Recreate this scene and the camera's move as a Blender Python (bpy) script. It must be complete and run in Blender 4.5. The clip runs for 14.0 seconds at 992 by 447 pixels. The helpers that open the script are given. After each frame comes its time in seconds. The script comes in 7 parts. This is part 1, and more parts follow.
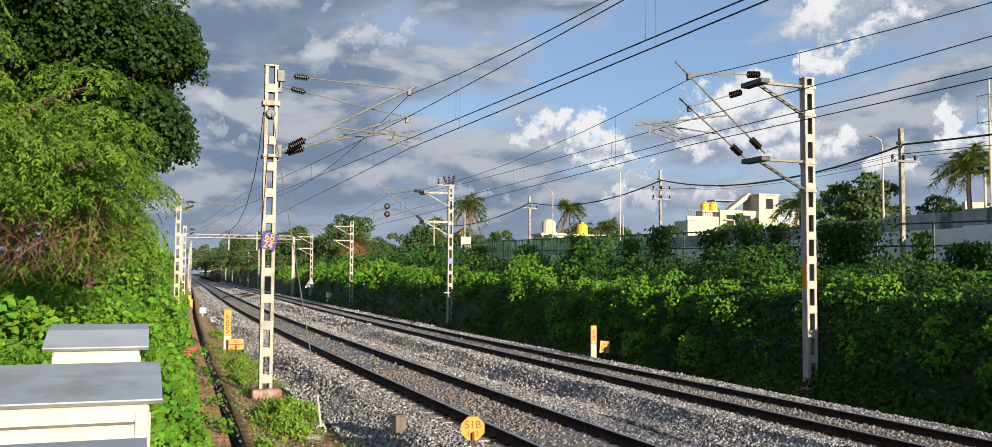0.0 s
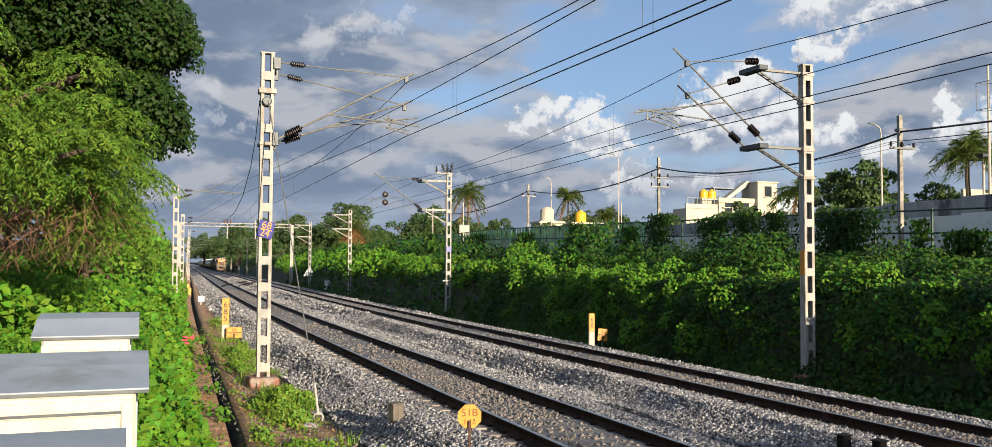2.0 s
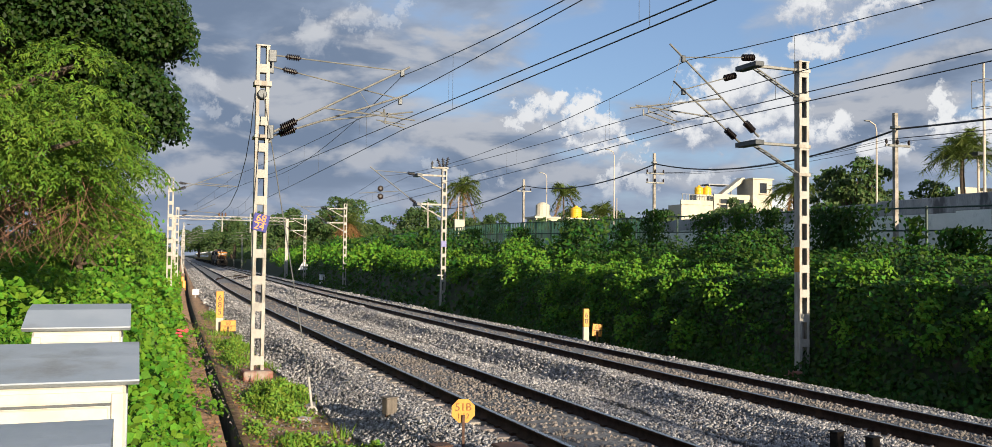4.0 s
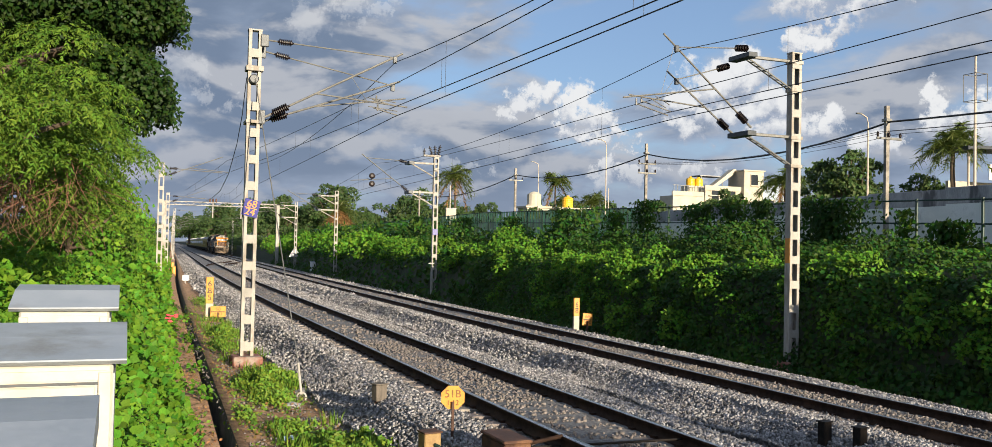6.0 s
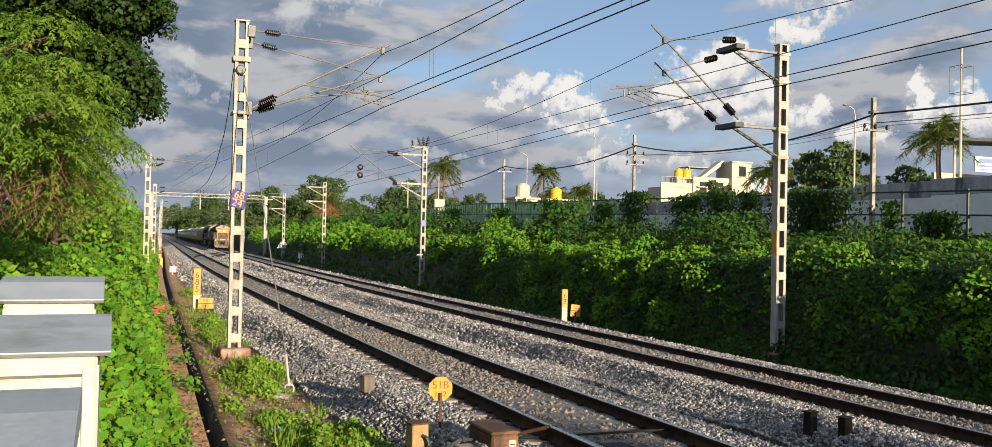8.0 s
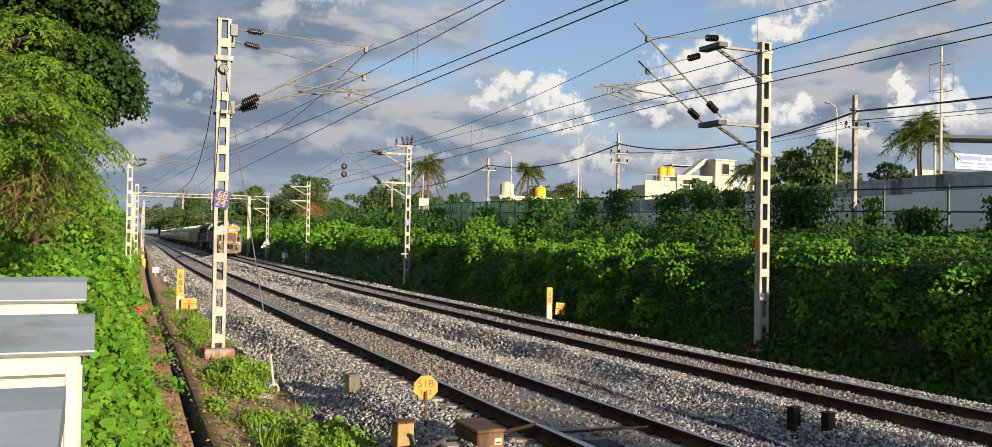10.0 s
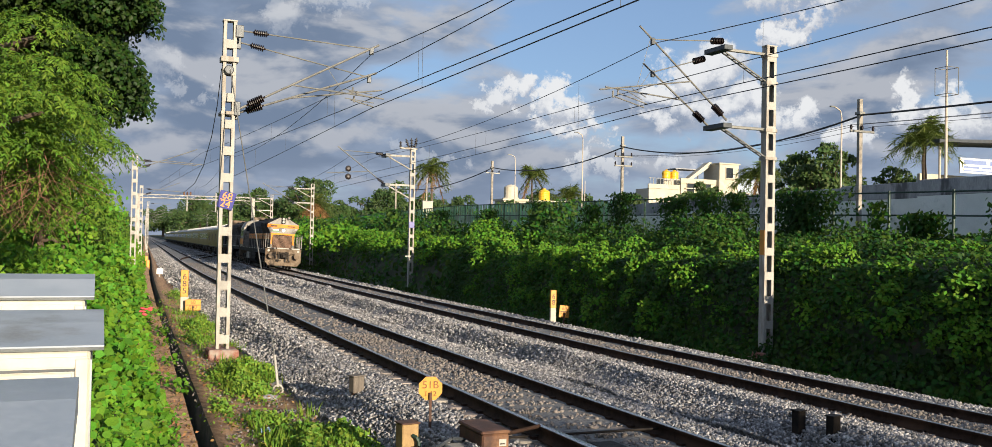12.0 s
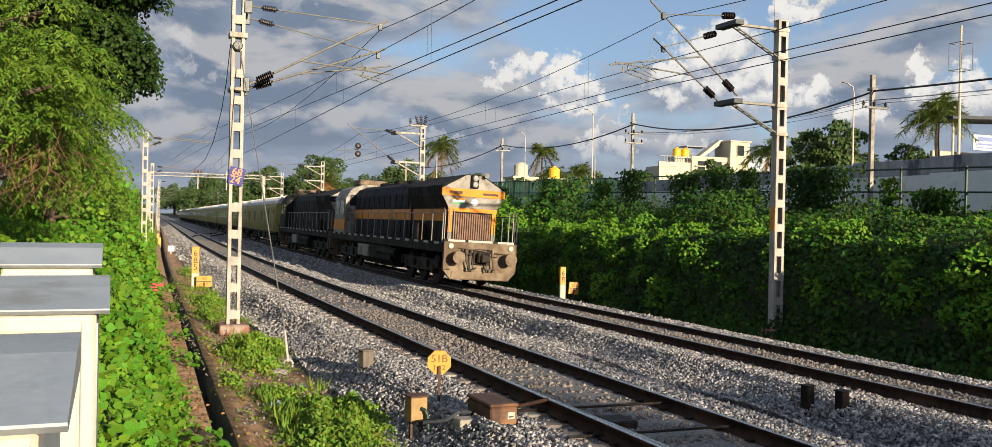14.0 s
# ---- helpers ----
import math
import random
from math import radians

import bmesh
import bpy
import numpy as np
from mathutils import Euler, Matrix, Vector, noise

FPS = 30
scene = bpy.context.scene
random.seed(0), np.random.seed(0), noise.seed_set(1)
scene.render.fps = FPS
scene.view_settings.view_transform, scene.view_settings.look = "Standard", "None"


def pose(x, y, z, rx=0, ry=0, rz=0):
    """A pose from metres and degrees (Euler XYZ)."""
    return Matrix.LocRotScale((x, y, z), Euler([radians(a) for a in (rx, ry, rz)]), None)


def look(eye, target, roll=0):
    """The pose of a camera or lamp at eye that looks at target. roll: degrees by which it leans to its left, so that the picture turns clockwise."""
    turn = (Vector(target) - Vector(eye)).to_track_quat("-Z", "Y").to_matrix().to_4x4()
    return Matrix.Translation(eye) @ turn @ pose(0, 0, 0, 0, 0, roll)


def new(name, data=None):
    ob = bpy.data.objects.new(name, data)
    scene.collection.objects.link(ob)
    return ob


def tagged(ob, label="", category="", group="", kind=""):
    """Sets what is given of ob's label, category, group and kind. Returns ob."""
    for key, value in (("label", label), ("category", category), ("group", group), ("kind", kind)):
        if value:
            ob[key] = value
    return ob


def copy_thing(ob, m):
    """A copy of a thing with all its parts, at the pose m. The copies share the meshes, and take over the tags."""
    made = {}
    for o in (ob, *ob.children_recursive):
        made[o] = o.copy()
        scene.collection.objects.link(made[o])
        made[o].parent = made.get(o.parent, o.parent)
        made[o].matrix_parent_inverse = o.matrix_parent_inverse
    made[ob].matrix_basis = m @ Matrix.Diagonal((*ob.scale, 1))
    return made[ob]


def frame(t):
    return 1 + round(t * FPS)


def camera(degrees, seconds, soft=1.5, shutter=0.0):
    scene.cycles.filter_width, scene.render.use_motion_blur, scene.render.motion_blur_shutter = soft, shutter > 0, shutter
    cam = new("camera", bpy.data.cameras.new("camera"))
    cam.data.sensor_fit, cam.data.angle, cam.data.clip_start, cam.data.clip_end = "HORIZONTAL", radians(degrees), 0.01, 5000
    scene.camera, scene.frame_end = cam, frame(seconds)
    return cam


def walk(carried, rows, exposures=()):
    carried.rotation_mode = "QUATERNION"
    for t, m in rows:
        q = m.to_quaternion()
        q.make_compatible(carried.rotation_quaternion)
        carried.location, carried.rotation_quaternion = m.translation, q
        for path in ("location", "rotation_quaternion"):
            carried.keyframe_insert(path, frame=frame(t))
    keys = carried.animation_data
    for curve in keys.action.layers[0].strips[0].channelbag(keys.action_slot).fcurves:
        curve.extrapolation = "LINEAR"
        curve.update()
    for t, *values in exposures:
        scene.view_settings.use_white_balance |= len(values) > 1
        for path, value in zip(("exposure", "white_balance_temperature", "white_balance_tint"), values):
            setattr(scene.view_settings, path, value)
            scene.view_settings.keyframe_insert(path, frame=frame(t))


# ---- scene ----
cam = camera(56.15, 14.0, soft=0.6)
ROWS = [
    (0.0, -5.999, -0.053, 2.355, 20.79, 3.22, 0.37), (0.5, -5.991, -0.031, 2.345, 20.71, 2.94, 0.55),
    (1.0, -5.962, -0.004, 2.355, 20.77, 2.68, 0.52), (1.5, -5.952, -0.013, 2.355, 20.89, 2.49, 0.44),
    (2.0, -5.953, -0.017, 2.351, 20.87, 2.49, 0.27), (2.5, -5.950, -0.013, 2.351, 20.94, 2.36, 0.36),
    (3.0, -5.947, -0.002, 2.350, 21.00, 2.31, 0.45), (5.5, -5.932, 0.011, 2.324, 21.52, 1.74, 1.07),
    (6.0, -5.933, 0.024, 2.318, 21.70, 1.53, 1.22), (6.5, -5.934, 0.002, 2.320, 21.85, 1.35, 1.36),
    (7.0, -5.926, 0.007, 2.323, 22.01, 1.29, 1.36), (7.5, -5.916, 0.003, 2.319, 22.19, 1.21, 1.12),
    (8.0, -5.923, 0.012, 2.320, 22.41, 1.01, 1.20), (10.5, -5.927, 0.001, 2.312, 23.44, 1.00, 0.84),
    (11.0, -5.933, -0.020, 2.310, 23.35, 1.22, 0.80), (11.5, -5.943, -0.018, 2.303, 23.26, 1.34, 0.95),
    (12.0, -5.946, 0.018, 2.289, 23.15, 1.14, 1.13), (12.5, -5.948, 0.015, 2.286, 23.00, 0.92, 1.23),
    (13.0, -5.941, 0.026, 2.281, 22.84, 0.67, 1.17), (13.5, -5.931, 0.031, 2.245, 22.69, 0.32, 1.19),
    (14.0, -5.921, 0.023, 2.238, 22.55, -0.21, 1.15)]


def aim(x, y, z, yaw, pitch, roll):
    a, p = radians(yaw), radians(pitch)
    d = Vector((math.sin(a) * math.cos(p), math.cos(a) * math.cos(p), math.sin(p)))
    return look((x, y, z), Vector((x, y, z)) + d, roll)


walk(cam, [(r[0], aim(*r[1:])) for r in ROWS],
     exposures=[(0.0, 0.92, 6060, 10), (3.0, 0.88, 6060, 10), (6.0, 0.88, 6080, 10), (7.0, 0.90, 6250, 10), (8.0, 0.93, 6460, 10), (10.5, 0.93, 6430, 10),
                (11.5, 0.88, 6130, 10), (12.5, 0.86, 6020, 10), (13.0, 0.86, 6130, 10), (14.0, 0.88, 6420, 10)])

# ---------------------------------------------------------------- light
SUN_AZ, SUN_EL = radians(170.5), radians(11)     # azimuth from +y towards +x
world = bpy.data.worlds.new("evening_sky")
scene.world = world
world.use_nodes = True


class Nodes:
    """Small helper to write node trees as expressions."""

    def __init__(self, tree):
        self.t = tree
        tree.nodes.clear()

    def add(self, kind, ins=(), operation="", use_clamp=False, blend_type="", interpolation_type=""):
        n = self.t.nodes.new(kind)
        if operation:
            n.operation = operation
        if use_clamp:
            n.use_clamp = True
        if blend_type:
            n.data_type, n.blend_type = "RGBA", blend_type
        if interpolation_type:
            n.interpolation_type = interpolation_type
        for k, v in dict(ins).items():
            if isinstance(v, bpy.types.NodeSocket):
                self.t.links.new(v, n.inputs[k])
            else:
                n.inputs[k].default_value = v
        return n

    def math(self, op, a, b=0.0, clamp=False):
        return self.add("ShaderNodeMath", {0: a, 1: b}, operation=op, use_clamp=clamp).outputs[0]

    def vmath(self, op, a, b=(0, 0, 0)):
        n = self.add("ShaderNodeVectorMath", {0: a, 1: b}, operation=op)
        return n.outputs["Value"] if op in ("DOT_PRODUCT", "DISTANCE", "LENGTH") else n.outputs[0]

    def noise(self, vec, scale, detail=4.0, rough=0.55, dist=0.0):
        return self.add("ShaderNodeTexNoise", {"Vector": vec, "Scale": scale, "Detail": detail, "Roughness": rough,
                                               "Distortion": dist}).outputs[0]

    def ramp(self, fac, *stops):
        n = self.add("ShaderNodeValToRGB", {0: fac})
        e = n.color_ramp.elements
        while len(e) < len(stops):
            e.new(0.5)
        for el, (p, c) in zip(e, stops):
            el.position, el.color = p, (*c, 1) if len(c) == 3 else c
        return n.outputs[0]

    def span(self, v, a, b, c=0.0, d=1.0):
        return self.add("ShaderNodeMapRange", {0: v, 1: a, 2: b, 3: c, 4: d}, interpolation_type="SMOOTHSTEP").outputs[0]

    def mix(self, f, a, b, blend="MIX"):
        n = self.add("ShaderNodeMix", {0: f}, blend_type=blend)
        for s, v in ((6, a), (7, b)):
            if isinstance(v, bpy.types.NodeSocket):
                self.t.links.new(v, n.inputs[s])
            else:
                n.inputs[s].default_value = (*v, 1)
        return n.outputs[2]


def direction(az, el):
    a, e = radians(az), radians(el)
    return (math.sin(a) * math.cos(e), math.cos(a) * math.cos(e), math.sin(e))


def build_sky():
    n = Nodes(world.node_tree)
    co = n.add("ShaderNodeTexCoord").outputs["Generated"]
    air = n.add("ShaderNodeTexSky")
    air.sky_type, air.sun_disc, air.sun_elevation, air.sun_rotation = "NISHITA", False, SUN_EL, SUN_AZ
    air.altitude, air.ozone_density = 900, 1.8
    clear = n.vmath("MULTIPLY", air.outputs[0], (0.125, 0.125, 0.128))
    blue = n.mix(0.42, clear, (0.30, 0.40, 0.60))          # thin high haze
    z = n.math("MAXIMUM", n.add("ShaderNodeSeparateXYZ", {0: co}).outputs[2], 0.0)
    k = n.math("DIVIDE", 1.0, n.math("ADD", z, 0.16))
    deck = n.vmath("MULTIPLY", co, n.add("ShaderNodeCombineXYZ", {0: k, 1: k, 2: 0.0}).outputs[0])
    heap = n.vmath("MULTIPLY", co, (1.0, 1.0, 2.3))
    up = (0.0, 0.0, 0.035)
    a0, a1 = n.noise(heap, 6.5, 7, 0.52, 0.25), n.noise(n.vmath("ADD", heap, up), 6.5, 7, 0.52, 0.25)
    d1 = n.noise(deck, 1.7, 6, 0.5, 0.3)
    field = n.math("ADD", n.math("MULTIPLY", d1, 0.50), n.math("MULTIPLY", a0, 0.62))
    # where the deck is thick and where it opens (bearing, height, spread, amount)
    for (az, el, size, amount) in ((32.5, 15.5, 0.13, -0.20), (27, 11.8, 0.11, -0.12), (33, 12.0, 0.09, -0.10), (50, 16, 0.06, -0.12), (20, 10, 0.08, -0.05), (8, 14, 0.26, 0.16),
                                   (2, 9, 0.2, 0.10), (26.5, 16.2, 0.06, 0.14), (36, 12.4, 0.055, 0.12), (46, 11, 0.10, 0.12), (22, 5.0, 0.18, 0.12), (10, 5, 0.18, 0.14), (44, 6, 0.14, 0.06), (33, 5, 0.12, 0.10)):
        field = n.math("ADD", field, n.span(n.vmath("DISTANCE", co, direction(az, el)), 0.0, size, amount, 0.0))
    mask = n.span(field, 0.47, 0.62)
    thick = n.span(field, 0.54, 0.74)
    lit = n.span(n.math("SUBTRACT", a0, a1), -0.03, 0.09)
    shade = n.mix(thick, (0.33, 0.385, 0.475), (0.175, 0.222, 0.302))
    body = n.mix(n.math("MULTIPLY", lit, 0.80), shade, (0.50, 0.495, 0.50))
    col = n.mix(mask, blue, body)
    # sunlit cumulus heads: overlapping domes, bright above and grey towards their bases
    rough = n.add("ShaderNodeTexNoise", {"Vector": co, "Scale": 19.0, "Detail": 8.0, "Roughness": 0.66}).outputs[1]
    wob = n.vmath("MULTIPLY", n.vmath("SUBTRACT", rough, (0.5, 0.5, 0.5)), (0.17, 0.17, 0.12))
    p0 = n.vmath("ADD", n.vmath("MULTIPLY", co, (1, 1, 1.25)), wob)
    p1 = n.vmath("ADD", p0, (-0.004, 0.0, 0.016))
    heads = ((20.8, 8.1, 0.020), (22.3, 8.9, 0.026), (24.2, 9.2, 0.027), (23.4, 8.0, 0.022), (25.6, 7.9, 0.026), (27.3, 8.5, 0.030), (28.8, 7.6, 0.026), (26.9, 7.0, 0.028), (29.3, 6.3, 0.020),
             (33.0, 9.2, 0.030), (34.8, 10.3, 0.036), (36.6, 10.8, 0.034), (35.2, 8.7, 0.038), (37.5, 8.8, 0.036), (33.4, 7.6, 0.030), (38.8, 7.4, 0.034), (41.5, 7.6, 0.030),
             (39.6, 15.2, 0.036), (41.2, 16.4, 0.044), (43.6, 16.6, 0.044), (45.6, 15.8, 0.040), (48.0, 16.0, 0.036), (41.6, 13.8, 0.034), (40.2, 12.6, 0.026), (44.0, 14.6, 0.028),
             (3.4, 9.6, 0.030), (1.2, 8.8, 0.026), (4.6, 8.6, 0.020), (18.6, 5.2, 0.020), (19.9, 4.6, 0.018), (14.2, 15.4, 0.022), (10.4, 13.4, 0.026), (12.6, 14.2, 0.020), (10.0, 16.8, 0.022), (5.6, 16.6, 0.036),
             (28.4, 4.6, 0.026), (30.4, 4.3, 0.022), (33.5, 4.8, 0.026), (47.5, 8.2, 0.026), (49.6, 7.4, 0.030), (44.4, 6.4, 0.026), (-3.0, 12.0, 0.05), (55.0, 12.0, 0.05), (57.0, 8.0, 0.05))
    s0 = s1 = None
    for (az, el, size) in heads:
        dx, dy, dz = direction(az, el)
        c = (dx, dy, dz * 1.25)
        for i, p in enumerate((p0, p1)):
            v = n.math("MULTIPLY_ADD", n.vmath("DISTANCE", p, c), -1.0 / size)
            v.node.inputs[2].default_value = 1.0
            if i == 0:
                s0 = v if s0 is None else n.math("MAXIMUM", s0, v)
            else:
                s1 = v if s1 is None else n.math("MAXIMUM", s1, v)
    rise = n.math("SUBTRACT", s0, s1)                      # above zero on the upper sides
    hm = n.math("MULTIPLY", n.span(s0, 0.0, 0.42), n.span(rise, -0.60, 0.0))
    white = n.mix(n.span(rise, -0.35, 0.42), (0.42, 0.44, 0.49), (0.80, 0.775, 0.735))
    far_head = n.span(z, 0.05, 0.12, 0.50, 1.0)
    dim = n.span(n.vmath("DISTANCE", co, direction(37, 11)), 0.20, 0.36, 1.0, 0.30)
    col = n.mix(n.math("MULTIPLY", n.math("MULTIPLY", hm, far_head), dim), col, white)
    col = n.mix(n.span(z, 0.0, 0.13, 0.65, 0.0), col, (0.27, 0.305, 0.375))
    n.add("ShaderNodeOutputWorld", {0: n.add("ShaderNodeBackground", {0: col, 1: 0.595}).outputs[0]})


build_sky()
sun = new("sun", bpy.data.lights.new("sun", "SUN"))
sun.data.energy, sun.data.angle, sun.data.color = 5.0, radians(0.55), (1.0, 0.82, 0.58)
to_sun = Vector((math.sin(SUN_AZ) * math.cos(SUN_EL), math.cos(SUN_AZ) * math.cos(SUN_EL), math.sin(SUN_EL)))
sun.matrix_world = look(to_sun * 50, (0, 0, 0))


# ---------------------------------------------------------------- materials
def material(name, dark, light, scale=4.0, rough=0.7, metal=0.0, bump=0.25, fine=60.0, stain=None, stain_amount=0.0, spread=0.0,
             island=False, translucent=0.0, spec=0.5, stain_scale=1.2, stretch=(1, 1, 1)):
    """Paint, stone, metal or leaf: two scales of variation, stains and fine relief."""
    m = bpy.data.materials.new(name)
    m.use_nodes = True
    n = Nodes(m.node_tree)
    co = n.vmath("MULTIPLY", n.add("ShaderNodeTexCoord").outputs["Object"], stretch)
    a = n.noise(co, scale, 5, 0.6)
    b = n.noise(co, fine, 3, 0.6)
    f = n.math("ADD", n.math("MULTIPLY", a, 0.65), n.math("MULTIPLY", b, 0.35))
    col = n.mix(n.span(f, 0.35, 0.65), dark, light)
    if stain:
        s = n.span(n.noise(co, stain_scale, 7, 0.65), 0.62 - 0.4 * stain_amount, 0.72 - 0.3 * stain_amount)
        col = n.mix(n.math("MULTIPLY", s, 0.85), col, stain)
    if spread:
        r = n.add("ShaderNodeNewGeometry").outputs["Random Per Island"] if island else n.add("ShaderNodeObjectInfo").outputs["Random"]
        hsv = n.add("ShaderNodeHueSaturation", {"Hue": n.span(r, 0, 1, 0.5 - 0.06 * spread, 0.5 + 0.03 * spread), "Saturation": 1.0,
                                                "Value": n.add("ShaderNodeMapRange", {0: n.math("FRACT", n.math("MULTIPLY", r, 7.31)), 1: 0.0, 2: 1.0, 3: 1 - 0.5 * spread, 4: 1 + 0.5 * spread}).outputs[0],
                                                "Color": col})
        col = hsv.outputs[0]
    bs = n.add("ShaderNodeBsdfPrincipled", {"Base Color": col, "Metallic": metal, "Specular IOR Level": spec,
                                            "Roughness": n.span(b, 0.2, 0.8, max(rough - 0.1, 0.03), min(rough + 0.1, 1.0))})
    if bump:
        bp = n.add("ShaderNodeBump", {"Strength": bump, "Distance": 0.02, "Height": f})
        n.t.links.new(bp.outputs[0], bs.inputs["Normal"])
    res = bs.outputs[0]
    if translucent:
        tr = n.add("ShaderNodeBsdfTranslucent", {"Color": n.mix(0.5, col, (0.30, 0.42, 0.05))})
        res = n.add("ShaderNodeMixShader", {0: translucent, 1: res, 2: tr.outputs[0]}).outputs[0]
    n.add("ShaderNodeOutputMaterial", {0: res})
    return m


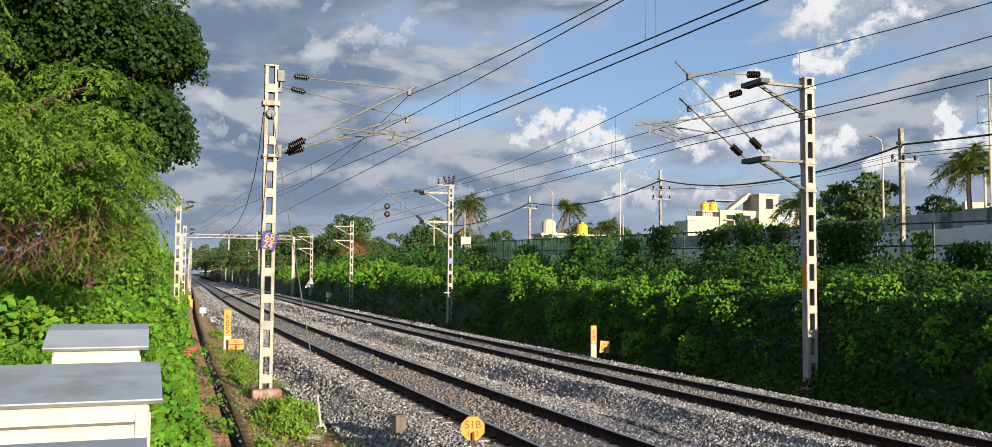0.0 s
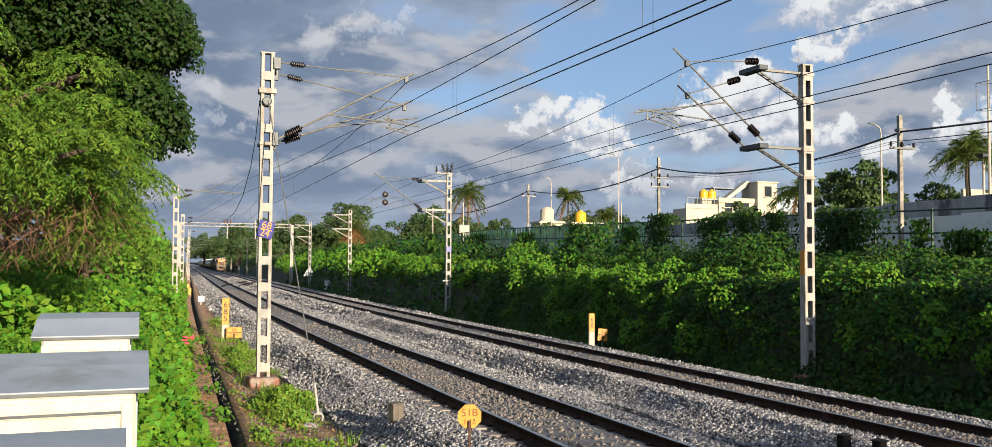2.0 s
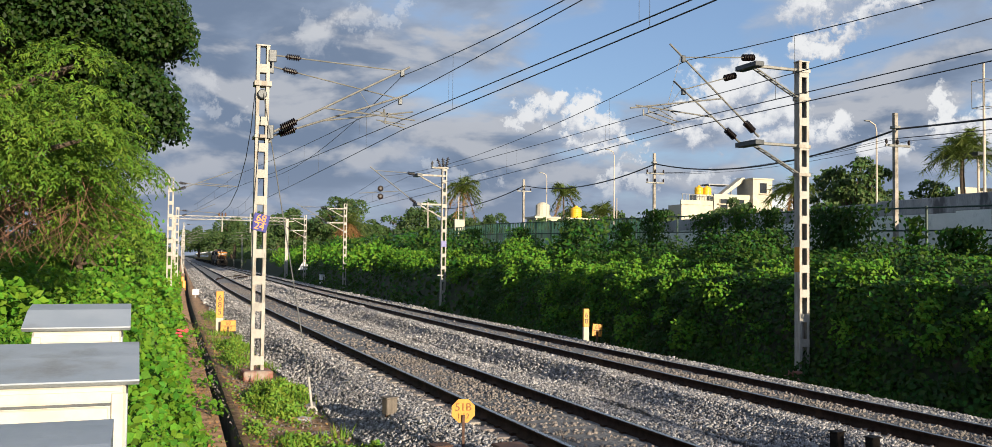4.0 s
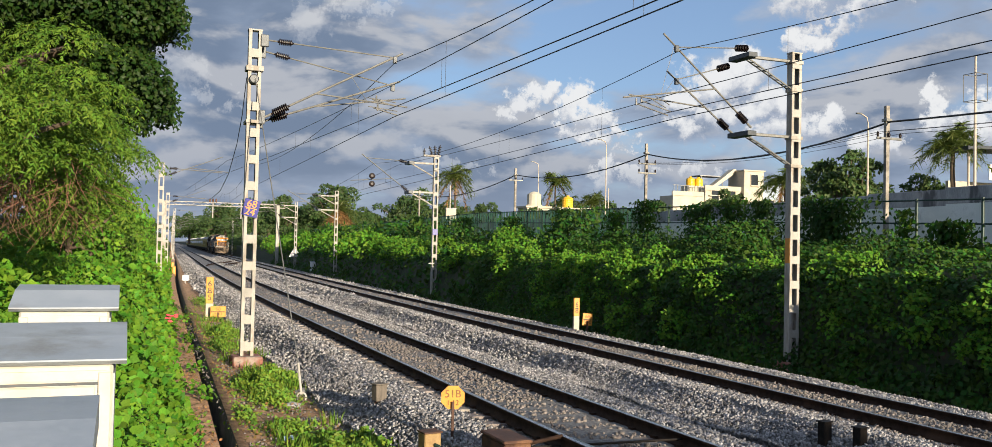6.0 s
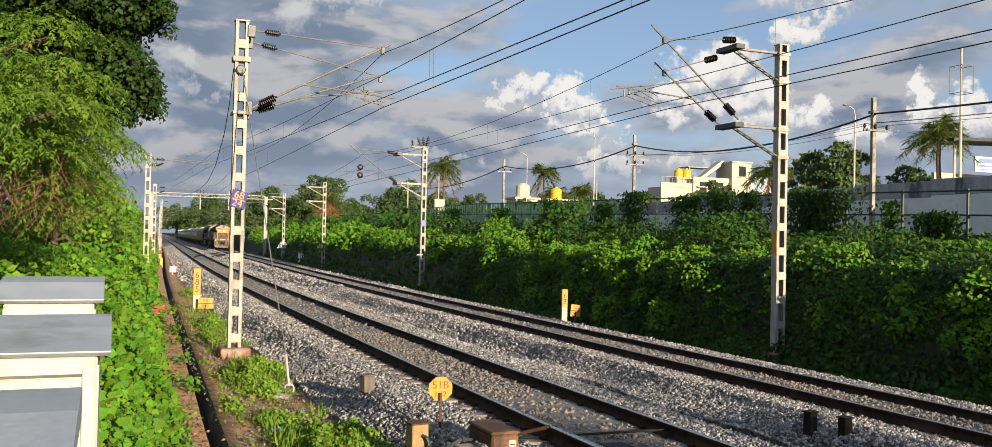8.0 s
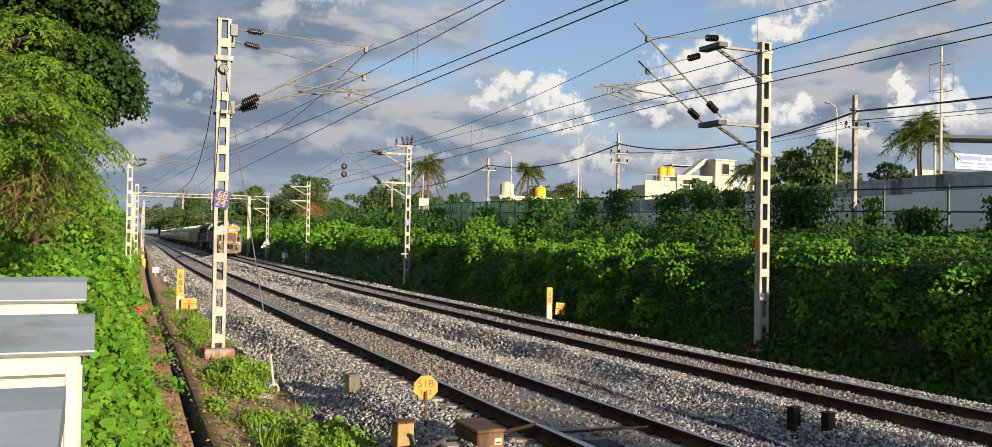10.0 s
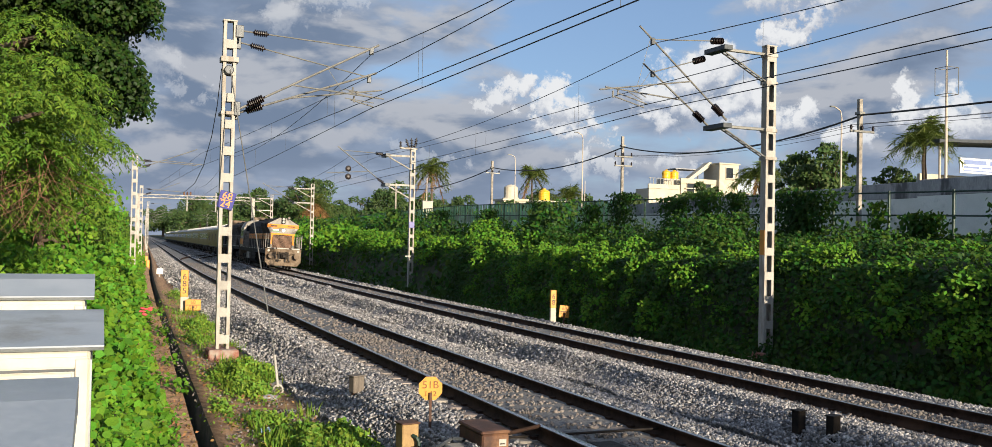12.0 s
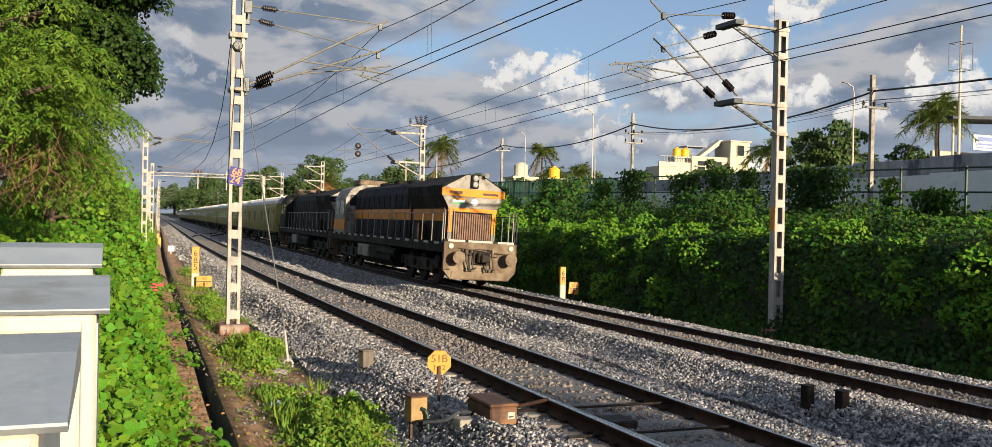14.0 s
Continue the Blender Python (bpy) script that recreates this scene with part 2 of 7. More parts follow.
MAT = {
    "galv": material("galvanised_steel", (0.31, 0.298, 0.268), (0.44, 0.42, 0.378), 3, 0.65, 0.0, 0.15, stain=(0.27, 0.235, 0.19), stain_amount=0.4, spec=0.2, stretch=(3, 3, 0.8)),
    "galv_dark": material("weathered_steel_tube", (0.14, 0.14, 0.13), (0.24, 0.235, 0.215), 5, 0.5, 0.4, 0.1),
    "insulator": material("brown_porcelain", (0.006, 0.004, 0.004), (0.016, 0.008, 0.007), 9, 0.42, 0, 0.05, spec=0.25),
    "bracket": material("dark_grey_plate", (0.035, 0.042, 0.05), (0.075, 0.083, 0.09), 6, 0.5, 0.2, 0.1),
    "wire": material("copper_wire_dark", (0.03, 0.035, 0.04), (0.06, 0.06, 0.06), 8, 0.5, 0.4, 0.0),
    "brick_base": material("red_painted_concrete", (0.20, 0.075, 0.05), (0.32, 0.15, 0.11), 5, 0.85, 0, 0.4, stain=(0.30, 0.27, 0.23), stain_amount=0.3),
    "rail": material("rusty_rail_steel", (0.022, 0.013, 0.009), (0.055, 0.032, 0.022), 7, 0.75, 0.1, 0.2, stain=(0.08, 0.045, 0.028), stain_amount=0.3, spec=0.12),
    "rail_top": material("polished_rail_head", (0.34, 0.33, 0.32), (0.55, 0.54, 0.52), 12, 0.28, 0.9, 0.02),
    "sleeper": material("concrete_sleeper", (0.19, 0.165, 0.14), (0.31, 0.275, 0.24), 6, 0.85, 0, 0.4, stain=(0.12, 0.09, 0.07), stain_amount=0.4, spread=0.4),
    "stone": material("crushed_granite", (0.10, 0.097, 0.098), (0.45, 0.435, 0.425), 6, 0.8, 0, 0.35, spread=0.95, island=True),
    "stone_brown": material("dusty_ballast", (0.11, 0.098, 0.088), (0.27, 0.238, 0.212), 7, 0.9, 0, 0.4, spread=0.35, island=True),
    "soil": material("brown_soil", (0.21, 0.108, 0.052), (0.55, 0.33, 0.17), 5.0, 0.95, 0, 0.45, 45, stain=(0.10, 0.085, 0.04), stain_amount=0.1, stain_scale=2.2),
    # Overgrown ground, near-black: the deep shade under the leaves is in its colour.
    "undergrowth_shade": material("shade_toned_undergrowth", (0.012, 0.020, 0.006), (0.035, 0.05, 0.014), 3.0, 0.95, 0, 0.9, 25, stain=(0.05, 0.032, 0.018), stain_amount=0.2),
    "ballast_bed": material("ballast_bed", (0.085, 0.082, 0.079), (0.25, 0.242, 0.232), 16, 0.9, 0, 1.0, 55),
    "drain": material("wet_concrete_drain", (0.04, 0.035, 0.03), (0.09, 0.08, 0.065), 3, 0.85, 0, 0.5, stain=(0.02, 0.03, 0.012), stain_amount=0.5),
    "concrete": material("weathered_concrete", (0.26, 0.235, 0.20), (0.38, 0.35, 0.30), 4, 0.9, 0, 0.4, stain=(0.13, 0.115, 0.095), stain_amount=0.4),
    "white_panel": material("cream_white_painted_steel", (0.44, 0.425, 0.37), (0.51, 0.49, 0.43), 2.5, 0.5, 0, 0.03, stain=(0.50, 0.44, 0.34), stain_amount=0.25, stain_scale=2.5),
    "grey_panel": material("grey_painted_steel", (0.29, 0.335, 0.39), (0.37, 0.41, 0.46), 3, 0.42, 0, 0.03, stain=(0.22, 0.23, 0.24), stain_amount=0.3),
    "amber": material("amber_painted_plate", (0.52, 0.215, 0.016), (0.62, 0.285, 0.03), 6, 0.5, 0, 0.05, stain=(0.42, 0.20, 0.04), stain_amount=0.2),
    "post_grey": material("painted_concrete_post", (0.42, 0.36, 0.29), (0.54, 0.47, 0.39), 8, 0.85, 0, 0.2),
    "ink": material("black_sign_paint", (0.02, 0.018, 0.015), (0.035, 0.03, 0.025), 10, 0.6, 0, 0),
    "amber_ink": material("faded_brown_sign_paint", (0.16, 0.065, 0.012), (0.24, 0.10, 0.02), 10, 0.6, 0, 0),
    "blue_plate": material("blue_enamel", (0.035, 0.035, 0.20), (0.05, 0.05, 0.27), 8, 0.4, 0, 0),
    "orange_ink": material("orange_sign_paint", (0.80, 0.30, 0.04), (0.9, 0.36, 0.05), 10, 0.5, 0, 0),
    "rusty_box": material("rusty_cast_iron", (0.045, 0.021, 0.013), (0.105, 0.048, 0.028), 5, 0.75, 0.0, 0.3, stain=(0.22, 0.11, 0.05), stain_amount=0.3),
    "wood_box": material("ochre_painted_box", (0.24, 0.15, 0.06), (0.36, 0.24, 0.10), 7, 0.7, 0, 0.15, stain=(0.2, 0.11, 0.05), stain_amount=0.35),
    "old_wood": material("weathered_grey_wood", (0.085, 0.072, 0.058), (0.16, 0.135, 0.11), 6, 0.85, 0, 0.3, stretch=(3, 3, 0.6)),
    "fence_green": material("dark_green_fence_paint", (0.008, 0.028, 0.020), (0.014, 0.045, 0.030), 8, 0.5, 0, 0.1),
    "sheet_green": material("green_fence_sheet", (0.27, 0.48, 0.31), (0.38, 0.60, 0.42), 1.2, 0.6, 0, 0.1, stain=(0.26, 0.31, 0.22), stain_amount=0.4),
    "wall_white": material("lime_washed_wall", (0.72, 0.75, 0.70), (0.84, 0.86, 0.81), 0.9, 0.9, 0, 0.3, 22, stain=(0.42, 0.46, 0.42), stain_amount=0.12, stain_scale=0.6),
    "wall_stain": material("mould_stained_parapet", (0.26, 0.265, 0.27), (0.46, 0.46, 0.46), 1.4, 0.9, 0, 0.3, 22, stain=(0.07, 0.07, 0.075), stain_amount=0.25, stretch=(1, 1, 0.35)),
    "plaster": material("cream_plaster", (0.44, 0.395, 0.30), (0.53, 0.48, 0.375), 0.8, 0.85, 0, 0.1, 20, stain=(0.52, 0.48, 0.40), stain_amount=0.25),
    "plaster_blue": material("pale_blue_plaster", (0.40, 0.47, 0.56), (0.50, 0.57, 0.65), 0.8, 0.85, 0, 0.1, 20),
    "tank_yellow": material("yellow_plastic_tank", (0.70, 0.40, 0.015), (0.80, 0.48, 0.03), 3, 0.4, 0, 0.05),
    "dark_glass": material("dark_window", (0.015, 0.018, 0.02), (0.03, 0.035, 0.04), 2, 0.1, 0, 0),
    "tin_roof": material("corrugated_tin", (0.20, 0.20, 0.21), (0.32, 0.32, 0.33), 2, 0.55, 0.3, 0.1),
    "bark": material("rough_bark", (0.06, 0.042, 0.028), (0.15, 0.11, 0.075), 5, 0.95, 0, 0.8, 30, stretch=(1, 1, 0.3)),
    "leaf_dark": material("dark_tree_leaf", (0.008, 0.024, 0.004), (0.024, 0.056, 0.008), 2.0, 0.5, 0, 0, spread=0.5, island=True, translucent=0.08, spec=0.15),
    "leaf_light": material("light_tree_leaf", (0.036, 0.092, 0.008), (0.122, 0.215, 0.021), 1.6, 0.6, 0, 0, spread=0.4, island=True, translucent=0.12, spec=0.15),
    # On the bank: vine leaf lightened as if sunlit, bank leaf darkened as if shaded.
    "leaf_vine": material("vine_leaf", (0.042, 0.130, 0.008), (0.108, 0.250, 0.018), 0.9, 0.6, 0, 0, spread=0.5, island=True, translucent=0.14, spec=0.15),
    "leaf_bank": material("bank_leaf_shade_tone", (0.009, 0.034, 0.006), (0.038, 0.105, 0.011), 0.45, 0.5, 0, 0, spread=0.7, island=True, translucent=0.10, spec=0.12),
    "leaf_far": material("far_tree_leaf", (0.022, 0.05, 0.012), (0.05, 0.095, 0.02), 0.4, 0.6, 0, 0, spread=0.6, island=True, translucent=0.12, spec=0.3),
    "grass": material("grass_blade", (0.070, 0.150, 0.012), (0.15, 0.265, 0.024), 1.5, 0.6, 0, 0, spread=0.6, island=True, translucent=0.16, spec=0.3),
    "palm_leaf": material("palm_leaflet", (0.05, 0.085, 0.015), (0.11, 0.15, 0.03), 1.5, 0.5, 0, 0, spread=0.6, island=True, translucent=0.25),
    "palm_dry": material("dry_palm_leaf", (0.20, 0.11, 0.035), (0.32, 0.19, 0.07), 1.5, 0.7, 0, 0, spread=0.5, island=True, translucent=0.2),
    "twig": material("dry_twig", (0.08, 0.038, 0.024), (0.19, 0.095, 0.055), 5, 0.9, 0, 0.1),
    "loco_black": material("sooty_black_paint", (0.010, 0.0095, 0.009), (0.024, 0.022, 0.020), 1.2, 0.75, 0, 0.05, stain=(0.045, 0.036, 0.029), stain_amount=0.35, stretch=(1, 1, 0.4), spec=0.12),
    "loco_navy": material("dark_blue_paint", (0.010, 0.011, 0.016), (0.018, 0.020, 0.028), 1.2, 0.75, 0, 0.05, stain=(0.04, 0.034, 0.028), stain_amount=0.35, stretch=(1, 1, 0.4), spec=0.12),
    "loco_orange": material("orange_loco_paint", (0.54, 0.175, 0.012), (0.66, 0.24, 0.016), 2, 0.4, 0, 0.04, stain=(0.30, 0.13, 0.03), stain_amount=0.3, stretch=(1, 1, 0.4), spec=0.12),
    "loco_grey": material("dusty_grey_paint", (0.20, 0.19, 0.17), (0.32, 0.30, 0.27), 2, 0.5, 0, 0.05, stain=(0.11, 0.09, 0.07), stain_amount=0.35, spec=0.12),
    "loco_beam": material("dusty_buffer_beam", (0.145, 0.108, 0.076), (0.24, 0.187, 0.135), 2.5, 0.7, 0, 0.1, stain=(0.10, 0.07, 0.045), stain_amount=0.45, spec=0.12),
    "grille": material("brown_radiator_grille", (0.13, 0.075, 0.05), (0.22, 0.14, 0.10), 5, 0.6, 0.1, 0.1, spec=0.12),
    "bogie": material("oily_bogie", (0.012, 0.010, 0.009), (0.035, 0.028, 0.022), 4, 0.6, 0.1, 0.3, spec=0.12),
    "rail_white": material("white_handrail_paint", (0.28, 0.26, 0.23), (0.40, 0.38, 0.34), 6, 0.5, 0, 0),
    "coach": material("olive_cream_coach_paint", (0.235, 0.195, 0.055), (0.31, 0.255, 0.075), 0.8, 0.6, 0, 0.02, stain=(0.30, 0.26, 0.13), stain_amount=0.3, spec=0.2, stretch=(1, 1, 0.3)),
    "coach_roof": material("silver_grey_coach_roof", (0.34, 0.34, 0.33), (0.46, 0.46, 0.45), 0.8, 0.45, 0.2, 0.03, stain=(0.20, 0.19, 0.18), stain_amount=0.35),
    "lamp_glass": material("headlamp_lens", (0.26, 0.26, 0.25), (0.42, 0.42, 0.40), 8, 0.12, 0.6, 0),
    "cable": material("black_cable", (0.015, 0.015, 0.016), (0.03, 0.03, 0.03), 8, 0.6, 0, 0),
    "flag_white": material("white_paint", (0.72, 0.72, 0.70), (0.8, 0.8, 0.78), 5, 0.5, 0, 0),
    "flag_green": material("green_paint", (0.03, 0.22, 0.06), (0.04, 0.28, 0.08), 5, 0.5, 0, 0),
    "plastic_yellow": material("yellow_plastic_sheet", (0.75, 0.58, 0.03), (0.82, 0.68, 0.10), 9, 0.4, 0, 0.3),
    "plastic_blue": material("pale_blue_plastic", (0.30, 0.42, 0.55), (0.5, 0.62, 0.72), 9, 0.4, 0, 0.3),
    "petal": material("red_petal", (0.6, 0.05, 0.07), (0.75, 0.10, 0.12), 9, 0.6, 0, 0),
    "sign_blue": material("faded_blue_lettering", (0.15, 0.2, 0.38), (0.2, 0.26, 0.46), 9, 0.6, 0, 0),
}


# ---------------------------------------------------------------- mesh helpers
def thing(name, m=None, label="", category="", group="", kind=""):
    ob = new(name)
    if m is not None:
        ob.matrix_basis = m
    return tagged(ob, label, category, group, kind)


def finish(ob, mat, smooth=False):
    for x in (mat if isinstance(mat, (list, tuple)) else [mat]):
        ob.data.materials.append(MAT[x] if isinstance(x, str) else x)
    if smooth:
        ob.data.polygons.foreach_set("use_smooth", [True] * len(ob.data.polygons))
    return ob


def part(name, bm, mat, parent=None, label="", smooth=False):
    me = bpy.data.meshes.new(name)
    bm.to_mesh(me)
    bm.free()
    ob = finish(new(name, me), mat, smooth)
    ob.parent = parent
    if label:
        ob["label"] = label
    return ob


def raw(name, verts, faces, mat, parent=None, smooth=False):
    """A mesh from numpy arrays: verts (n, 3), faces (m, k)."""
    verts, faces = np.asarray(verts, np.float32), np.asarray(faces, np.int32)
    me = bpy.data.meshes.new(name)
    k = faces.shape[1]
    me.vertices.add(len(verts))
    me.vertices.foreach_set("co", verts.ravel())
    me.loops.add(faces.size)
    me.loops.foreach_set("vertex_index", faces.ravel())
    me.polygons.add(len(faces))
    me.polygons.foreach_set("loop_start", np.arange(0, faces.size, k, dtype=np.int32))
    me.polygons.foreach_set("loop_total", np.full(len(faces), k, dtype=np.int32))
    me.update(calc_edges=True)
    ob = finish(new(name, me), mat, smooth)
    ob.parent = parent
    return ob


def box(bm, x0, x1, y0, y1, z0, z1, bevel=0.0, m=None):
    vs = [bm.verts.new((x, y, z)) for x in (x0, x1) for y in (y0, y1) for z in (z0, z1)]
    fs = [bm.faces.new([vs[i] for i in q]) for q in ((0, 1, 3, 2), (4, 6, 7, 5), (0, 4, 5, 1), (2, 3, 7, 6), (0, 2, 6, 4), (1, 5, 7, 3))]
    if m is not None:
        bmesh.ops.transform(bm, matrix=m, verts=vs)
    if bevel:
        bmesh.ops.bevel(bm, geom=list({e for f in fs for e in f.edges}), offset=bevel, segments=1, affect="EDGES")
    return bm


def tube(bm, p, q, r, n=8, r2=None, caps=True):
    p, q = Vector(p), Vector(q)
    d = (q - p).normalized()
    a = d.orthogonal().normalized()
    b = d.cross(a)
    r2 = r if r2 is None else r2
    rings = [[bm.verts.new(c + (a * math.cos(t) + b * math.sin(t)) * rr) for t in (2 * math.pi * i / n for i in range(n))] for c, rr in ((p, r), (q, r2))]
    for i in range(n):
        bm.faces.new((rings[0][i], rings[0][(i + 1) % n], rings[1][(i + 1) % n], rings[1][i]))
    if caps:
        bm.faces.new(rings[0][::-1])
        bm.faces.new(rings[1])
    return bm


def polytube(bm, pts, r, n=6, r2=None):
    r2 = r if r2 is None else r2
    k = len(pts) - 1
    for i in range(k):
        tube(bm, pts[i], pts[i + 1], r + (r2 - r) * i / k, n, r + (r2 - r) * (i + 1) / k)
    return bm


def prism(bm, outline, axis, a, b):
    """Extrude a closed outline (pairs) along an axis from a to b. axis y: pairs are (x, z); x: (y, z); z: (x, y)."""
    def put(u, v, w):
        return {"y": (u, w, v), "x": (w, u, v), "z": (u, v, w)}[axis]
    r0 = [bm.verts.new(put(u, v, a)) for u, v in outline]
    r1 = [bm.verts.new(put(u, v, b)) for u, v in outline]
    n = len(outline)
    for i in range(n):
        bm.faces.new((r0[i], r0[(i + 1) % n], r1[(i + 1) % n], r1[i]))
    bm.faces.new(r0[::-1])
    bm.faces.new(r1)
    bmesh.ops.recalc_face_normals(bm, faces=bm.faces[:])
    return bm


def lathe(bm, p, q, profile, n=12):
    """Turned shape along p to q; profile: (share of the length, radius)."""
    p, q = Vector(p), Vector(q)
    d = (q - p)
    a = d.normalized().orthogonal().normalized()
    b = d.normalized().cross(a)
    rings = [[bm.verts.new(p + d * s + (a * math.cos(t) + b * math.sin(t)) * r) for t in (2 * math.pi * i / n for i in range(n))] for s, r in profile]
    for r0, r1 in zip(rings, rings[1:]):
        for i in range(n):
            bm.faces.new((r0[i], r0[(i + 1) % n], r1[(i + 1) % n], r1[i]))
    bm.faces.new(rings[0][::-1])
    bm.faces.new(rings[-1])
    return bm


def lettering(text, size, mat, parent, m, name="lettering", spacing=1.0):
    cu = bpy.data.curves.new(name, "FONT")
    cu.body, cu.size, cu.align_x, cu.align_y, cu.extrude, cu.space_line = text, size, "CENTER", "CENTER", 0.003, spacing
    tmp = bpy.data.objects.new(name, cu)
    scene.collection.objects.link(tmp)
    me = bpy.data.meshes.new_from_object(tmp)
    bpy.data.objects.remove(tmp)
    ob = finish(new(name, me), mat)
    ob.parent, ob.matrix_basis = parent, m
    return ob


NEW = bmesh.new
BEND, TURN = 0.000493, 85.0          # the line curves away to the right, then runs straight
FAR, FAR_Z, CANT = 6.04, -0.216, -0.0765


def cx(y):
    y = np.asarray(y, float)
    return np.where(y < 0, 0, np.where(y < TURN, BEND / 2 * y * y, BEND / 2 * TURN * TURN + BEND * TURN * (y - TURN)))


def slope(y):
    return np.clip(BEND * np.asarray(y, float), 0, BEND * TURN)


def side(y):
    """How far the left verge draws nearer to the line with the distance."""
    return 1.8 * (1 - np.exp(-np.maximum(np.asarray(y, float), -10) / 50))


LEFT = [(-1500, 3.0), (-60, 3.0), (-16, 2.2), (-10, 1.6), (-8, 1.15), (-6.9, 0.75), (-6.2, 0.25), (-5.85, -0.2), (-5.6, -0.40),
        (-5.12, -0.44), (-5.10, -1.05), (-4.90, -1.05), (-4.88, -0.45), (-4.6, -0.5)]
MIDDLE = [(-2.75, -0.56), (-2.50, -0.50), (-1.8, -0.16), (-1.2, -0.15), (1.2, -0.22), (1.75, -0.22), (2.0, -0.27), (2.6, -0.62), (3.2, -0.68), (3.6, -0.60), (4.2, -0.30),
          (4.7, -0.34), (7.3, -0.42), (8.1, -0.41), (8.75, -0.64), (9.2, -0.72)]
RIGHT = [(9.6, -0.6), (9.95, -0.1), (10.35, 0.9), (10.9, 1.6), (12.5, 2.0), (15, 2.3), (18, 2.6), (22, 2.8), (60, 4.0), (1500, 6.0)]


def section(y):
    """Cross-section of the ground at y: x and z."""
    c, s = float(cx(y)), float(side(y))
    xs = [c + o + (s if o > -40 else 0) for o, z in LEFT] + [c + o for o, z in MIDDLE + RIGHT]
    return np.array(xs), np.array([z for o, z in LEFT + MIDDLE + RIGHT])


def ground_z(x, y):
    xs, zs = section(y)
    return float(np.interp(x, xs, zs))


# ---------------------------------------------------------------- ground
def build_ground():
    ys = np.concatenate([[-1500, -300, -80], np.arange(-40, 110, 1.0), np.arange(110, 300, 6.0), np.arange(300, 1000, 40.0), [1400, 2500, 4000]])
    rows = []
    for y in ys:
        xs, zs = section(y)
        rows.append(np.stack([xs, np.full(len(xs), y), zs], 1))
    k = len(rows[0])
    v = np.concatenate(rows)
    rng = np.random.default_rng(4)
    v[:, 2] += rng.normal(0, 0.012, len(v))
    i, j = np.meshgrid(np.arange(len(ys) - 1), np.arange(k - 1), indexing="ij")
    a = (i * k + j).ravel()
    faces = np.stack([a, a + 1, a + k + 1, a + k], 1)
    ob = raw("ground", v, faces, ["undergrowth_shade", "soil", "ballast_bed", "drain"], smooth=False)
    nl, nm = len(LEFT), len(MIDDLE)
    # slot 0, below the plants, carries their shade as a near-black colour
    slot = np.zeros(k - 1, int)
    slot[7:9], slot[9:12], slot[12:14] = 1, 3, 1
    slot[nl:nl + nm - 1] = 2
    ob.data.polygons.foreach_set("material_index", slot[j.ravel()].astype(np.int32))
    tagged(ob, "soil, ballast bed, drain and overgrown cutting sides", "ground", kind="structure")


build_ground()


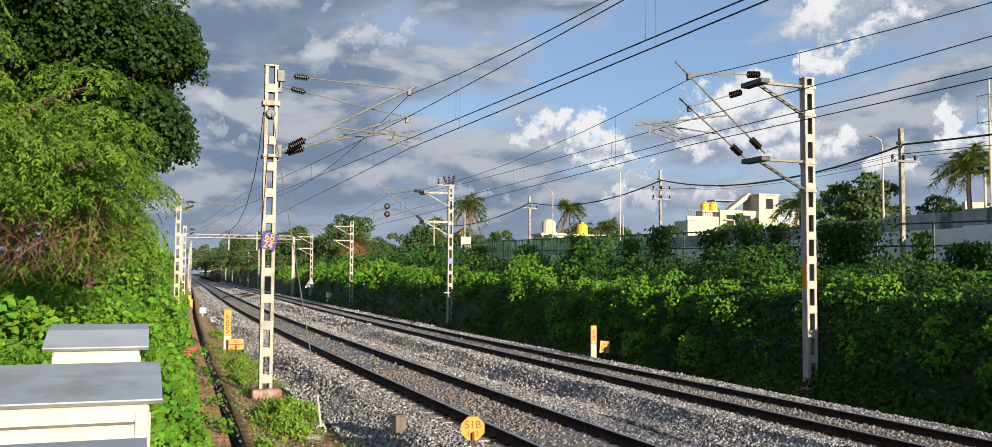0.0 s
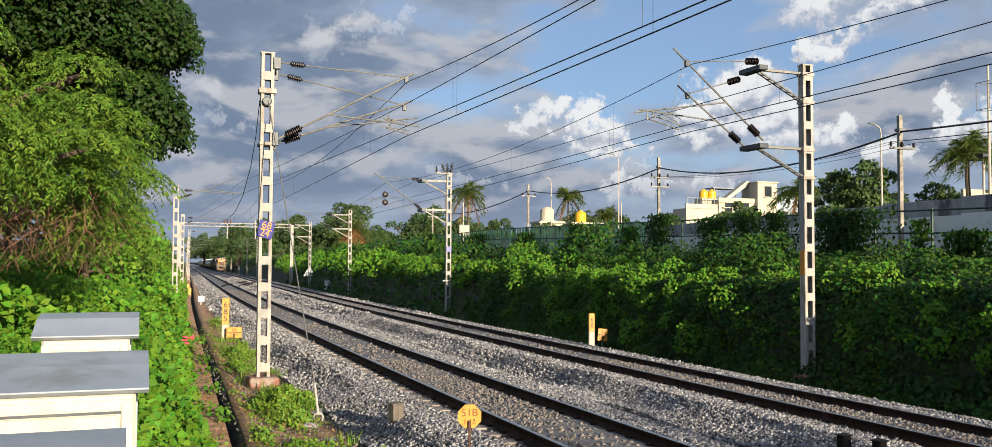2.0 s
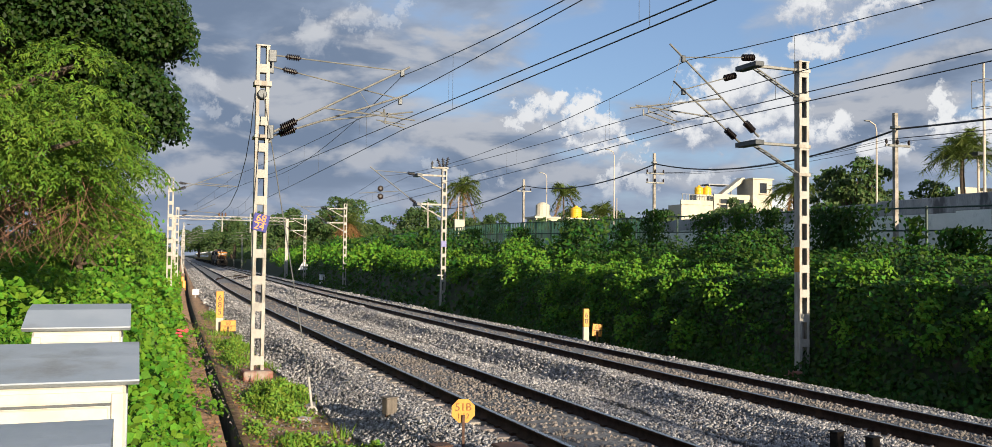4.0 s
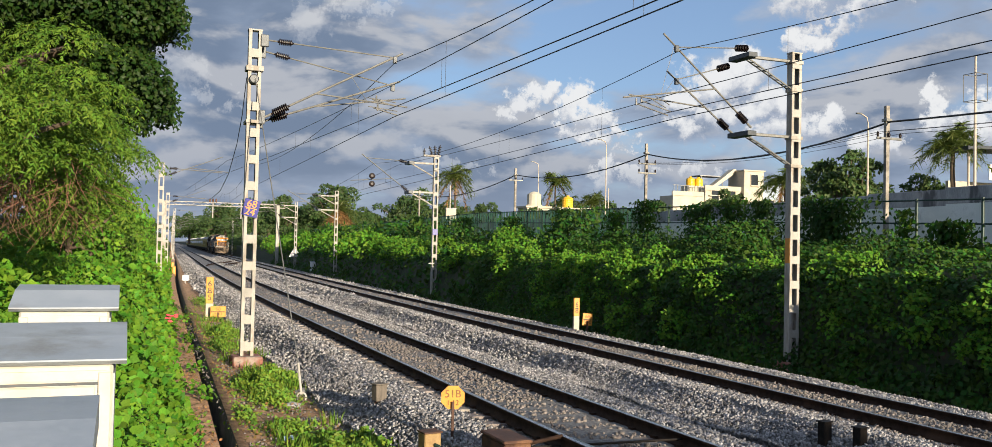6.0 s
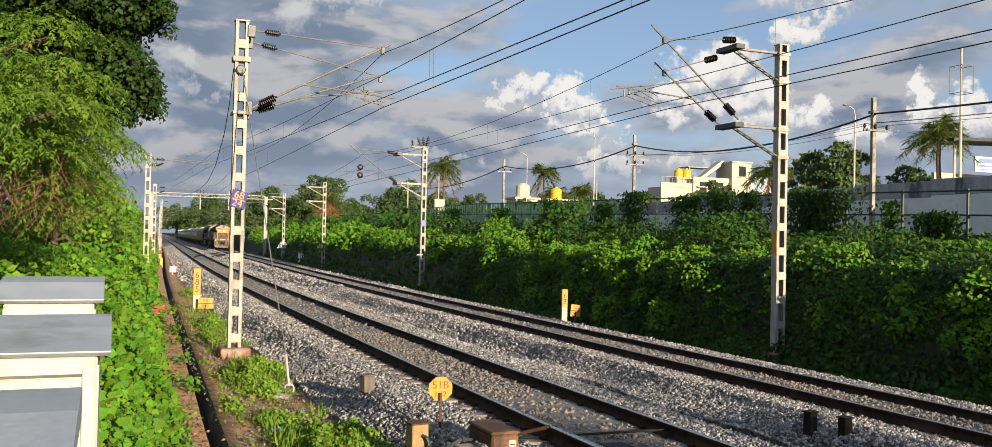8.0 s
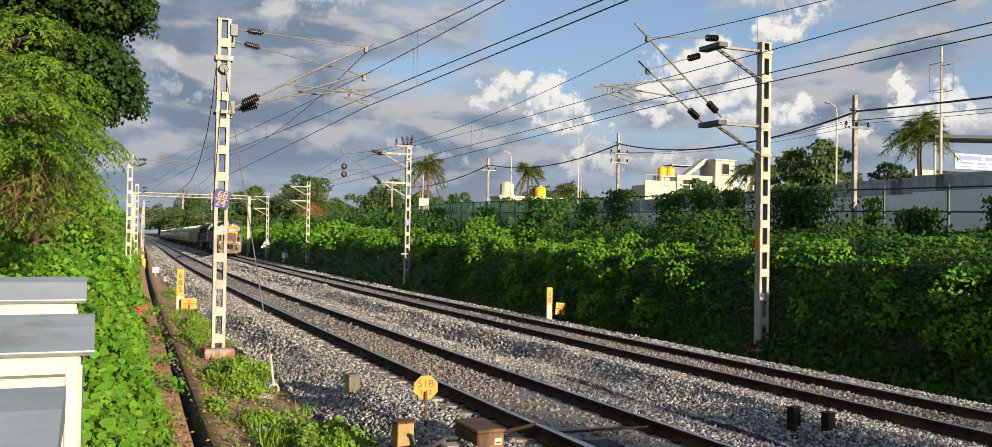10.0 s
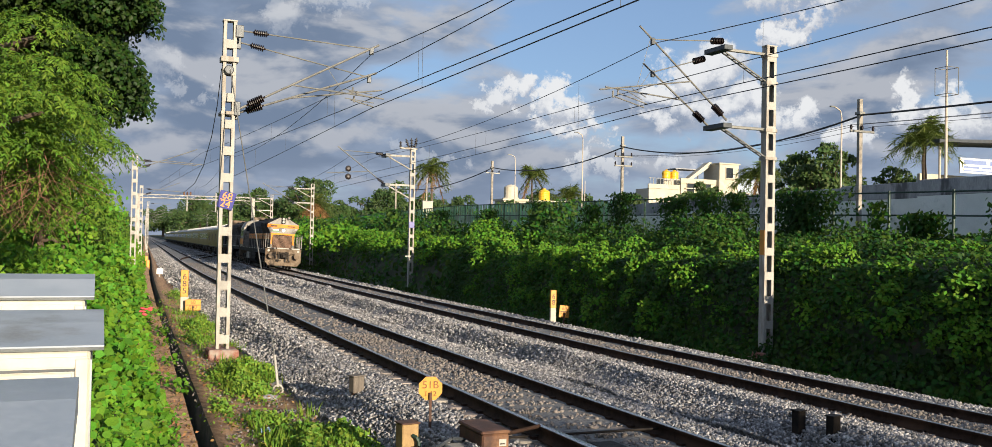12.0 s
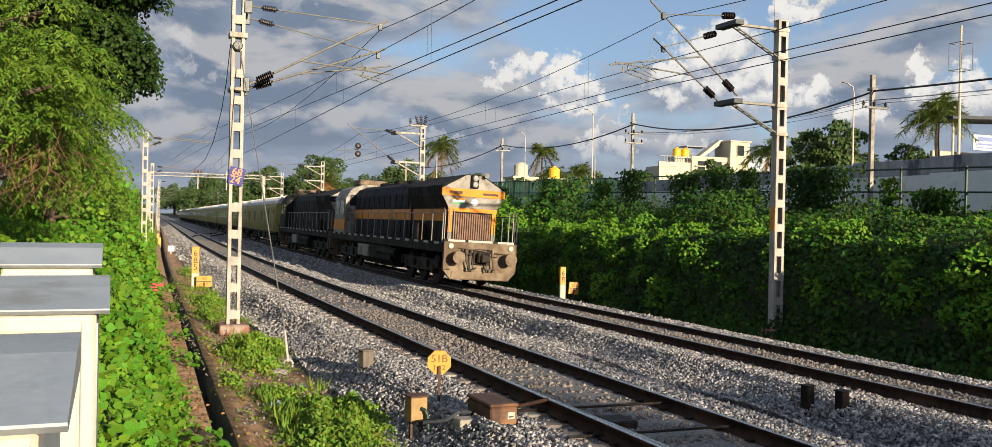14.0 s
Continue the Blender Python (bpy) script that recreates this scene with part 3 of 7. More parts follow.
def stones():
    """Crushed stone as loose pieces, thinning out with the distance."""
    rng = np.random.default_rng(7)
    chip = np.array([(1, 0.1, 0), (-1, 0, 0.1), (0.1, 1, 0), (0, -1, -0.1), (0, 0.1, 1), (0.1, 0, -1)]) * 1.1
    cf = np.array([(0, 2, 4), (2, 1, 4), (1, 3, 4), (3, 0, 4), (2, 0, 5), (1, 2, 5), (3, 1, 5), (0, 3, 5)])

    def batch(name, n, y0, y1, o0, o1, tv, tf, size, mat, label, skip=None, power=1.0, lift=0.55):
        y = y0 + (y1 - y0) * rng.random(n) ** power
        o = o0 + (o1 - o0) * rng.random(n)
        if skip is not None:
            keep = skip(o, y)
            y, o = y[keep], o[keep]
        n = len(y)
        x = cx(y) + o
        prof = np.array(MIDDLE)
        z = np.interp(o, prof[:, 0], prof[:, 1])
        z += (0.09 * np.sin(y * 0.9 + o * 2.1) * np.cos(y * 0.53 - o * 2.4) + 0.06) * ((np.abs(o - 3.1) < 1.0) | (o < -1.9))
        s = size * rng.uniform(0.55, 1.25, n)
        q = rng.normal(size=(n, 4))
        q /= np.linalg.norm(q, axis=1)[:, None]
        w, a, b, c = q.T
        R = np.stack([1 - 2 * (b * b + c * c), 2 * (a * b - c * w), 2 * (a * c + b * w), 2 * (a * b + c * w), 1 - 2 * (a * a + c * c), 2 * (b * c - a * w),
                      2 * (a * c - b * w), 2 * (b * c + a * w), 1 - 2 * (a * a + b * b)], 1).reshape(n, 3, 3)
        shape = tv[None] * rng.uniform(0.55, 1.2, (n, 1, 3)) * rng.uniform(0.7, 1.25, (n, len(tv), 1)) + rng.normal(0, 0.22, (n, len(tv), 3))
        v = np.einsum("nij,nkj->nki", R, shape) * s[:, None, None] + np.stack([x, y, z + s * lift], 1)[:, None]
        f = tf[None] + (np.arange(n) * len(tv))[:, None, None]
        tagged(raw(name, v.reshape(-1, 3), f.reshape(-1, 3), mat), label, "ballast", kind="stuff")

    def clean(o, y):
        return ~((np.abs(o) < 1.25) | (np.abs(o - FAR) < 1.2))

    def beds(o, y):
        r = (np.abs(np.abs(o) - 0.838) > 0.14) & (np.abs(np.abs(o - FAR) - 0.838) > 0.14)
        return r & ((np.abs(o) < 1.3) | (np.abs(o - FAR) < 1.3)) & ~((o < 1.5) & (y < 14) & (np.mod(y, 0.6) < 0.22))

    batch("ballast_stones", 118000, 6.5, 20, -2.72, 8.9, chip, cf, 0.029, "stone", "pale grey crushed granite ballast stones", clean)
    batch("ballast_stones", 62000, 20, 48, -2.8, 8.9, chip, cf, 0.038, "stone", "pale grey crushed granite ballast stones", clean, 1.2)
    batch("ballast_stones", 34000, 48, 190, -2.9, 8.9, chip, cf, 0.075, "stone", "pale grey crushed granite ballast stones", clean, 1.3)
    batch("trodden_ballast", 24000, 6.5, 24, -1.3, 7.4, chip, cf, 0.032, "stone_brown", "brown dusty ballast between the rails", beds, 1.0, 0.2)
    batch("trodden_ballast", 9000, 24, 90, -1.3, 7.4, chip, cf, 0.06, "stone_brown", "brown dusty ballast between the rails", beds, 1.2, -0.1)

    # loose pebbles on the bare soil of the verge
    n = 2600
    y = 8 + 26 * rng.random(n) ** 1.3
    x = rng.uniform(-4.5, -2.6, n) + 0.008 * y
    s = rng.uniform(0.008, 0.03, n)
    v = chip[None] * rng.uniform(0.5, 1.2, (n, 1, 3)) * s[:, None, None] + rng.normal(0, 0.2, (n, 6, 3)) * s[:, None, None] + np.stack([x, y, np.full(n, -0.49)], 1)[:, None]
    f = cf[None] + (np.arange(n) * 6)[:, None, None]
    tagged(raw("verge_pebbles", v.reshape(-1, 3), f.reshape(-1, 3), "stone_brown"), "brown pebbles and clods on the bare verge", "pebbles", kind="stuff")


stones()

# ---------------------------------------------------------------- track
RAIL_OUTLINE = [(-0.075, -0.172), (0.075, -0.172), (0.075, -0.16), (0.012, -0.14), (0.010, -0.05), (0.036, -0.038), (0.036, -0.006),
                (0.028, 0.0), (-0.028, 0.0), (-0.036, -0.006), (-0.036, -0.038), (-0.010, -0.05), (-0.012, -0.14), (-0.075, -0.16)]


def sweep(name, path, outline, mats, parent, top=()):
    """Outline (across, up) swept along a path of points; faces listed in top take the second material."""
    path = [Vector(p) for p in path]
    n = len(outline)
    v = []
    for i, p in enumerate(path):
        d = (path[min(i + 1, len(path) - 1)] - path[max(i - 1, 0)])
        r = Vector((d.y, -d.x, 0)).normalized()
        v += [tuple(p + r * a + Vector((0, 0, b))) for a, b in outline]
    f, mi = [], []
    for i in range(len(path) - 1):
        for j in range(n):
            f.append((i * n + j, i * n + (j + 1) % n, (i + 1) * n + (j + 1) % n, (i + 1) * n + j))
            mi.append(1 if j in top else 0)
    ob = raw(name, v, np.array(f)[:, ::-1], mats, parent)
    ob.data.polygons.foreach_set("material_index", np.array(mi, np.int32))
    return ob


def track(label, off, z, sleepers):
    t = thing("railway_track", label=label, category="railway track", group="parallel tracks", kind="structure")
    ys = np.concatenate([np.arange(-40, 110, 2.0), np.arange(110, 400, 10), np.arange(400, 1201, 80)])
    for s in (-1, 1):
        o = off + s * 0.874
        sweep("rail", [(float(cx(y)) + o, y, z + s * CANT / 2) for y in ys], RAIL_OUTLINE, ["rail", "rail_top"], t, top=(6, 7, 8))
    bm = NEW()
    prism(bm, [(-1.37, -0.05), (1.37, -0.05), (1.37, 0.03), (1.2, 0.06), (0.6, 0.055), (0.3, 0.03), (-0.3, 0.03), (-0.6, 0.055), (-1.2, 0.06), (-1.37, 0.03)], "y", -0.125, 0.125)
    first = None
    clip = NEW()
    for s in (-1, 1):
        for e in (-1, 1):
            box(clip, s * 0.874 + e * 0.10 - 0.035, s * 0.874 + e * 0.10 + 0.035, -0.05, 0.05, 0.05, 0.095)
    for i, y in enumerate(sleepers):
        m = pose(float(cx(y)) + off, y, z - 0.232, 0, -math.degrees(CANT / 1.75), -math.degrees(float(slope(y))))
        if first is None:
            first = part("sleeper", bm, "sleeper", t)
            fc = part("rail_clip", clip, "rail", first)
            ob = first
        else:
            ob = new("sleeper", first.data)
            ob.parent = t
            if y < 30:
                c = new("rail_clip", fc.data)
                c.parent = ob
        ob.matrix_basis = m
    return t


near_track = track("rusty broad-gauge track on concrete sleepers, standing empty", 0.0, 0.0, np.arange(5.0, 95, 0.6))
far_track = track("rusty broad-gauge track carrying the passing train", FAR, FAR_Z, np.arange(7.0, 95, 0.6))


def crossover():
    t = thing("crossover_track", label="curved crossover rails joining the two tracks", category="railway track", kind="structure")
    for s in (-0.87, 0.87):
        pts = []
        for i in range(41):
            u = i / 40
            y = 92 + 58 * u
            w = u * u * (3 - 2 * u)
            pts.append((float(cx(y)) + FAR * w + s, y, FAR_Z * w + 0.006))
        sweep("rail", pts, RAIL_OUTLINE, ["rail", "rail_top"], t, top=(6, 7, 8))


crossover()


def points_gear():
    """Switch blade, stretcher and timbers at the near end."""
    t = thing("track_switch", label="dark steel switch blade and stretcher rods beside the rail", category="track switch")
    sweep("switch_blade", [(-0.70 + 0.1 * (10.5 - y) / 6, y, -0.02) for y in np.arange(4.5, 10.6, 0.5)],
          [(-0.03, -0.12), (0.03, -0.12), (0.03, 0.0), (-0.03, 0.0)], ["rail", "rail_top"], t, top=(2,))
    for y in (9.0, 10.45):
        part("stretcher_rod", tube(NEW(), (-1.3, y, -0.10), (0.9, y, -0.12), 0.016), "bogie", t)
    part("slide_plate", box(NEW(), -0.55, -0.2, 9.35, 9.75, -0.16, -0.06, 0.02), "bogie", t)


points_gear()


# ---------------------------------------------------------------- overhead line
def insulator(parent, p, q, sheds=7, r=0.075):
    prof = [(0, 0.02), (0.08, 0.03)]
    for i in range(sheds):
        a = 0.1 + 0.8 * i / sheds
        prof += [(a, 0.035), (a + 0.03, r), (a + 0.07, r), (a + 0.09, 0.035)]
    prof += [(0.93, 0.03), (1, 0.02)]
    return part("insulator", lathe(NEW(), p, q, prof, 12), "insulator", parent, "ribbed brown porcelain insulator")


def mast_body(t, h, w=0.30, d=0.20, step=0.62, base=True):
    """Two channels joined by batten plates, on a concrete foot. Wide faces look along the line."""
    for s in (-1, 1):
        bm = NEW()
        a, b = s * w / 2, s * (w / 2 - 0.075)
        c = a - s * 0.010
        prism(bm, [(a, -d / 2), (b, -d / 2), (b, -d / 2 + 0.010), (c, -d / 2 + 0.010), (c, d / 2 - 0.010), (b, d / 2 - 0.010), (b, d / 2), (a, d / 2)], "z", 0, h)
        part("channel", bm, "galv", t)
    z = 0.12
    bm0 = None
    while z < h - 0.1:
        for e in (-1, 1):
            if bm0 is None:
                bm = NEW()
                box(bm, -w / 2 + 0.005, w / 2 - 0.005, -0.004, 0.004, 0, 0.20)
                bm0 = part("batten_plate", bm, "galv", t)
                ob = bm0
            else:
                ob = new("batten_plate", bm0.data)
                ob.parent = t
            ob.location = (0, e * (d / 2 + 0.005), z)
        z += step
    part("cap_plate", box(NEW(), -w / 2 - 0.012, w / 2 + 0.012, -d / 2 - 0.012, d / 2 + 0.012, h - 0.02, h + 0.012), "galv", t)
    if base:
        bm = NEW()
        box(bm, -0.34, 0.34, -0.34, 0.34, -0.55, 0.0, 0.03)
        part("foundation", bm, "brick_base", t, "red-painted concrete foundation block")


def rod(name, parent, p, q, r, mat="galv_dark", n=8, label=""):
    return part(name, tube(NEW(), p, q, r, n), mat, parent, label, smooth=False)


def cantilever_left(t, dy, zt, zl, reach, contact):
    """One swivelling arm from the mast's side at x 0.15 towards +x."""
    y = dy
    part("hinge_bracket", box(NEW(), 0.12, 0.30, y - 0.05, y + 0.05, zt - 0.16, zt + 0.12, 0.01), "bracket", t)
    part("hinge_bracket", box(NEW(), 0.12, 0.26, y - 0.06, y + 0.06, zl - 0.16, zl + 0.16, 0.01), "bracket", t)
    a, b = Vector((0.28, y, zt)), Vector((reach - 0.2, y, zt - (0.12 if contact < 5.55 + 0.27 else 0.55)))
    u = (b - a).normalized()
    rod("tie_rod", t, a, a + u * 0.22, 0.02)
    insulator(t, a + u * 0.22, a + u * 0.60)
    rod("tie_rod", t, a + u * 0.60, b, 0.016)
    lo = Vector((0.24, y, zl))
    d = (Vector((reach, y, b.z + 0.12)) - lo).normalized()
    rod("tube_end", t, lo, lo + d * 0.18, 0.03)
    insulator(t, lo + d * 0.18, lo + d * 0.66, 8, 0.095)
    L = (reach - 0.24) / d.x
    rod("bracket_tube", t, lo + d * 0.66, lo + d * L, 0.026)
    s = lo + d * (L * 0.36)
    end = Vector((reach + 0.15, y, contact + 0.24))
    rod("registration_arm", t, s, end, 0.019)
    rod("steady_drop", t, end - Vector((0.75, 0, -0.02)), end - Vector((0.75, 0, 0.14)), 0.022)
    rod("steady_arm", t, end - Vector((0.85, 0, 0.08)), Vector((reach - 0.12, y, contact + 0.03)), 0.016)
    rod("steady_arm", t, end - Vector((0.98, 0, 0.05)), end - Vector((0.25, 0, 0.12)), 0.012)
    rod("arm_dropper", t, lo + d * (L * 0.62), s + (end - s) * 0.55, 0.006)
    part("wire_clamp", box(NEW(), b.x - 0.04, b.x + 0.06, y - 0.04, y + 0.04, b.z - 0.14, b.z + 0.03, 0.01), "bracket", t)


Z0 = -0.29
mast_l = thing("catenary_mast", pose(-3.25, 22.27, Z0), "pale steel lattice mast with blue number plate on red foot", "catenary mast", "catenary masts")
mast_body(mast_l, 7.59)
cantilever_left(mast_l, -0.10, 7.37, 5.55, 3.55, 5.52 - Z0 + 0.0)
cantilever_left(mast_l, 0.32, 7.18, 5.50, 3.62, 5.80 - Z0)
part("mast_band", box(NEW(), -0.20, 0.20, -0.16, 0.16, 6.62, 6.74, 0.01), "galv", mast_l)
part("mast_band", box(NEW(), -0.17, 0.24, -0.13, 0.40, 5.40, 5.48, 0.01), "galv", mast_l)
plate = part("number_plate", box(NEW(), -0.18, 0.18, -0.006, 0.006, -0.20, 0.20, 0.004), "blue_plate", mast_l, "blue enamel plate with orange mast number")
plate.matrix_basis = pose(0.0, -0.14, 3.42, 0, 14, -12)
lettering("68\n24", 0.235, "orange_ink", plate, pose(0, -0.008, 0, 90, 0, 0), spacing=0.8)
part("dividing_bar", box(NEW(), -0.14, 0.14, -0.010, -0.006, -0.012, 0.004), "orange_ink", plate)
part("chain_pulley", lathe(NEW(), (-0.02, -0.15, 6.42), (-0.02, -0.22, 6.42), [(0, 0.09), (0.3, 0.11), (0.7, 0.11), (1, 0.09)], 14), "bracket", mast_l)

stay = thing("guy_wire", label="thin steel stay wire anchored in the verge", category="stay wire")
part("stay_strand", tube(NEW(), (-3.25, 22.1, 6.2), (-2.87, 17.55, 0.1), 0.012, 6), "galv_dark", stay)
part("stay_rod", tube(NEW(), (-2.87, 17.55, 0.1), (-2.84, 17.30, -0.45), 0.024, 8), "galv", stay)
part("anchor_loop", polytube(NEW(), [(-2.84 + 0.09 * math.cos(a), 17.3, -0.50 + 0.09 * math.sin(a)) for a in np.linspace(0, 2 * math.pi, 11)], 0.018, 6), "galv", stay, "pale anchor ring in the ground")
feeder = thing("hanging_wire", label="thin dark wire sagging from the mast along the line", category="wire")
part("strand", polytube(NEW(), [(-3.40, 22.42, 6.2), (-3.37, 23.4, 5.45), (-3.35, 24.6, 4.85), (-3.3, 27, 4.25), (-3.15, 31, 3.98), (-3.0, 36, 3.95), (-2.6, 50, 4.2), (-2.0, 80, 5.2), (-1.0, 127, 6.2)], 0.010, 5), "wire", feeder)

# second mast across the line, with two arms on outrigger beams
ZR = -0.52
mast_r = thing("catenary_mast", pose(9.79, 19.17, ZR), "pale steel lattice mast with two outrigger beams on red foot", "catenary mast", "catenary masts")
part("foundation_cap", box(NEW(), -0.27, 0.27, -0.24, 0.24, 0.0, 0.14, 0.03), "brick_base", mast_r, "red-painted concrete cap round the mast foot")
mast_body(mast_r, 7.97)
part("paint_stripe", box(NEW(), -0.156, -0.152, -0.09, 0.09, 2.62, 3.25), "amber", mast_r, "orange paint band")
for zb in (7.75, 5.82):
    part("outrigger_beam", box(NEW(), -1.5, 0.16, -0.04, 0.04, zb - 0.035, zb + 0.035, 0.008), "galv_dark", mast_r)
    bm = NEW()
    for e in (-1, 1):
        tube(bm, (-0.12, e * 0.06, zb - 0.72), (-1.45, e * 0.06, zb - 0.06), 0.022, 6)
    for i in range(7):
        f0, f1 = i / 7, (i + 0.5) / 7
        tube(bm, (-0.12 - 1.33 * f0, -0.06, zb - 0.72 + 0.66 * f0), (-0.12 - 1.33 * f1, 0.06, zb - 0.72 + 0.66 * f1), 0.013, 5)
    part("lattice_strut", bm, "galv_dark", mast_r)
    part("cross_plate", box(NEW(), -1.72, -1.46, -0.42, 0.42, zb - 0.09, zb + 0.03, 0.01), "bracket", mast_r, "dark grey cross plate along the line")
    part("mast_band", box(NEW(), -0.18, 0.18, -0.13, 0.13, zb - 0.07, zb + 0.02, 0.006), "galv", mast_r)
    part("mast_band", box(NEW(), -0.18, 0.18, -0.13, 0.13, zb - 0.78, zb - 0.70, 0.006), "galv", mast_r)


def cantilever_right(t, y, zl, zt, ztop, reach, contact):
    lo = Vector((-1.60, y, zl))
    top = Vector((-reach, y, ztop))
    d = (top - lo).normalized()
    L = (top - lo).length
    rod("tube_end", t, lo, lo + d * 0.16, 0.03)
    insulator(t, lo + d * 0.16, lo + d * 0.56, 7, 0.085)
    rod("bracket_tube", t, lo + d * 0.56, top, 0.024)
    a, b = Vector((-1.66, y, zt)), lo + d * (L * 0.86)
    u = (b - a).normalized()
    insulator(t, a + u * 0.05, a + u * 0.46, 7, 0.085)
    rod("tie_rod", t, a + u * 0.46, b, 0.014)
    s = lo + d * (L * 0.42)
    end = Vector((-reach - 1.05, y, contact + 0.36))
    rod("registration_arm", t, s, end, 0.019)
    rod("steady_drop", t, end + Vector((0.35, 0, 0)), end + Vector((0.35, 0, -0.16)), 0.022)
    rod("steady_arm", t, end + Vector((0.35, 0, -0.12)), Vector((-reach + 0.15, y, contact + 0.03)), 0.016)
    rod("steady_arm", t, end + Vector((0.75, 0, 0.02)), Vector((-reach + 0.1, y, contact + 0.2)), 0.012)
    rod("arm_dropper", t, top - d * (L * 0.12), s + (end - s) * 0.6, 0.006)
    part("wire_clamp", box(NEW(), b.x - 0.04, b.x + 0.06, y - 0.04, y + 0.04, b.z - 0.12, b.z + 0.04, 0.01), "bracket", t)


cantilever_right(mast_r, -0.38, 5.92, 7.86, 7.97, 4.12, 5.50 - ZR)
cantilever_right(mast_r, 0.38, 5.86, 7.58, 7.27, 3.54, 5.72 - ZR)


def plain_mast(x, y, z, h, sgn, label, arm=True, scale_w=0.30):
    """A mast farther along the line, its arm towards the track (sgn: +1 to the right)."""
    t = thing("catenary_mast", pose(x, y, z, 0, 0, -math.degrees(float(slope(y)))), label, "catenary mast", "catenary masts")
    mast_body(t, h, scale_w, 0.2, 0.7)
    if arm:
        reach = 3.2
        for zz, rise in ((h - 0.25, -0.15), (5.8, 1.2)):
            a, b = Vector((sgn * 0.2, 0, zz)), Vector((sgn * reach, 0, zz + rise))
            u = (b - a).normalized()
            insulator(t, a + u * 0.2, a + u * 0.65, 6, 0.09)
            rod("tie_rod" if rise < 0 else "bracket_tube", t, a, a + u * 0.2, 0.025)
            rod("tie_rod" if rise < 0 else "bracket_tube", t, a + u * 0.65, b, 0.022)
        rod("registration_arm", t, (sgn * 1.4, 0, 6.3), (sgn * (reach + 0.3), 0, 6.15), 0.02)
    return t


def bracket_mast(x, y, z, h, label):
    """Right-hand mast with straight steel brackets carrying the arm."""
    t = plain_mast(x, y, z, h, -1, label, arm=False)
    for zb in (h - 0.45, 5.9):
        part("outrigger_beam", box(NEW(), -1.6, 0.15, -0.05, 0.05, zb - 0.05, zb + 0.05), "galv", t)
        rod("strut", t, (-0.1, 0, zb - 0.75), (-1.45, 0, zb - 0.05), 0.04, "galv", 6)
        part("cross_plate", box(NEW(), -1.7, -1.45, -0.5, 0.5, zb - 0.1, zb + 0.06), "bracket", t)
    insulator(t, (-1.7, 0, h - 0.42), (-2.2, 0, h - 0.36), 6, 0.1)
    rod("tie_rod", t, (-2.2, 0, h - 0.36), (-4.0, 0, h - 0.3), 0.02)
    insulator(t, (-1.65, 0, 5.95), (-2.05, 0, 6.25), 6, 0.1)
    rod("bracket_tube", t, (-2.05, 0, 6.25), (-4.3, 0, h - 0.1), 0.03)
    rod("registration_arm", t, (-2.6, 0, 6.6), (-4.9, 0, 6.4), 0.02)
    return t


mast_r2 = bracket_mast(10.4, 50.5, -0.5, 8.0, "pale steel mast with insulators on top beside the bank")
for i, e in enumerate((-0.18, 0.0, 0.18)):
    insulator(mast_r2, (e * 0.9 - 0.05, 0, 8.0 + 0.02 * i), (e * 1.8 - 0.1, 0, 8.55 + 0.05 * i), 5, 0.10)
part("top_bracket", box(NEW(), -0.75, 0.25, -0.08, 0.08, 7.95, 8.05, 0.01), "galv", mast_r2)
insulator(mast_r2, (-0.72, 0, 8.02), (-0.72, 0, 8.4), 4, 0.09)
part("number_plate", box(NEW(), -0.15, 0.15, -0.125, -0.115, 3.5, 3.85), "blue_plate", mast_r2)
for zz in (6.68, 6.24):
    part("strain_insulator", lathe(NEW(), (-3.75, -0.34, zz), (-3.75, -0.20, zz), [(0, 0.07), (0.15, 0.15), (0.5, 0.17), (0.85, 0.15), (1, 0.06)], 14), "insulator", mast_r2, "round dark strain insulator")
part("step_bar", box(NEW(), -0.35, 0.35, -0.14, -0.11, 1.85, 1.92), "galv_dark", mast_r2)
bracket_mast(11.4, 82.0, -0.5, 7.6, "pale steel mast standing in the green bank")
bracket_mast(12.4, 108.9, -0.5, 7.7, "pale steel mast standing in the green bank")
plain_mast(-4.2, 54.0, 0.1, 6.5, 1, "pale steel mast rising from the roadside bushes")
plain_mast(-2.55, 87.0, 0.0, 6.6, 1, "pale steel mast rising from the roadside bushes")
for y, off in ((160, 9.5), (190, 9.5), (222, 9.5), (255, 9.5), (300, 9.5), (350, 9.5), (400, 9.5), (150, -3.6), (185, -3.6), (225, -3.6), (270, -3.6), (330, -3.6)):
    plain_mast(float(cx(y)) + off, y, -0.4, 7.8, -1 if off > 0 else 1, "distant pale steel mast beside the line")


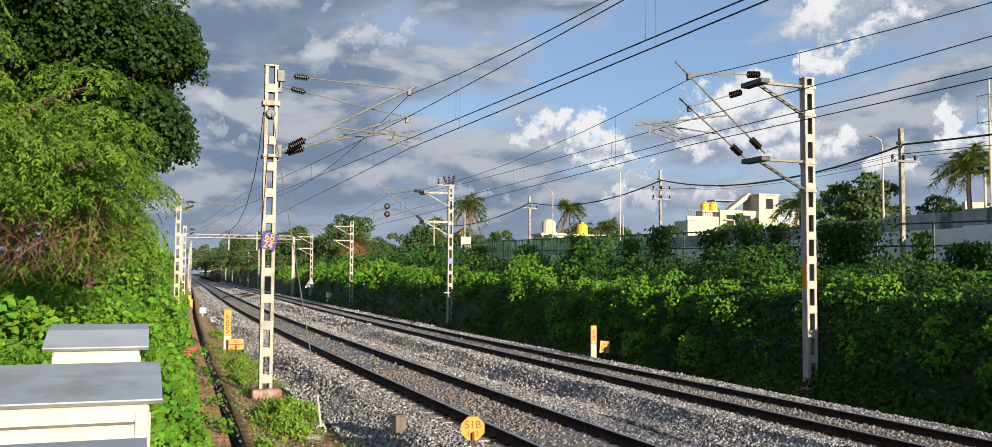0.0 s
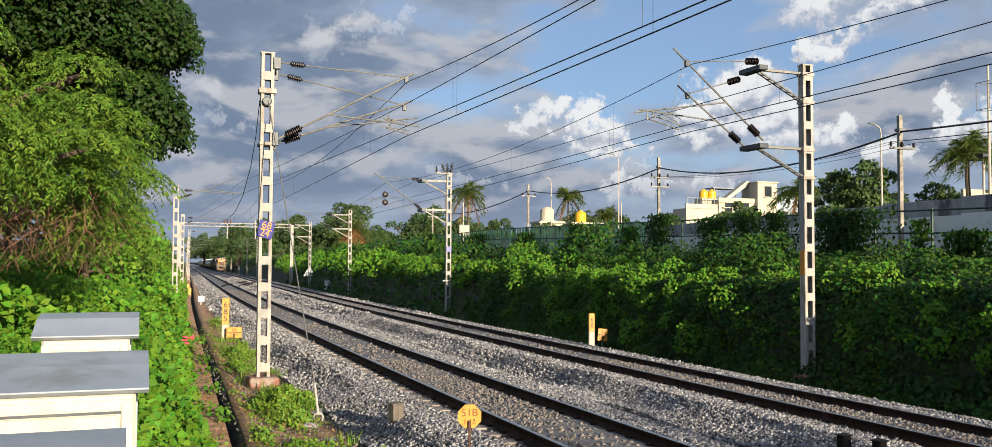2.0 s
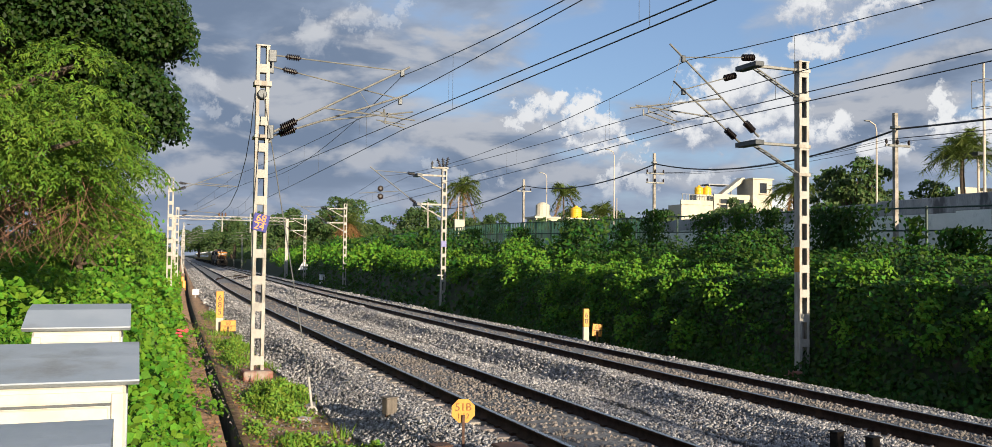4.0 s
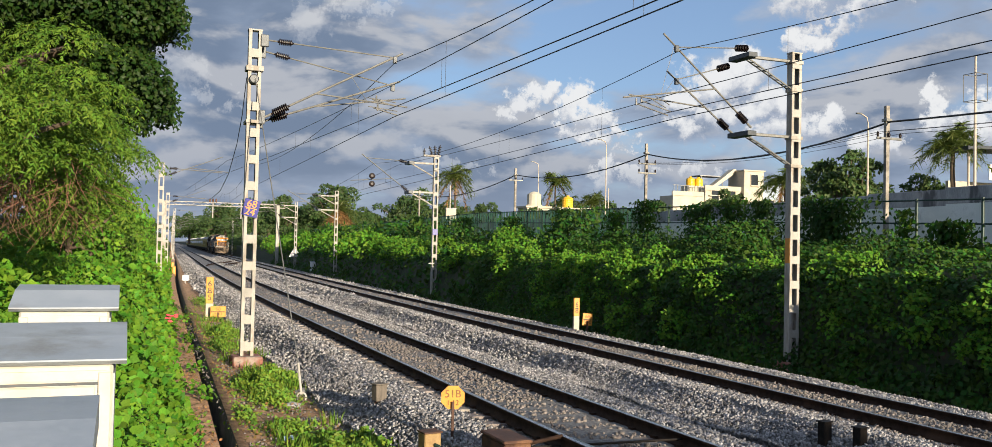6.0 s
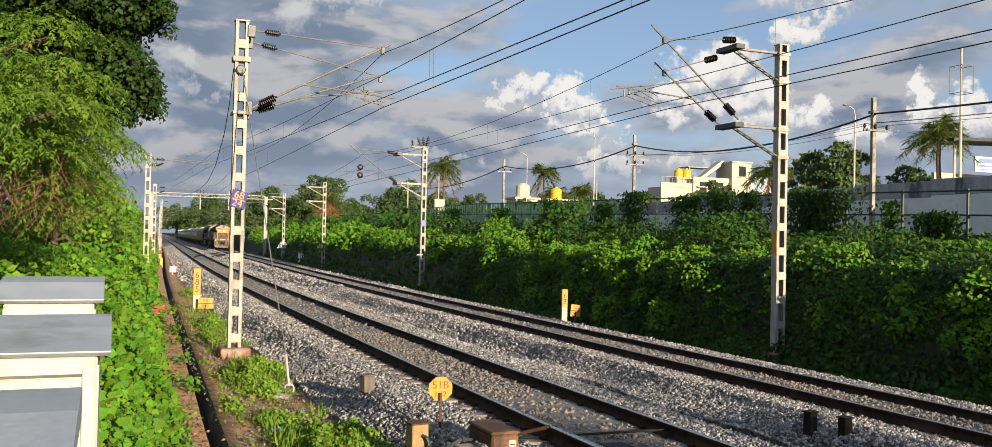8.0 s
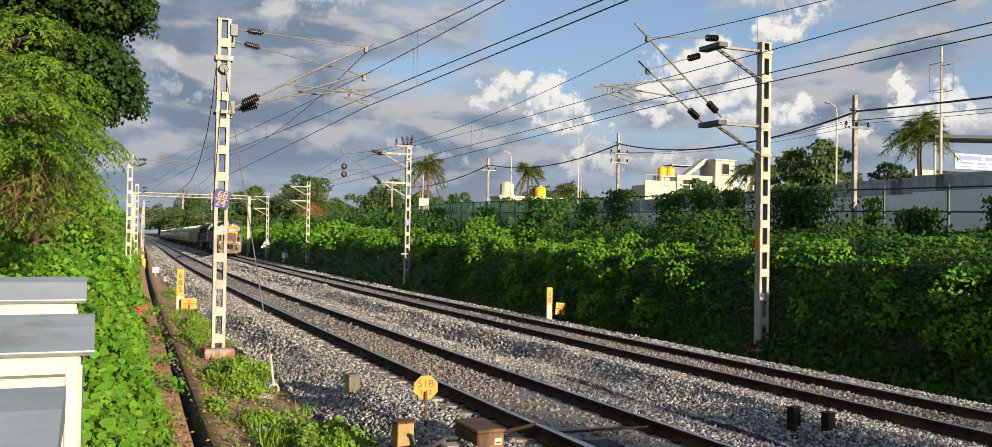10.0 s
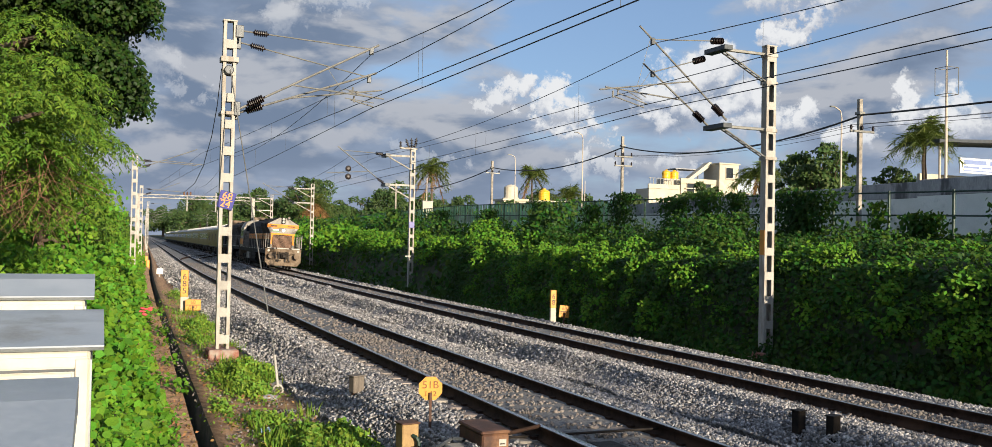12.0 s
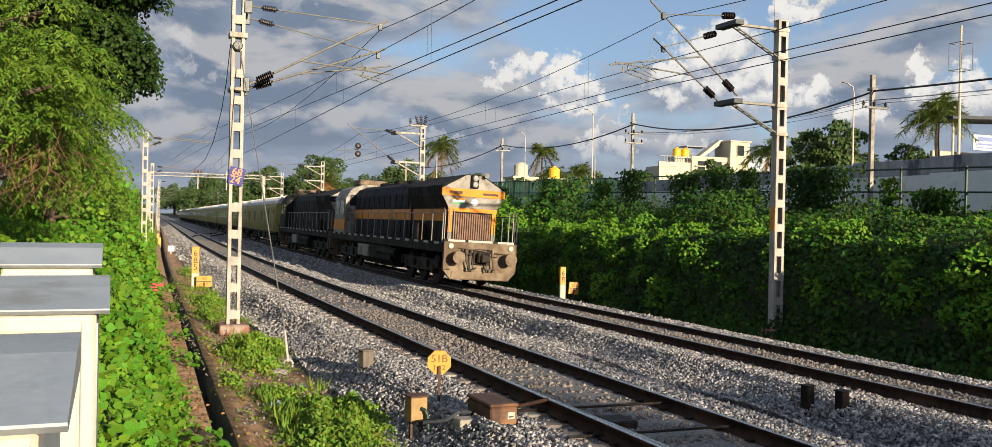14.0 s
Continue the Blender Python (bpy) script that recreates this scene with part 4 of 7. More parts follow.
def portal():
    """Gantry across both tracks."""
    y = 127.0
    t = thing("overhead_gantry", label="pale steel gantry spanning both tracks", category="gantry")
    xl, xr, zt = -1.4, 13.0, 7.1
    for x in (xl, xr):
        bm = NEW()
        box(bm, x - 0.2, x + 0.2, y - 0.2, y + 0.2, -0.6, zt + 0.4)
        part("leg", bm, "galv", t)
    for z in (zt, zt + 0.42):
        for e in (-0.25, 0.25):
            part("chord", box(NEW(), xl - 0.5, xr + 0.9, y + e - 0.05, y + e + 0.05, z - 0.05, z + 0.05), "galv", t)
    bm = NEW()
    n = 18
    for i in range(n):
        x0, x1 = xl + (xr - xl) * i / n, xl + (xr - xl) * (i + 1) / n
        tube(bm, (x0, y - 0.25, zt + (0.42 if i % 2 else 0)), (x1, y - 0.25, zt + (0 if i % 2 else 0.42)), 0.025, 5)
    part("lacing", bm, "galv", t)
    for x in (4.6, 8.2):
        part("drop_arm", box(NEW(), x - 0.07, x + 0.07, y - 0.07, y + 0.07, zt - 1.6, zt + 0.9), "galv", t)
        insulator(t, (x + 0.1, y, zt - 0.8), (x + 0.6, y, zt - 0.7), 5, 0.1)
    bm = NEW()
    for i in range(3):
        lathe(bm, (4.2 + 0.4 * i, y, zt + 0.45), (4.2 + 0.4 * i, y, zt + 0.95), [(0, 0.03), (0.1, 0.1), (0.5, 0.12), (0.9, 0.1), (1, 0.03)], 8)
    part("switch_insulator", bm, "rusty_box", t, "row of rust-red switch insulators")


portal()


def wire(name, pts, r, label, mat="wire"):
    cu = bpy.data.curves.new(name, "CURVE")
    cu.dimensions, cu.bevel_depth, cu.bevel_resolution = "3D", r, 1
    sp = cu.splines.new("POLY")
    sp.points.add(len(pts) - 1)
    sp.points.foreach_set("co", [c for p in pts for c in (*p, 1.0)])
    tmp = bpy.data.objects.new(name, cu)
    scene.collection.objects.link(tmp)
    me = bpy.data.meshes.new_from_object(tmp)
    bpy.data.objects.remove(tmp)
    return finish(new(name, me), mat)


def overhead_line(supports, label, sag=0.62):
    """supports: y, across, contact height, carrier height. Contact wire, sagging carrier, droppers."""
    t = thing("overhead_line", label=label, category="overhead line", group="overhead lines")
    con, car = [], []
    for (y0, o0, c0, k0), (y1, o1, c1, k1) in zip(supports, supports[1:]):
        n = 24
        for i in range(n + (1 if (y1 == supports[-1][0]) else 0)):
            u = i / n
            y = y0 + (y1 - y0) * u
            x = float(cx(y)) + o0 + (o1 - o0) * u
            zc = c0 + (c1 - c0) * u - 0.05 * 4 * u * (1 - u)
            zk = k0 + (k1 - k0) * u - sag * 4 * u * (1 - u)
            con.append((x, y, zc))
            car.append((x, y, max(zk, zc + 0.18)))
        k = max(3, int((y1 - y0) / 7.5))
        for i in range(k):
            u = (i + 0.5) / k
            j = -n + int(u * n) - (1 if y1 == supports[-1][0] else 0)
            a, b = con[j], car[j]
            d = wire("dropper", [a, b], 0.004, "")
            d.parent = t
    for name, pts, r in (("contact_wire", con, 0.010), ("carrier_wire", car, 0.009)):
        w = wire(name, pts, r, "")
        w.parent = t


overhead_line([(-9.5, 0.25, 5.15, 6.85), (22.17, 0.0, 5.50, 6.85), (54, -0.1, 5.5, 6.75), (87, 0.2, 5.5, 6.75), (127, 0.0, 5.5, 6.8), (160, 0.1, 5.5, 6.8), (260, 0, 5.5, 6.7)],
              "dark contact and carrier wires above the nearer track")
overhead_line([(-9.5, 0.15, 5.05, 6.15), (22.59, 0.05, 5.78, 6.35), (54, -1.5, 6.2, 6.9), (87, -3.0, 6.4, 6.9)], "second pair of wires where two spans overlap", 0.12)
overhead_line([(-12.5, 6.0, 5.35, 7.0), (18.79, 6.05, 5.50, 7.1), (50.5, 6.15, 5.3, 6.9), (82, 5.9, 5.3, 6.7), (127, 6.1, 5.3, 6.7), (160, 6.0, 5.3, 6.7), (260, 6.0, 5.3, 6.6)],
              "dark contact and carrier wires above the farther track")
overhead_line([(-12.5, 6.1, 5.55, 6.35), (19.55, 6.1, 5.70, 6.12), (50.5, 7.6, 6.1, 6.9), (82, 9.0, 6.4, 6.9)], "second pair of wires above the farther track", 0.12)


# ---------------------------------------------------------------- lineside things
def cabinet(x0, x1, yb, yc, yf, zb, zc, zf, base, doors, label):
    """Signal cabinet: ridged roof (back, crease, front eave), framed doors facing the camera side."""
    t = thing("signal_cabinet", label=label, category="equipment cabinet", group="signal cabinets")
    o = 0.045
    part("body", box(NEW(), x0 + o, x1 - o, yf + o, yb - 0.02, base, zf - 0.02, 0.012), "white_panel", t)
    r = NEW()
    prism(r, [(yb, zb), (yc, zc), (yf, zf), (yf, zf - 0.006), (yf + 0.03, zf - 0.022), (yb, zf - 0.022)], "x", x0, x1)
    part("roof", r, "grey_panel", t, "grey painted sloping roof")
    part("side_panel", box(NEW(), x1 - o, x1 - o + 0.006, yf + o + 0.03, yb - 0.04, base + 0.05, zf - 0.06), "grey_panel", t)
    y = yf + o
    zt = zf - 0.075
    part("door_frame", box(NEW(), x0 + o + 0.01, x1 - o - 0.01, y - 0.010, y, zt - 0.005, zf - 0.045), "white_panel", t)
    xs = np.linspace(x0 + o + 0.05, x1 - o - 0.05, doors + 1)
    for a, b in zip(xs, xs[1:]):
        d = part("door", box(NEW(), a + 0.008, b - 0.008, y - 0.018, y - 0.002, base + 0.08, zt - 0.025, 0.005), "white_panel", t)
        m = (a + b) / 2
        h = NEW()
        box(h, m - 0.08, m + 0.08, y - 0.05, y - 0.018, zt - 0.19, zt - 0.165, 0.008)
        part("handle", h, "white_panel", d, "white recessed pull handle")
        part("seal", box(NEW(), a, b, y - 0.006, y - 0.001, zt - 0.022, zt - 0.012), "bracket", d)
    for x in (x0 + o + 0.02, x1 - o - 0.03):
        part("corner_post", box(NEW(), x - 0.02, x + 0.025, y - 0.014, y + 0.004, base, zf - 0.05, 0.004), "white_panel", t)
    part("plinth", box(NEW(), x0 + 0.02, x1 - 0.02, yf + 0.02, yb, base - 0.7, base, 0.02), "concrete", t)
    return t


cabinet(-7.05, -5.915, 4.32, 4.02, 3.66, 1.97, 1.94, 1.89, 0.55, 2, "cream steel signal cabinet with grey roof and two doors")
cabinet(-6.475, -5.955, 5.85, 5.62, 5.32, 2.06, 2.04, 1.965, 0.6, 1, "smaller cream steel signal cabinet with grey roof")
cabinet(-6.95, -5.978, 2.40, 2.12, 1.66, 1.955, 1.95, 1.90, 0.5, 2, "cream steel signal cabinet with dusty grey roof")


def sign_text(txt, size, parent, x, y, z, mat="ink", spacing=0.8):
    return lettering(txt, size, mat, parent, pose(x, y, z, 90, 0, 0), spacing=spacing)


def kilometre_post(x, y, z, h, w, txt, amber, label, size):
    t = thing("kilometre_post", pose(x, y, z, 0, 0, -6), label, "marker post", "kilometre posts")
    part("shaft", box(NEW(), -w / 2, w / 2, -0.06, 0.06, -0.3, h - amber, 0.012), "post_grey", t)
    part("painted_head", box(NEW(), -w / 2 - 0.002, w / 2 + 0.002, -0.062, 0.062, h - amber, h, 0.012), "amber", t, "amber-painted numbered head")
    sign_text(txt, size, t, 0, -0.066, h - amber / 2 - 0.02, spacing=0.85)
    part("dividing_bar", box(NEW(), -w * 0.36, w * 0.36, -0.068, -0.062, h - amber * 0.60, h - amber * 0.60 + 0.02), "ink", t)
    return t


def distance_board(x, y, z, zc, w, h, txt, label, tilt=0):
    t = thing("distance_board", pose(x, y, z, 0, tilt, -6), label, "sign", "distance boards")
    part("board", box(NEW(), -w / 2, w / 2, -0.012, 0.012, zc - h / 2, zc + h / 2, 0.006), "amber", t)
    part("stake", box(NEW(), -0.022, 0.022, -0.05, -0.021, -0.3, zc - 0.04), "rusty_box", t, "thin rusty stake")
    part("dividing_bar", box(NEW(), -w * 0.46, w * 0.46, -0.018, -0.012, zc - 0.012, zc + 0.012), "ink", t)
    sign_text(txt, h * 0.46, t, 0, -0.016, zc + 0.01, "amber_ink", spacing=0.95)


kilometre_post(-2.98, 35.9, -0.52, 1.56, 0.26, "6\n8\n5", 0.98, "amber and grey kilometre post reading 68 over 5", 0.30)
distance_board(-2.70, 35.5, -0.52, 0.30, 0.54, 0.40, "68\n500", "amber distance board reading 68 over 500")
kilometre_post(8.56, 28.8, -0.55, 1.22, 0.20, "6\n8", 0.62, "amber-headed kilometre post reading 68 beside the track", 0.24)
distance_board(8.93, 28.75, -0.55, 0.48, 0.36, 0.42, "68\n500", "tilted amber distance board reading 68 over 500", 5)


def turnout_board():
    t = thing("turnout_board", pose(-1.90, 11.55, -0.22, 0, 0, -14), "amber octagonal turnout board reading 51B on rusty post", "sign")
    part("post", box(NEW(), -0.018, 0.018, -0.045, -0.014, -0.35, 0.53, 0.004), "rusty_box", t, "rusty angle-iron post")
    part("disc", prism(NEW(), [(0.165 * math.cos(math.pi / 8 + i * math.pi / 4), 0.58 + 0.165 * math.sin(math.pi / 8 + i * math.pi / 4)) for i in range(8)], "y", -0.008, 0.010), "amber", t)
    sign_text("51B", 0.14, t, 0, -0.012, 0.625, "amber_ink")
    sign_text("1:12", 0.095, t, 0, -0.012, 0.51, "amber_ink")


turnout_board()


def junction_box(x, y, z, w, d, h, mat, rot, label, hose=False, raised=0.12):
    t = thing("junction_box", pose(x, y, z, 0, 0, rot), label, "junction box", "trackside boxes")
    part("casing", box(NEW(), -w / 2, w / 2, -d / 2, d / 2, raised, raised + h, 0.012), mat, t)
    part("lid", box(NEW(), -w / 2 - 0.015, w / 2 + 0.015, -d / 2 - 0.015, d / 2 + 0.015, raised + h, raised + h + 0.02, 0.005), "rusty_box" if mat == "wood_box" else mat, t)
    for e in (-1, 1):
        part("leg", box(NEW(), e * w * 0.3 - 0.015, e * w * 0.3 + 0.015, -0.02, 0.02, -0.2, raised), "rusty_box", t)
    if hose:
        part("cable_hose", polytube(NEW(), [(0.02, -d / 2 - 0.01, raised + h * 0.55), (0.05, -d / 2 - 0.06, raised + h * 0.5), (0.07, -d / 2 - 0.08, raised + 0.1), (0.09, -d / 2 - 0.10, -0.05), (0.15, -d / 2 - 0.12, -0.2)], 0.022, 7), "fence_green", t, "grey-green flexible cable hose")


junction_box(-2.40, 10.95, -0.43, 0.22, 0.2, 0.30, "wood_box", 8, "ochre-painted junction box with bent cable hose", True, 0.18)
junction_box(-2.08, 14.6, -0.22, 0.20, 0.16, 0.26, "old_wood", 16, "small weathered grey junction box on the ballast", False, 0.06)
junction_box(3.65, 10.93, -0.62, 0.16, 0.14, 0.38, "bogie", 10, "small black junction box between the tracks", False, 0.12)
junction_box(3.83, 10.42, -0.62, 0.16, 0.14, 0.36, "bogie", 10, "small black junction box between the tracks", False, 0.14)


def point_machine():
    t = thing("point_machine", pose(-1.67, 10.27, -0.19, 0, 0, 1), "rusty brown point machine beside the rail", "point machine")
    part("housing", box(NEW(), -0.17, 0.17, -0.36, 0.36, 0.04, 0.26, 0.02), "rusty_box", t)
    part("lid", box(NEW(), -0.185, 0.185, -0.375, 0.375, 0.26, 0.30, 0.015), "rusty_box", t)
    part("label_plate", box(NEW(), 0.04, 0.13, -0.366, -0.361, 0.12, 0.20), "rail_white", t, "worn white plate with unreadable marks")
    part("worn_mark", box(NEW(), 0.055, 0.115, -0.370, -0.366, 0.14, 0.155), "ink", t)
    part("drive_rod", tube(NEW(), (0.1, 0.1, 0.12), (0.8, 0.1, 0.22), 0.025), "rail", t)
    part("cable_hose", polytube(NEW(), [(-0.2, 0.1, 0.12), (-0.38, 0.05, 0.16), (-0.55, 0.1, 0.05), (-0.75, 0.3, 0.0)], 0.022, 6), "bracket", t)
    for (x, y, w, h) in ((-0.36, -0.05, 0.22, 0.13), (-0.22, -0.50, 0.22, 0.14), (-0.08, -0.30, 0.2, 0.10)):
        part("bearer_block", box(NEW(), x - w / 2, x + w / 2, y - 0.12, y + 0.12, -0.12, h - 0.03, 0.015), "concrete" if h > 0.12 else "bracket", t)


point_machine()


def small_marker():
    t = thing("warning_triangle", pose(12.9, 112, -0.4), "small white triangular marker on a post", "sign")
    part("board", prism(NEW(), [(-0.7, 1.2), (0.7, 1.2), (0, 2.5)], "y", -0.03, 0.03), "flag_white", t)
    part("stake", box(NEW(), -0.06, 0.06, 0.03, 0.1, -0.2, 1.3), "galv_dark", t)
    b = thing("relay_box", pose(12.6, 96, -0.5), "small white relay box at the foot of the bank", "equipment cabinet")
    part("casing", box(NEW(), -0.75, 0.75, -0.4, 0.4, 0.0, 1.0, 0.03), "flag_white", b)
    part("lid", box(NEW(), -0.8, 0.8, -0.45, 0.45, 1.0, 1.08, 0.02), "grey_panel", b)
    w = thing("marker_block", pose(-2.1, 66, -0.5), "small white marker block on the verge", "marker")
    part("face", box(NEW(), -0.2, 0.2, -0.05, 0.05, 0.2, 0.58, 0.02), "flag_white", w)
    part("stake", box(NEW(), -0.04, 0.04, 0.05, 0.1, -0.2, 0.4), "galv_dark", w)
    for y, x in ((84, -2.0), (100, -1.4)):
        p = thing("marker_post", pose(x, y, -0.5), "amber-painted low marker post on the verge", "marker")
        part("shaft", box(NEW(), -0.13, 0.13, -0.08, 0.08, -0.2, 0.7, 0.03), "amber", p)


small_marker()


def litter():
    rng = np.random.default_rng(3)

    def crumple(name, x, y, w, d, mat, label):
        bm = NEW()
        bmesh.ops.create_grid(bm, x_segments=7, y_segments=5, size=0.5)
        for v in bm.verts:
            v.co = (v.co.x * w, v.co.y * d, 0.04 + rng.uniform(0, 0.05) + 0.03 * math.sin(v.co.x * 9))
        bmesh.ops.solidify(bm, geom=bm.faces[:], thickness=0.004)
        ob = part(name, bm, mat)
        ob.matrix_basis = pose(x, y, ground_z(x, y), 0, 0, rng.uniform(-30, 30))
        tagged(ob, label, "litter")
    crumple("plastic_sheet", -3.60, 12.55, 0.55, 0.28, "plastic_yellow", "crumpled yellow plastic sheet lying on the verge")
    crumple("plastic_scrap", -3.68, 13.5, 0.16, 0.14, "plastic_blue", "pale blue plastic scrap lying in the grass")
    for i, (x, y, s) in enumerate(((-3.15, 16.5, 0.16), (-2.7, 17.9, 0.2), (-3.45, 17.2, 0.08), (-3.3, 13.1, 0.09), (-3.0, 15.2, 0.1), (-2.95, 11.9, 0.12))):
        bm = NEW()
        bmesh.ops.create_icosphere(bm, subdivisions=1, radius=s)
        for v in bm.verts:
            v.co = Vector((v.co.x * 1.3, v.co.y, v.co.z * 0.5)) * rng.uniform(0.8, 1.15)
        ob = part("pale_rock", bm, "stone")
        ob.matrix_basis = pose(x, y, ground_z(x, y) + s * 0.2, 0, 0, 40 * i)
        tagged(ob, "pale loose stone lying on the verge", "rock", "loose stones")


litter()


# ---------------------------------------------------------------- fence, wall, poles, buildings
def fence_top(y):
    return float(np.interp(y, [8, 20, 30, 42, 63, 95, 160], [3.75, 4.05, 4.27, 4.48, 4.87, 4.75, 4.7]))


def fence_x(y):
    return float(cx(y)) + 17.0


def fence():
    t = thing("boundary_fence", label="dark green steel fence of framed panels above the bank", category="fence", kind="structure")
    ys = np.arange(10, 150, 2.45)
    for y in ys:
        x, z = fence_x(y), fence_top(y)
        bm = NEW()
        tube(bm, (x, y, z - 2.1), (x, y, z + 0.05), 0.045, 8)
        part("post", bm, "fence_green", t)
    for y0, y1 in zip(ys, ys[1:]):
        x0, x1, z0, z1 = fence_x(y0), fence_x(y1), fence_top(y0), fence_top(y1)
        bm = NEW()
        for dz in (0.0, -0.72, -1.45):
            tube(bm, (x0, y0, z0 + dz), (x1, y1, z1 + dz), 0.028, 6)
        part("rail", bm, "fence_green", t)
        if y0 > 37:
            bm = NEW()
            n = 10
            for i in range(n):
                a, b = i / n + 0.012, (i + 1) / n - 0.012
                o = 0.02 if i % 2 else -0.01
                v = [bm.verts.new((x0 + (x1 - x0) * u + o, y0 + (y1 - y0) * u, z0 + (z1 - z0) * u + dz)) for u, dz in ((a, -1.5), (b, -1.5), (b, 0), (a, 0))]
                bm.faces.new(v)
            bmesh.ops.solidify(bm, geom=bm.faces[:], thickness=0.02)
            part("sheet_panel", bm, "sheet_green", t, "green ribbed sheet panel")


fence()


def back_wall():
    t = thing("boundary_wall", label="lime-washed compound wall with mould-stained top", category="wall", kind="structure")
    ys = np.arange(-30, 75, 3.55)
    for y0, y1 in zip(ys, ys[1:]):
        zt = float(np.interp((y0 + y1) / 2, [-30, 18, 30, 42, 75], [5.0, 4.72, 4.52, 4.4, 4.35]))
        x = 19.3 + float(cx((y0 + y1) / 2))
        part("wall_panel", box(NEW(), x, x + 0.23, y0 + 0.004, y1 - 0.004, 1.5, zt - 0.55), "wall_white", t)
        part("parapet", box(NEW(), x - 0.012, x + 0.24, y0 + 0.004, y1 - 0.004, zt - 0.55, zt, 0.015), "wall_stain", t, "dark mould-stained upper courses")


back_wall()


def utility_pole(x, y, z0, z1, label, arms=(0.7,), r=0.12):
    r = r * 0.62
    t = thing("utility_pole", pose(x, y, z0), label, "utility pole", "utility poles")
    h = z1 - z0
    part("shaft", prism(NEW(), [(-r, -r * 0.8), (r, -r * 0.8), (r, r * 0.8), (-r, r * 0.8)], "z", -1.0, h), "concrete", t)
    for d in arms:
        a = part("cross_arm", box(NEW(), -0.55, 0.55, -0.14, -0.08, h - d - 0.04, h - d + 0.04, 0.008), "galv_dark", t)
        for e in (-0.5, 0, 0.5):
            bm = lathe(NEW(), (e, -0.11, h - d + 0.04), (e, -0.11, h - d + 0.22), [(0, 0.02), (0.3, 0.045), (0.6, 0.05), (1, 0.02)], 8)
            part("pin_insulator", bm, "insulator", a)
    part("cable_clamp", box(NEW(), -r - 0.05, r + 0.05, -r - 0.05, r + 0.05, h - 0.55, h - 0.45, 0.01), "galv_dark", t)
    return t


utility_pole(18.5, 24.93, 2.5, 7.55, "weathered concrete utility pole with crossarm behind the fence", (1.15,))
utility_pole(20.0, 43.5, 2.6, 8.13, "weathered concrete utility pole with crossarm and brackets", (1.1, 1.6), 0.11)
utility_pole(20.6, 63.0, 2.6, 8.25, "weathered concrete utility pole with crossarm", (0.9,), 0.12)
utility_pole(21.5, 90.0, 2.6, 8.0, "weathered concrete utility pole with crossarm", (0.9,), 0.12)


def street_lamp(x, y, z1, arm, r, label, cage=False):
    t = thing("street_lamp", pose(x, y, 2.5), label, "street lamp", "tubular posts")
    h = z1 - 2.5
    part("pole", tube(NEW(), (0, 0, -0.8), (0, 0, h - 0.5), r * 0.8, 8, r * 0.45), "post_grey", t)
    if arm:
        part("arm", polytube(NEW(), [(0, 0, h - 0.5), (-0.06, 0.0, h - 0.25), (-0.34, 0, h - 0.12)], r * 0.4, 6), "post_grey", t)
        part("lamp_head", box(NEW(), -0.58, -0.32, -0.05, 0.05, h - 0.14, h - 0.09, 0.015), "galv_dark", t)
    if cage:
        for a in (-0.25, 0.25):
            for b in (-0.25, 0.25):
                part("cage_bar", tube(NEW(), (a, b, h - 2.0), (a, b, h - 1.1), 0.012, 5), "galv_dark", t)
        for z in (h - 2.0, h - 1.1):
            for a, b, c, d in ((-0.25, -0.25, 0.25, -0.25), (0.25, -0.25, 0.25, 0.25), (0.25, 0.25, -0.25, 0.25), (-0.25, 0.25, -0.25, -0.25)):
                part("cage_bar", tube(NEW(), (a, b, z), (c, d, z), 0.012, 5), "galv_dark", t)


street_lamp(20.3, 27.7, 7.86, True, 0.06, "slender street lamp with short arm behind the wall")
street_lamp(20.0, 22.62, 9.5, False, 0.075, "tall rusty tubular post with small cage", True)
street_lamp(20.0, 48.0, 8.9, True, 0.06, "slender street lamp above the fence")
street_lamp(21.0, 49.5, 6.6, False, 0.05, "thin tubular post above the fence")
street_lamp(20.2, 58.0, 8.4, True, 0.06, "slender street lamp above the fence")
street_lamp(20.0, 76.0, 8.2, False, 0.09, "tall tubular post above the fence")
meter = thing("meter_box", pose(20.0, 75.8, 4.7), "pale metal meter box fixed to a tubular post", "meter box")
part("casing", box(NEW(), -0.45, 0.45, -0.15, 0.1, 0, 0.95, 0.02), "plaster", meter)
part("lid", box(NEW(), -0.5, 0.5, -0.2, 0.12, 0.95, 1.0, 0.01), "grey_panel", meter)


def hanging_cable(p, q, sag, r, label, twist=False):
    pts = []
    for i in range(25):
        u = i / 24
        pts.append(tuple(Vector(p).lerp(Vector(q), u) - Vector((0, 0, sag * 4 * u * (1 - u)))))
    ob = wire("aerial_cable", pts, r, label, "cable")
    tagged(ob, label, "cable", "aerial cables")


A, B, C0, D0 = (18.5, 24.8, 6.98), (20.0, 43.4, 7.55), (20.6, 62.9, 7.75), (21.5, 90, 7.5)
for p, q, s in (((18.3, -6, 7.2), A, 0.45), (A, B, 0.75), (B, C0, 0.65), (C0, D0, 0.7)):
    hanging_cable(p, q, s, 0.035, "thick black twisted aerial cable between the poles")
for e, dz in ((-0.5, -0.55), (0.0, -0.5), (0.5, -0.55)):
    hanging_cable((18.4 + e, -6, 6.8 + dz), (18.5 + e, 24.8, 6.95 + dz + 0.2), 0.3, 0.008, "thin bare distribution wire between the poles")
    hanging_cable((18.5 + e, 24.8, 7.15 + dz), (20 + e, 43.4, 7.6 + dz), 0.35, 0.008, "thin bare distribution wire between the poles")


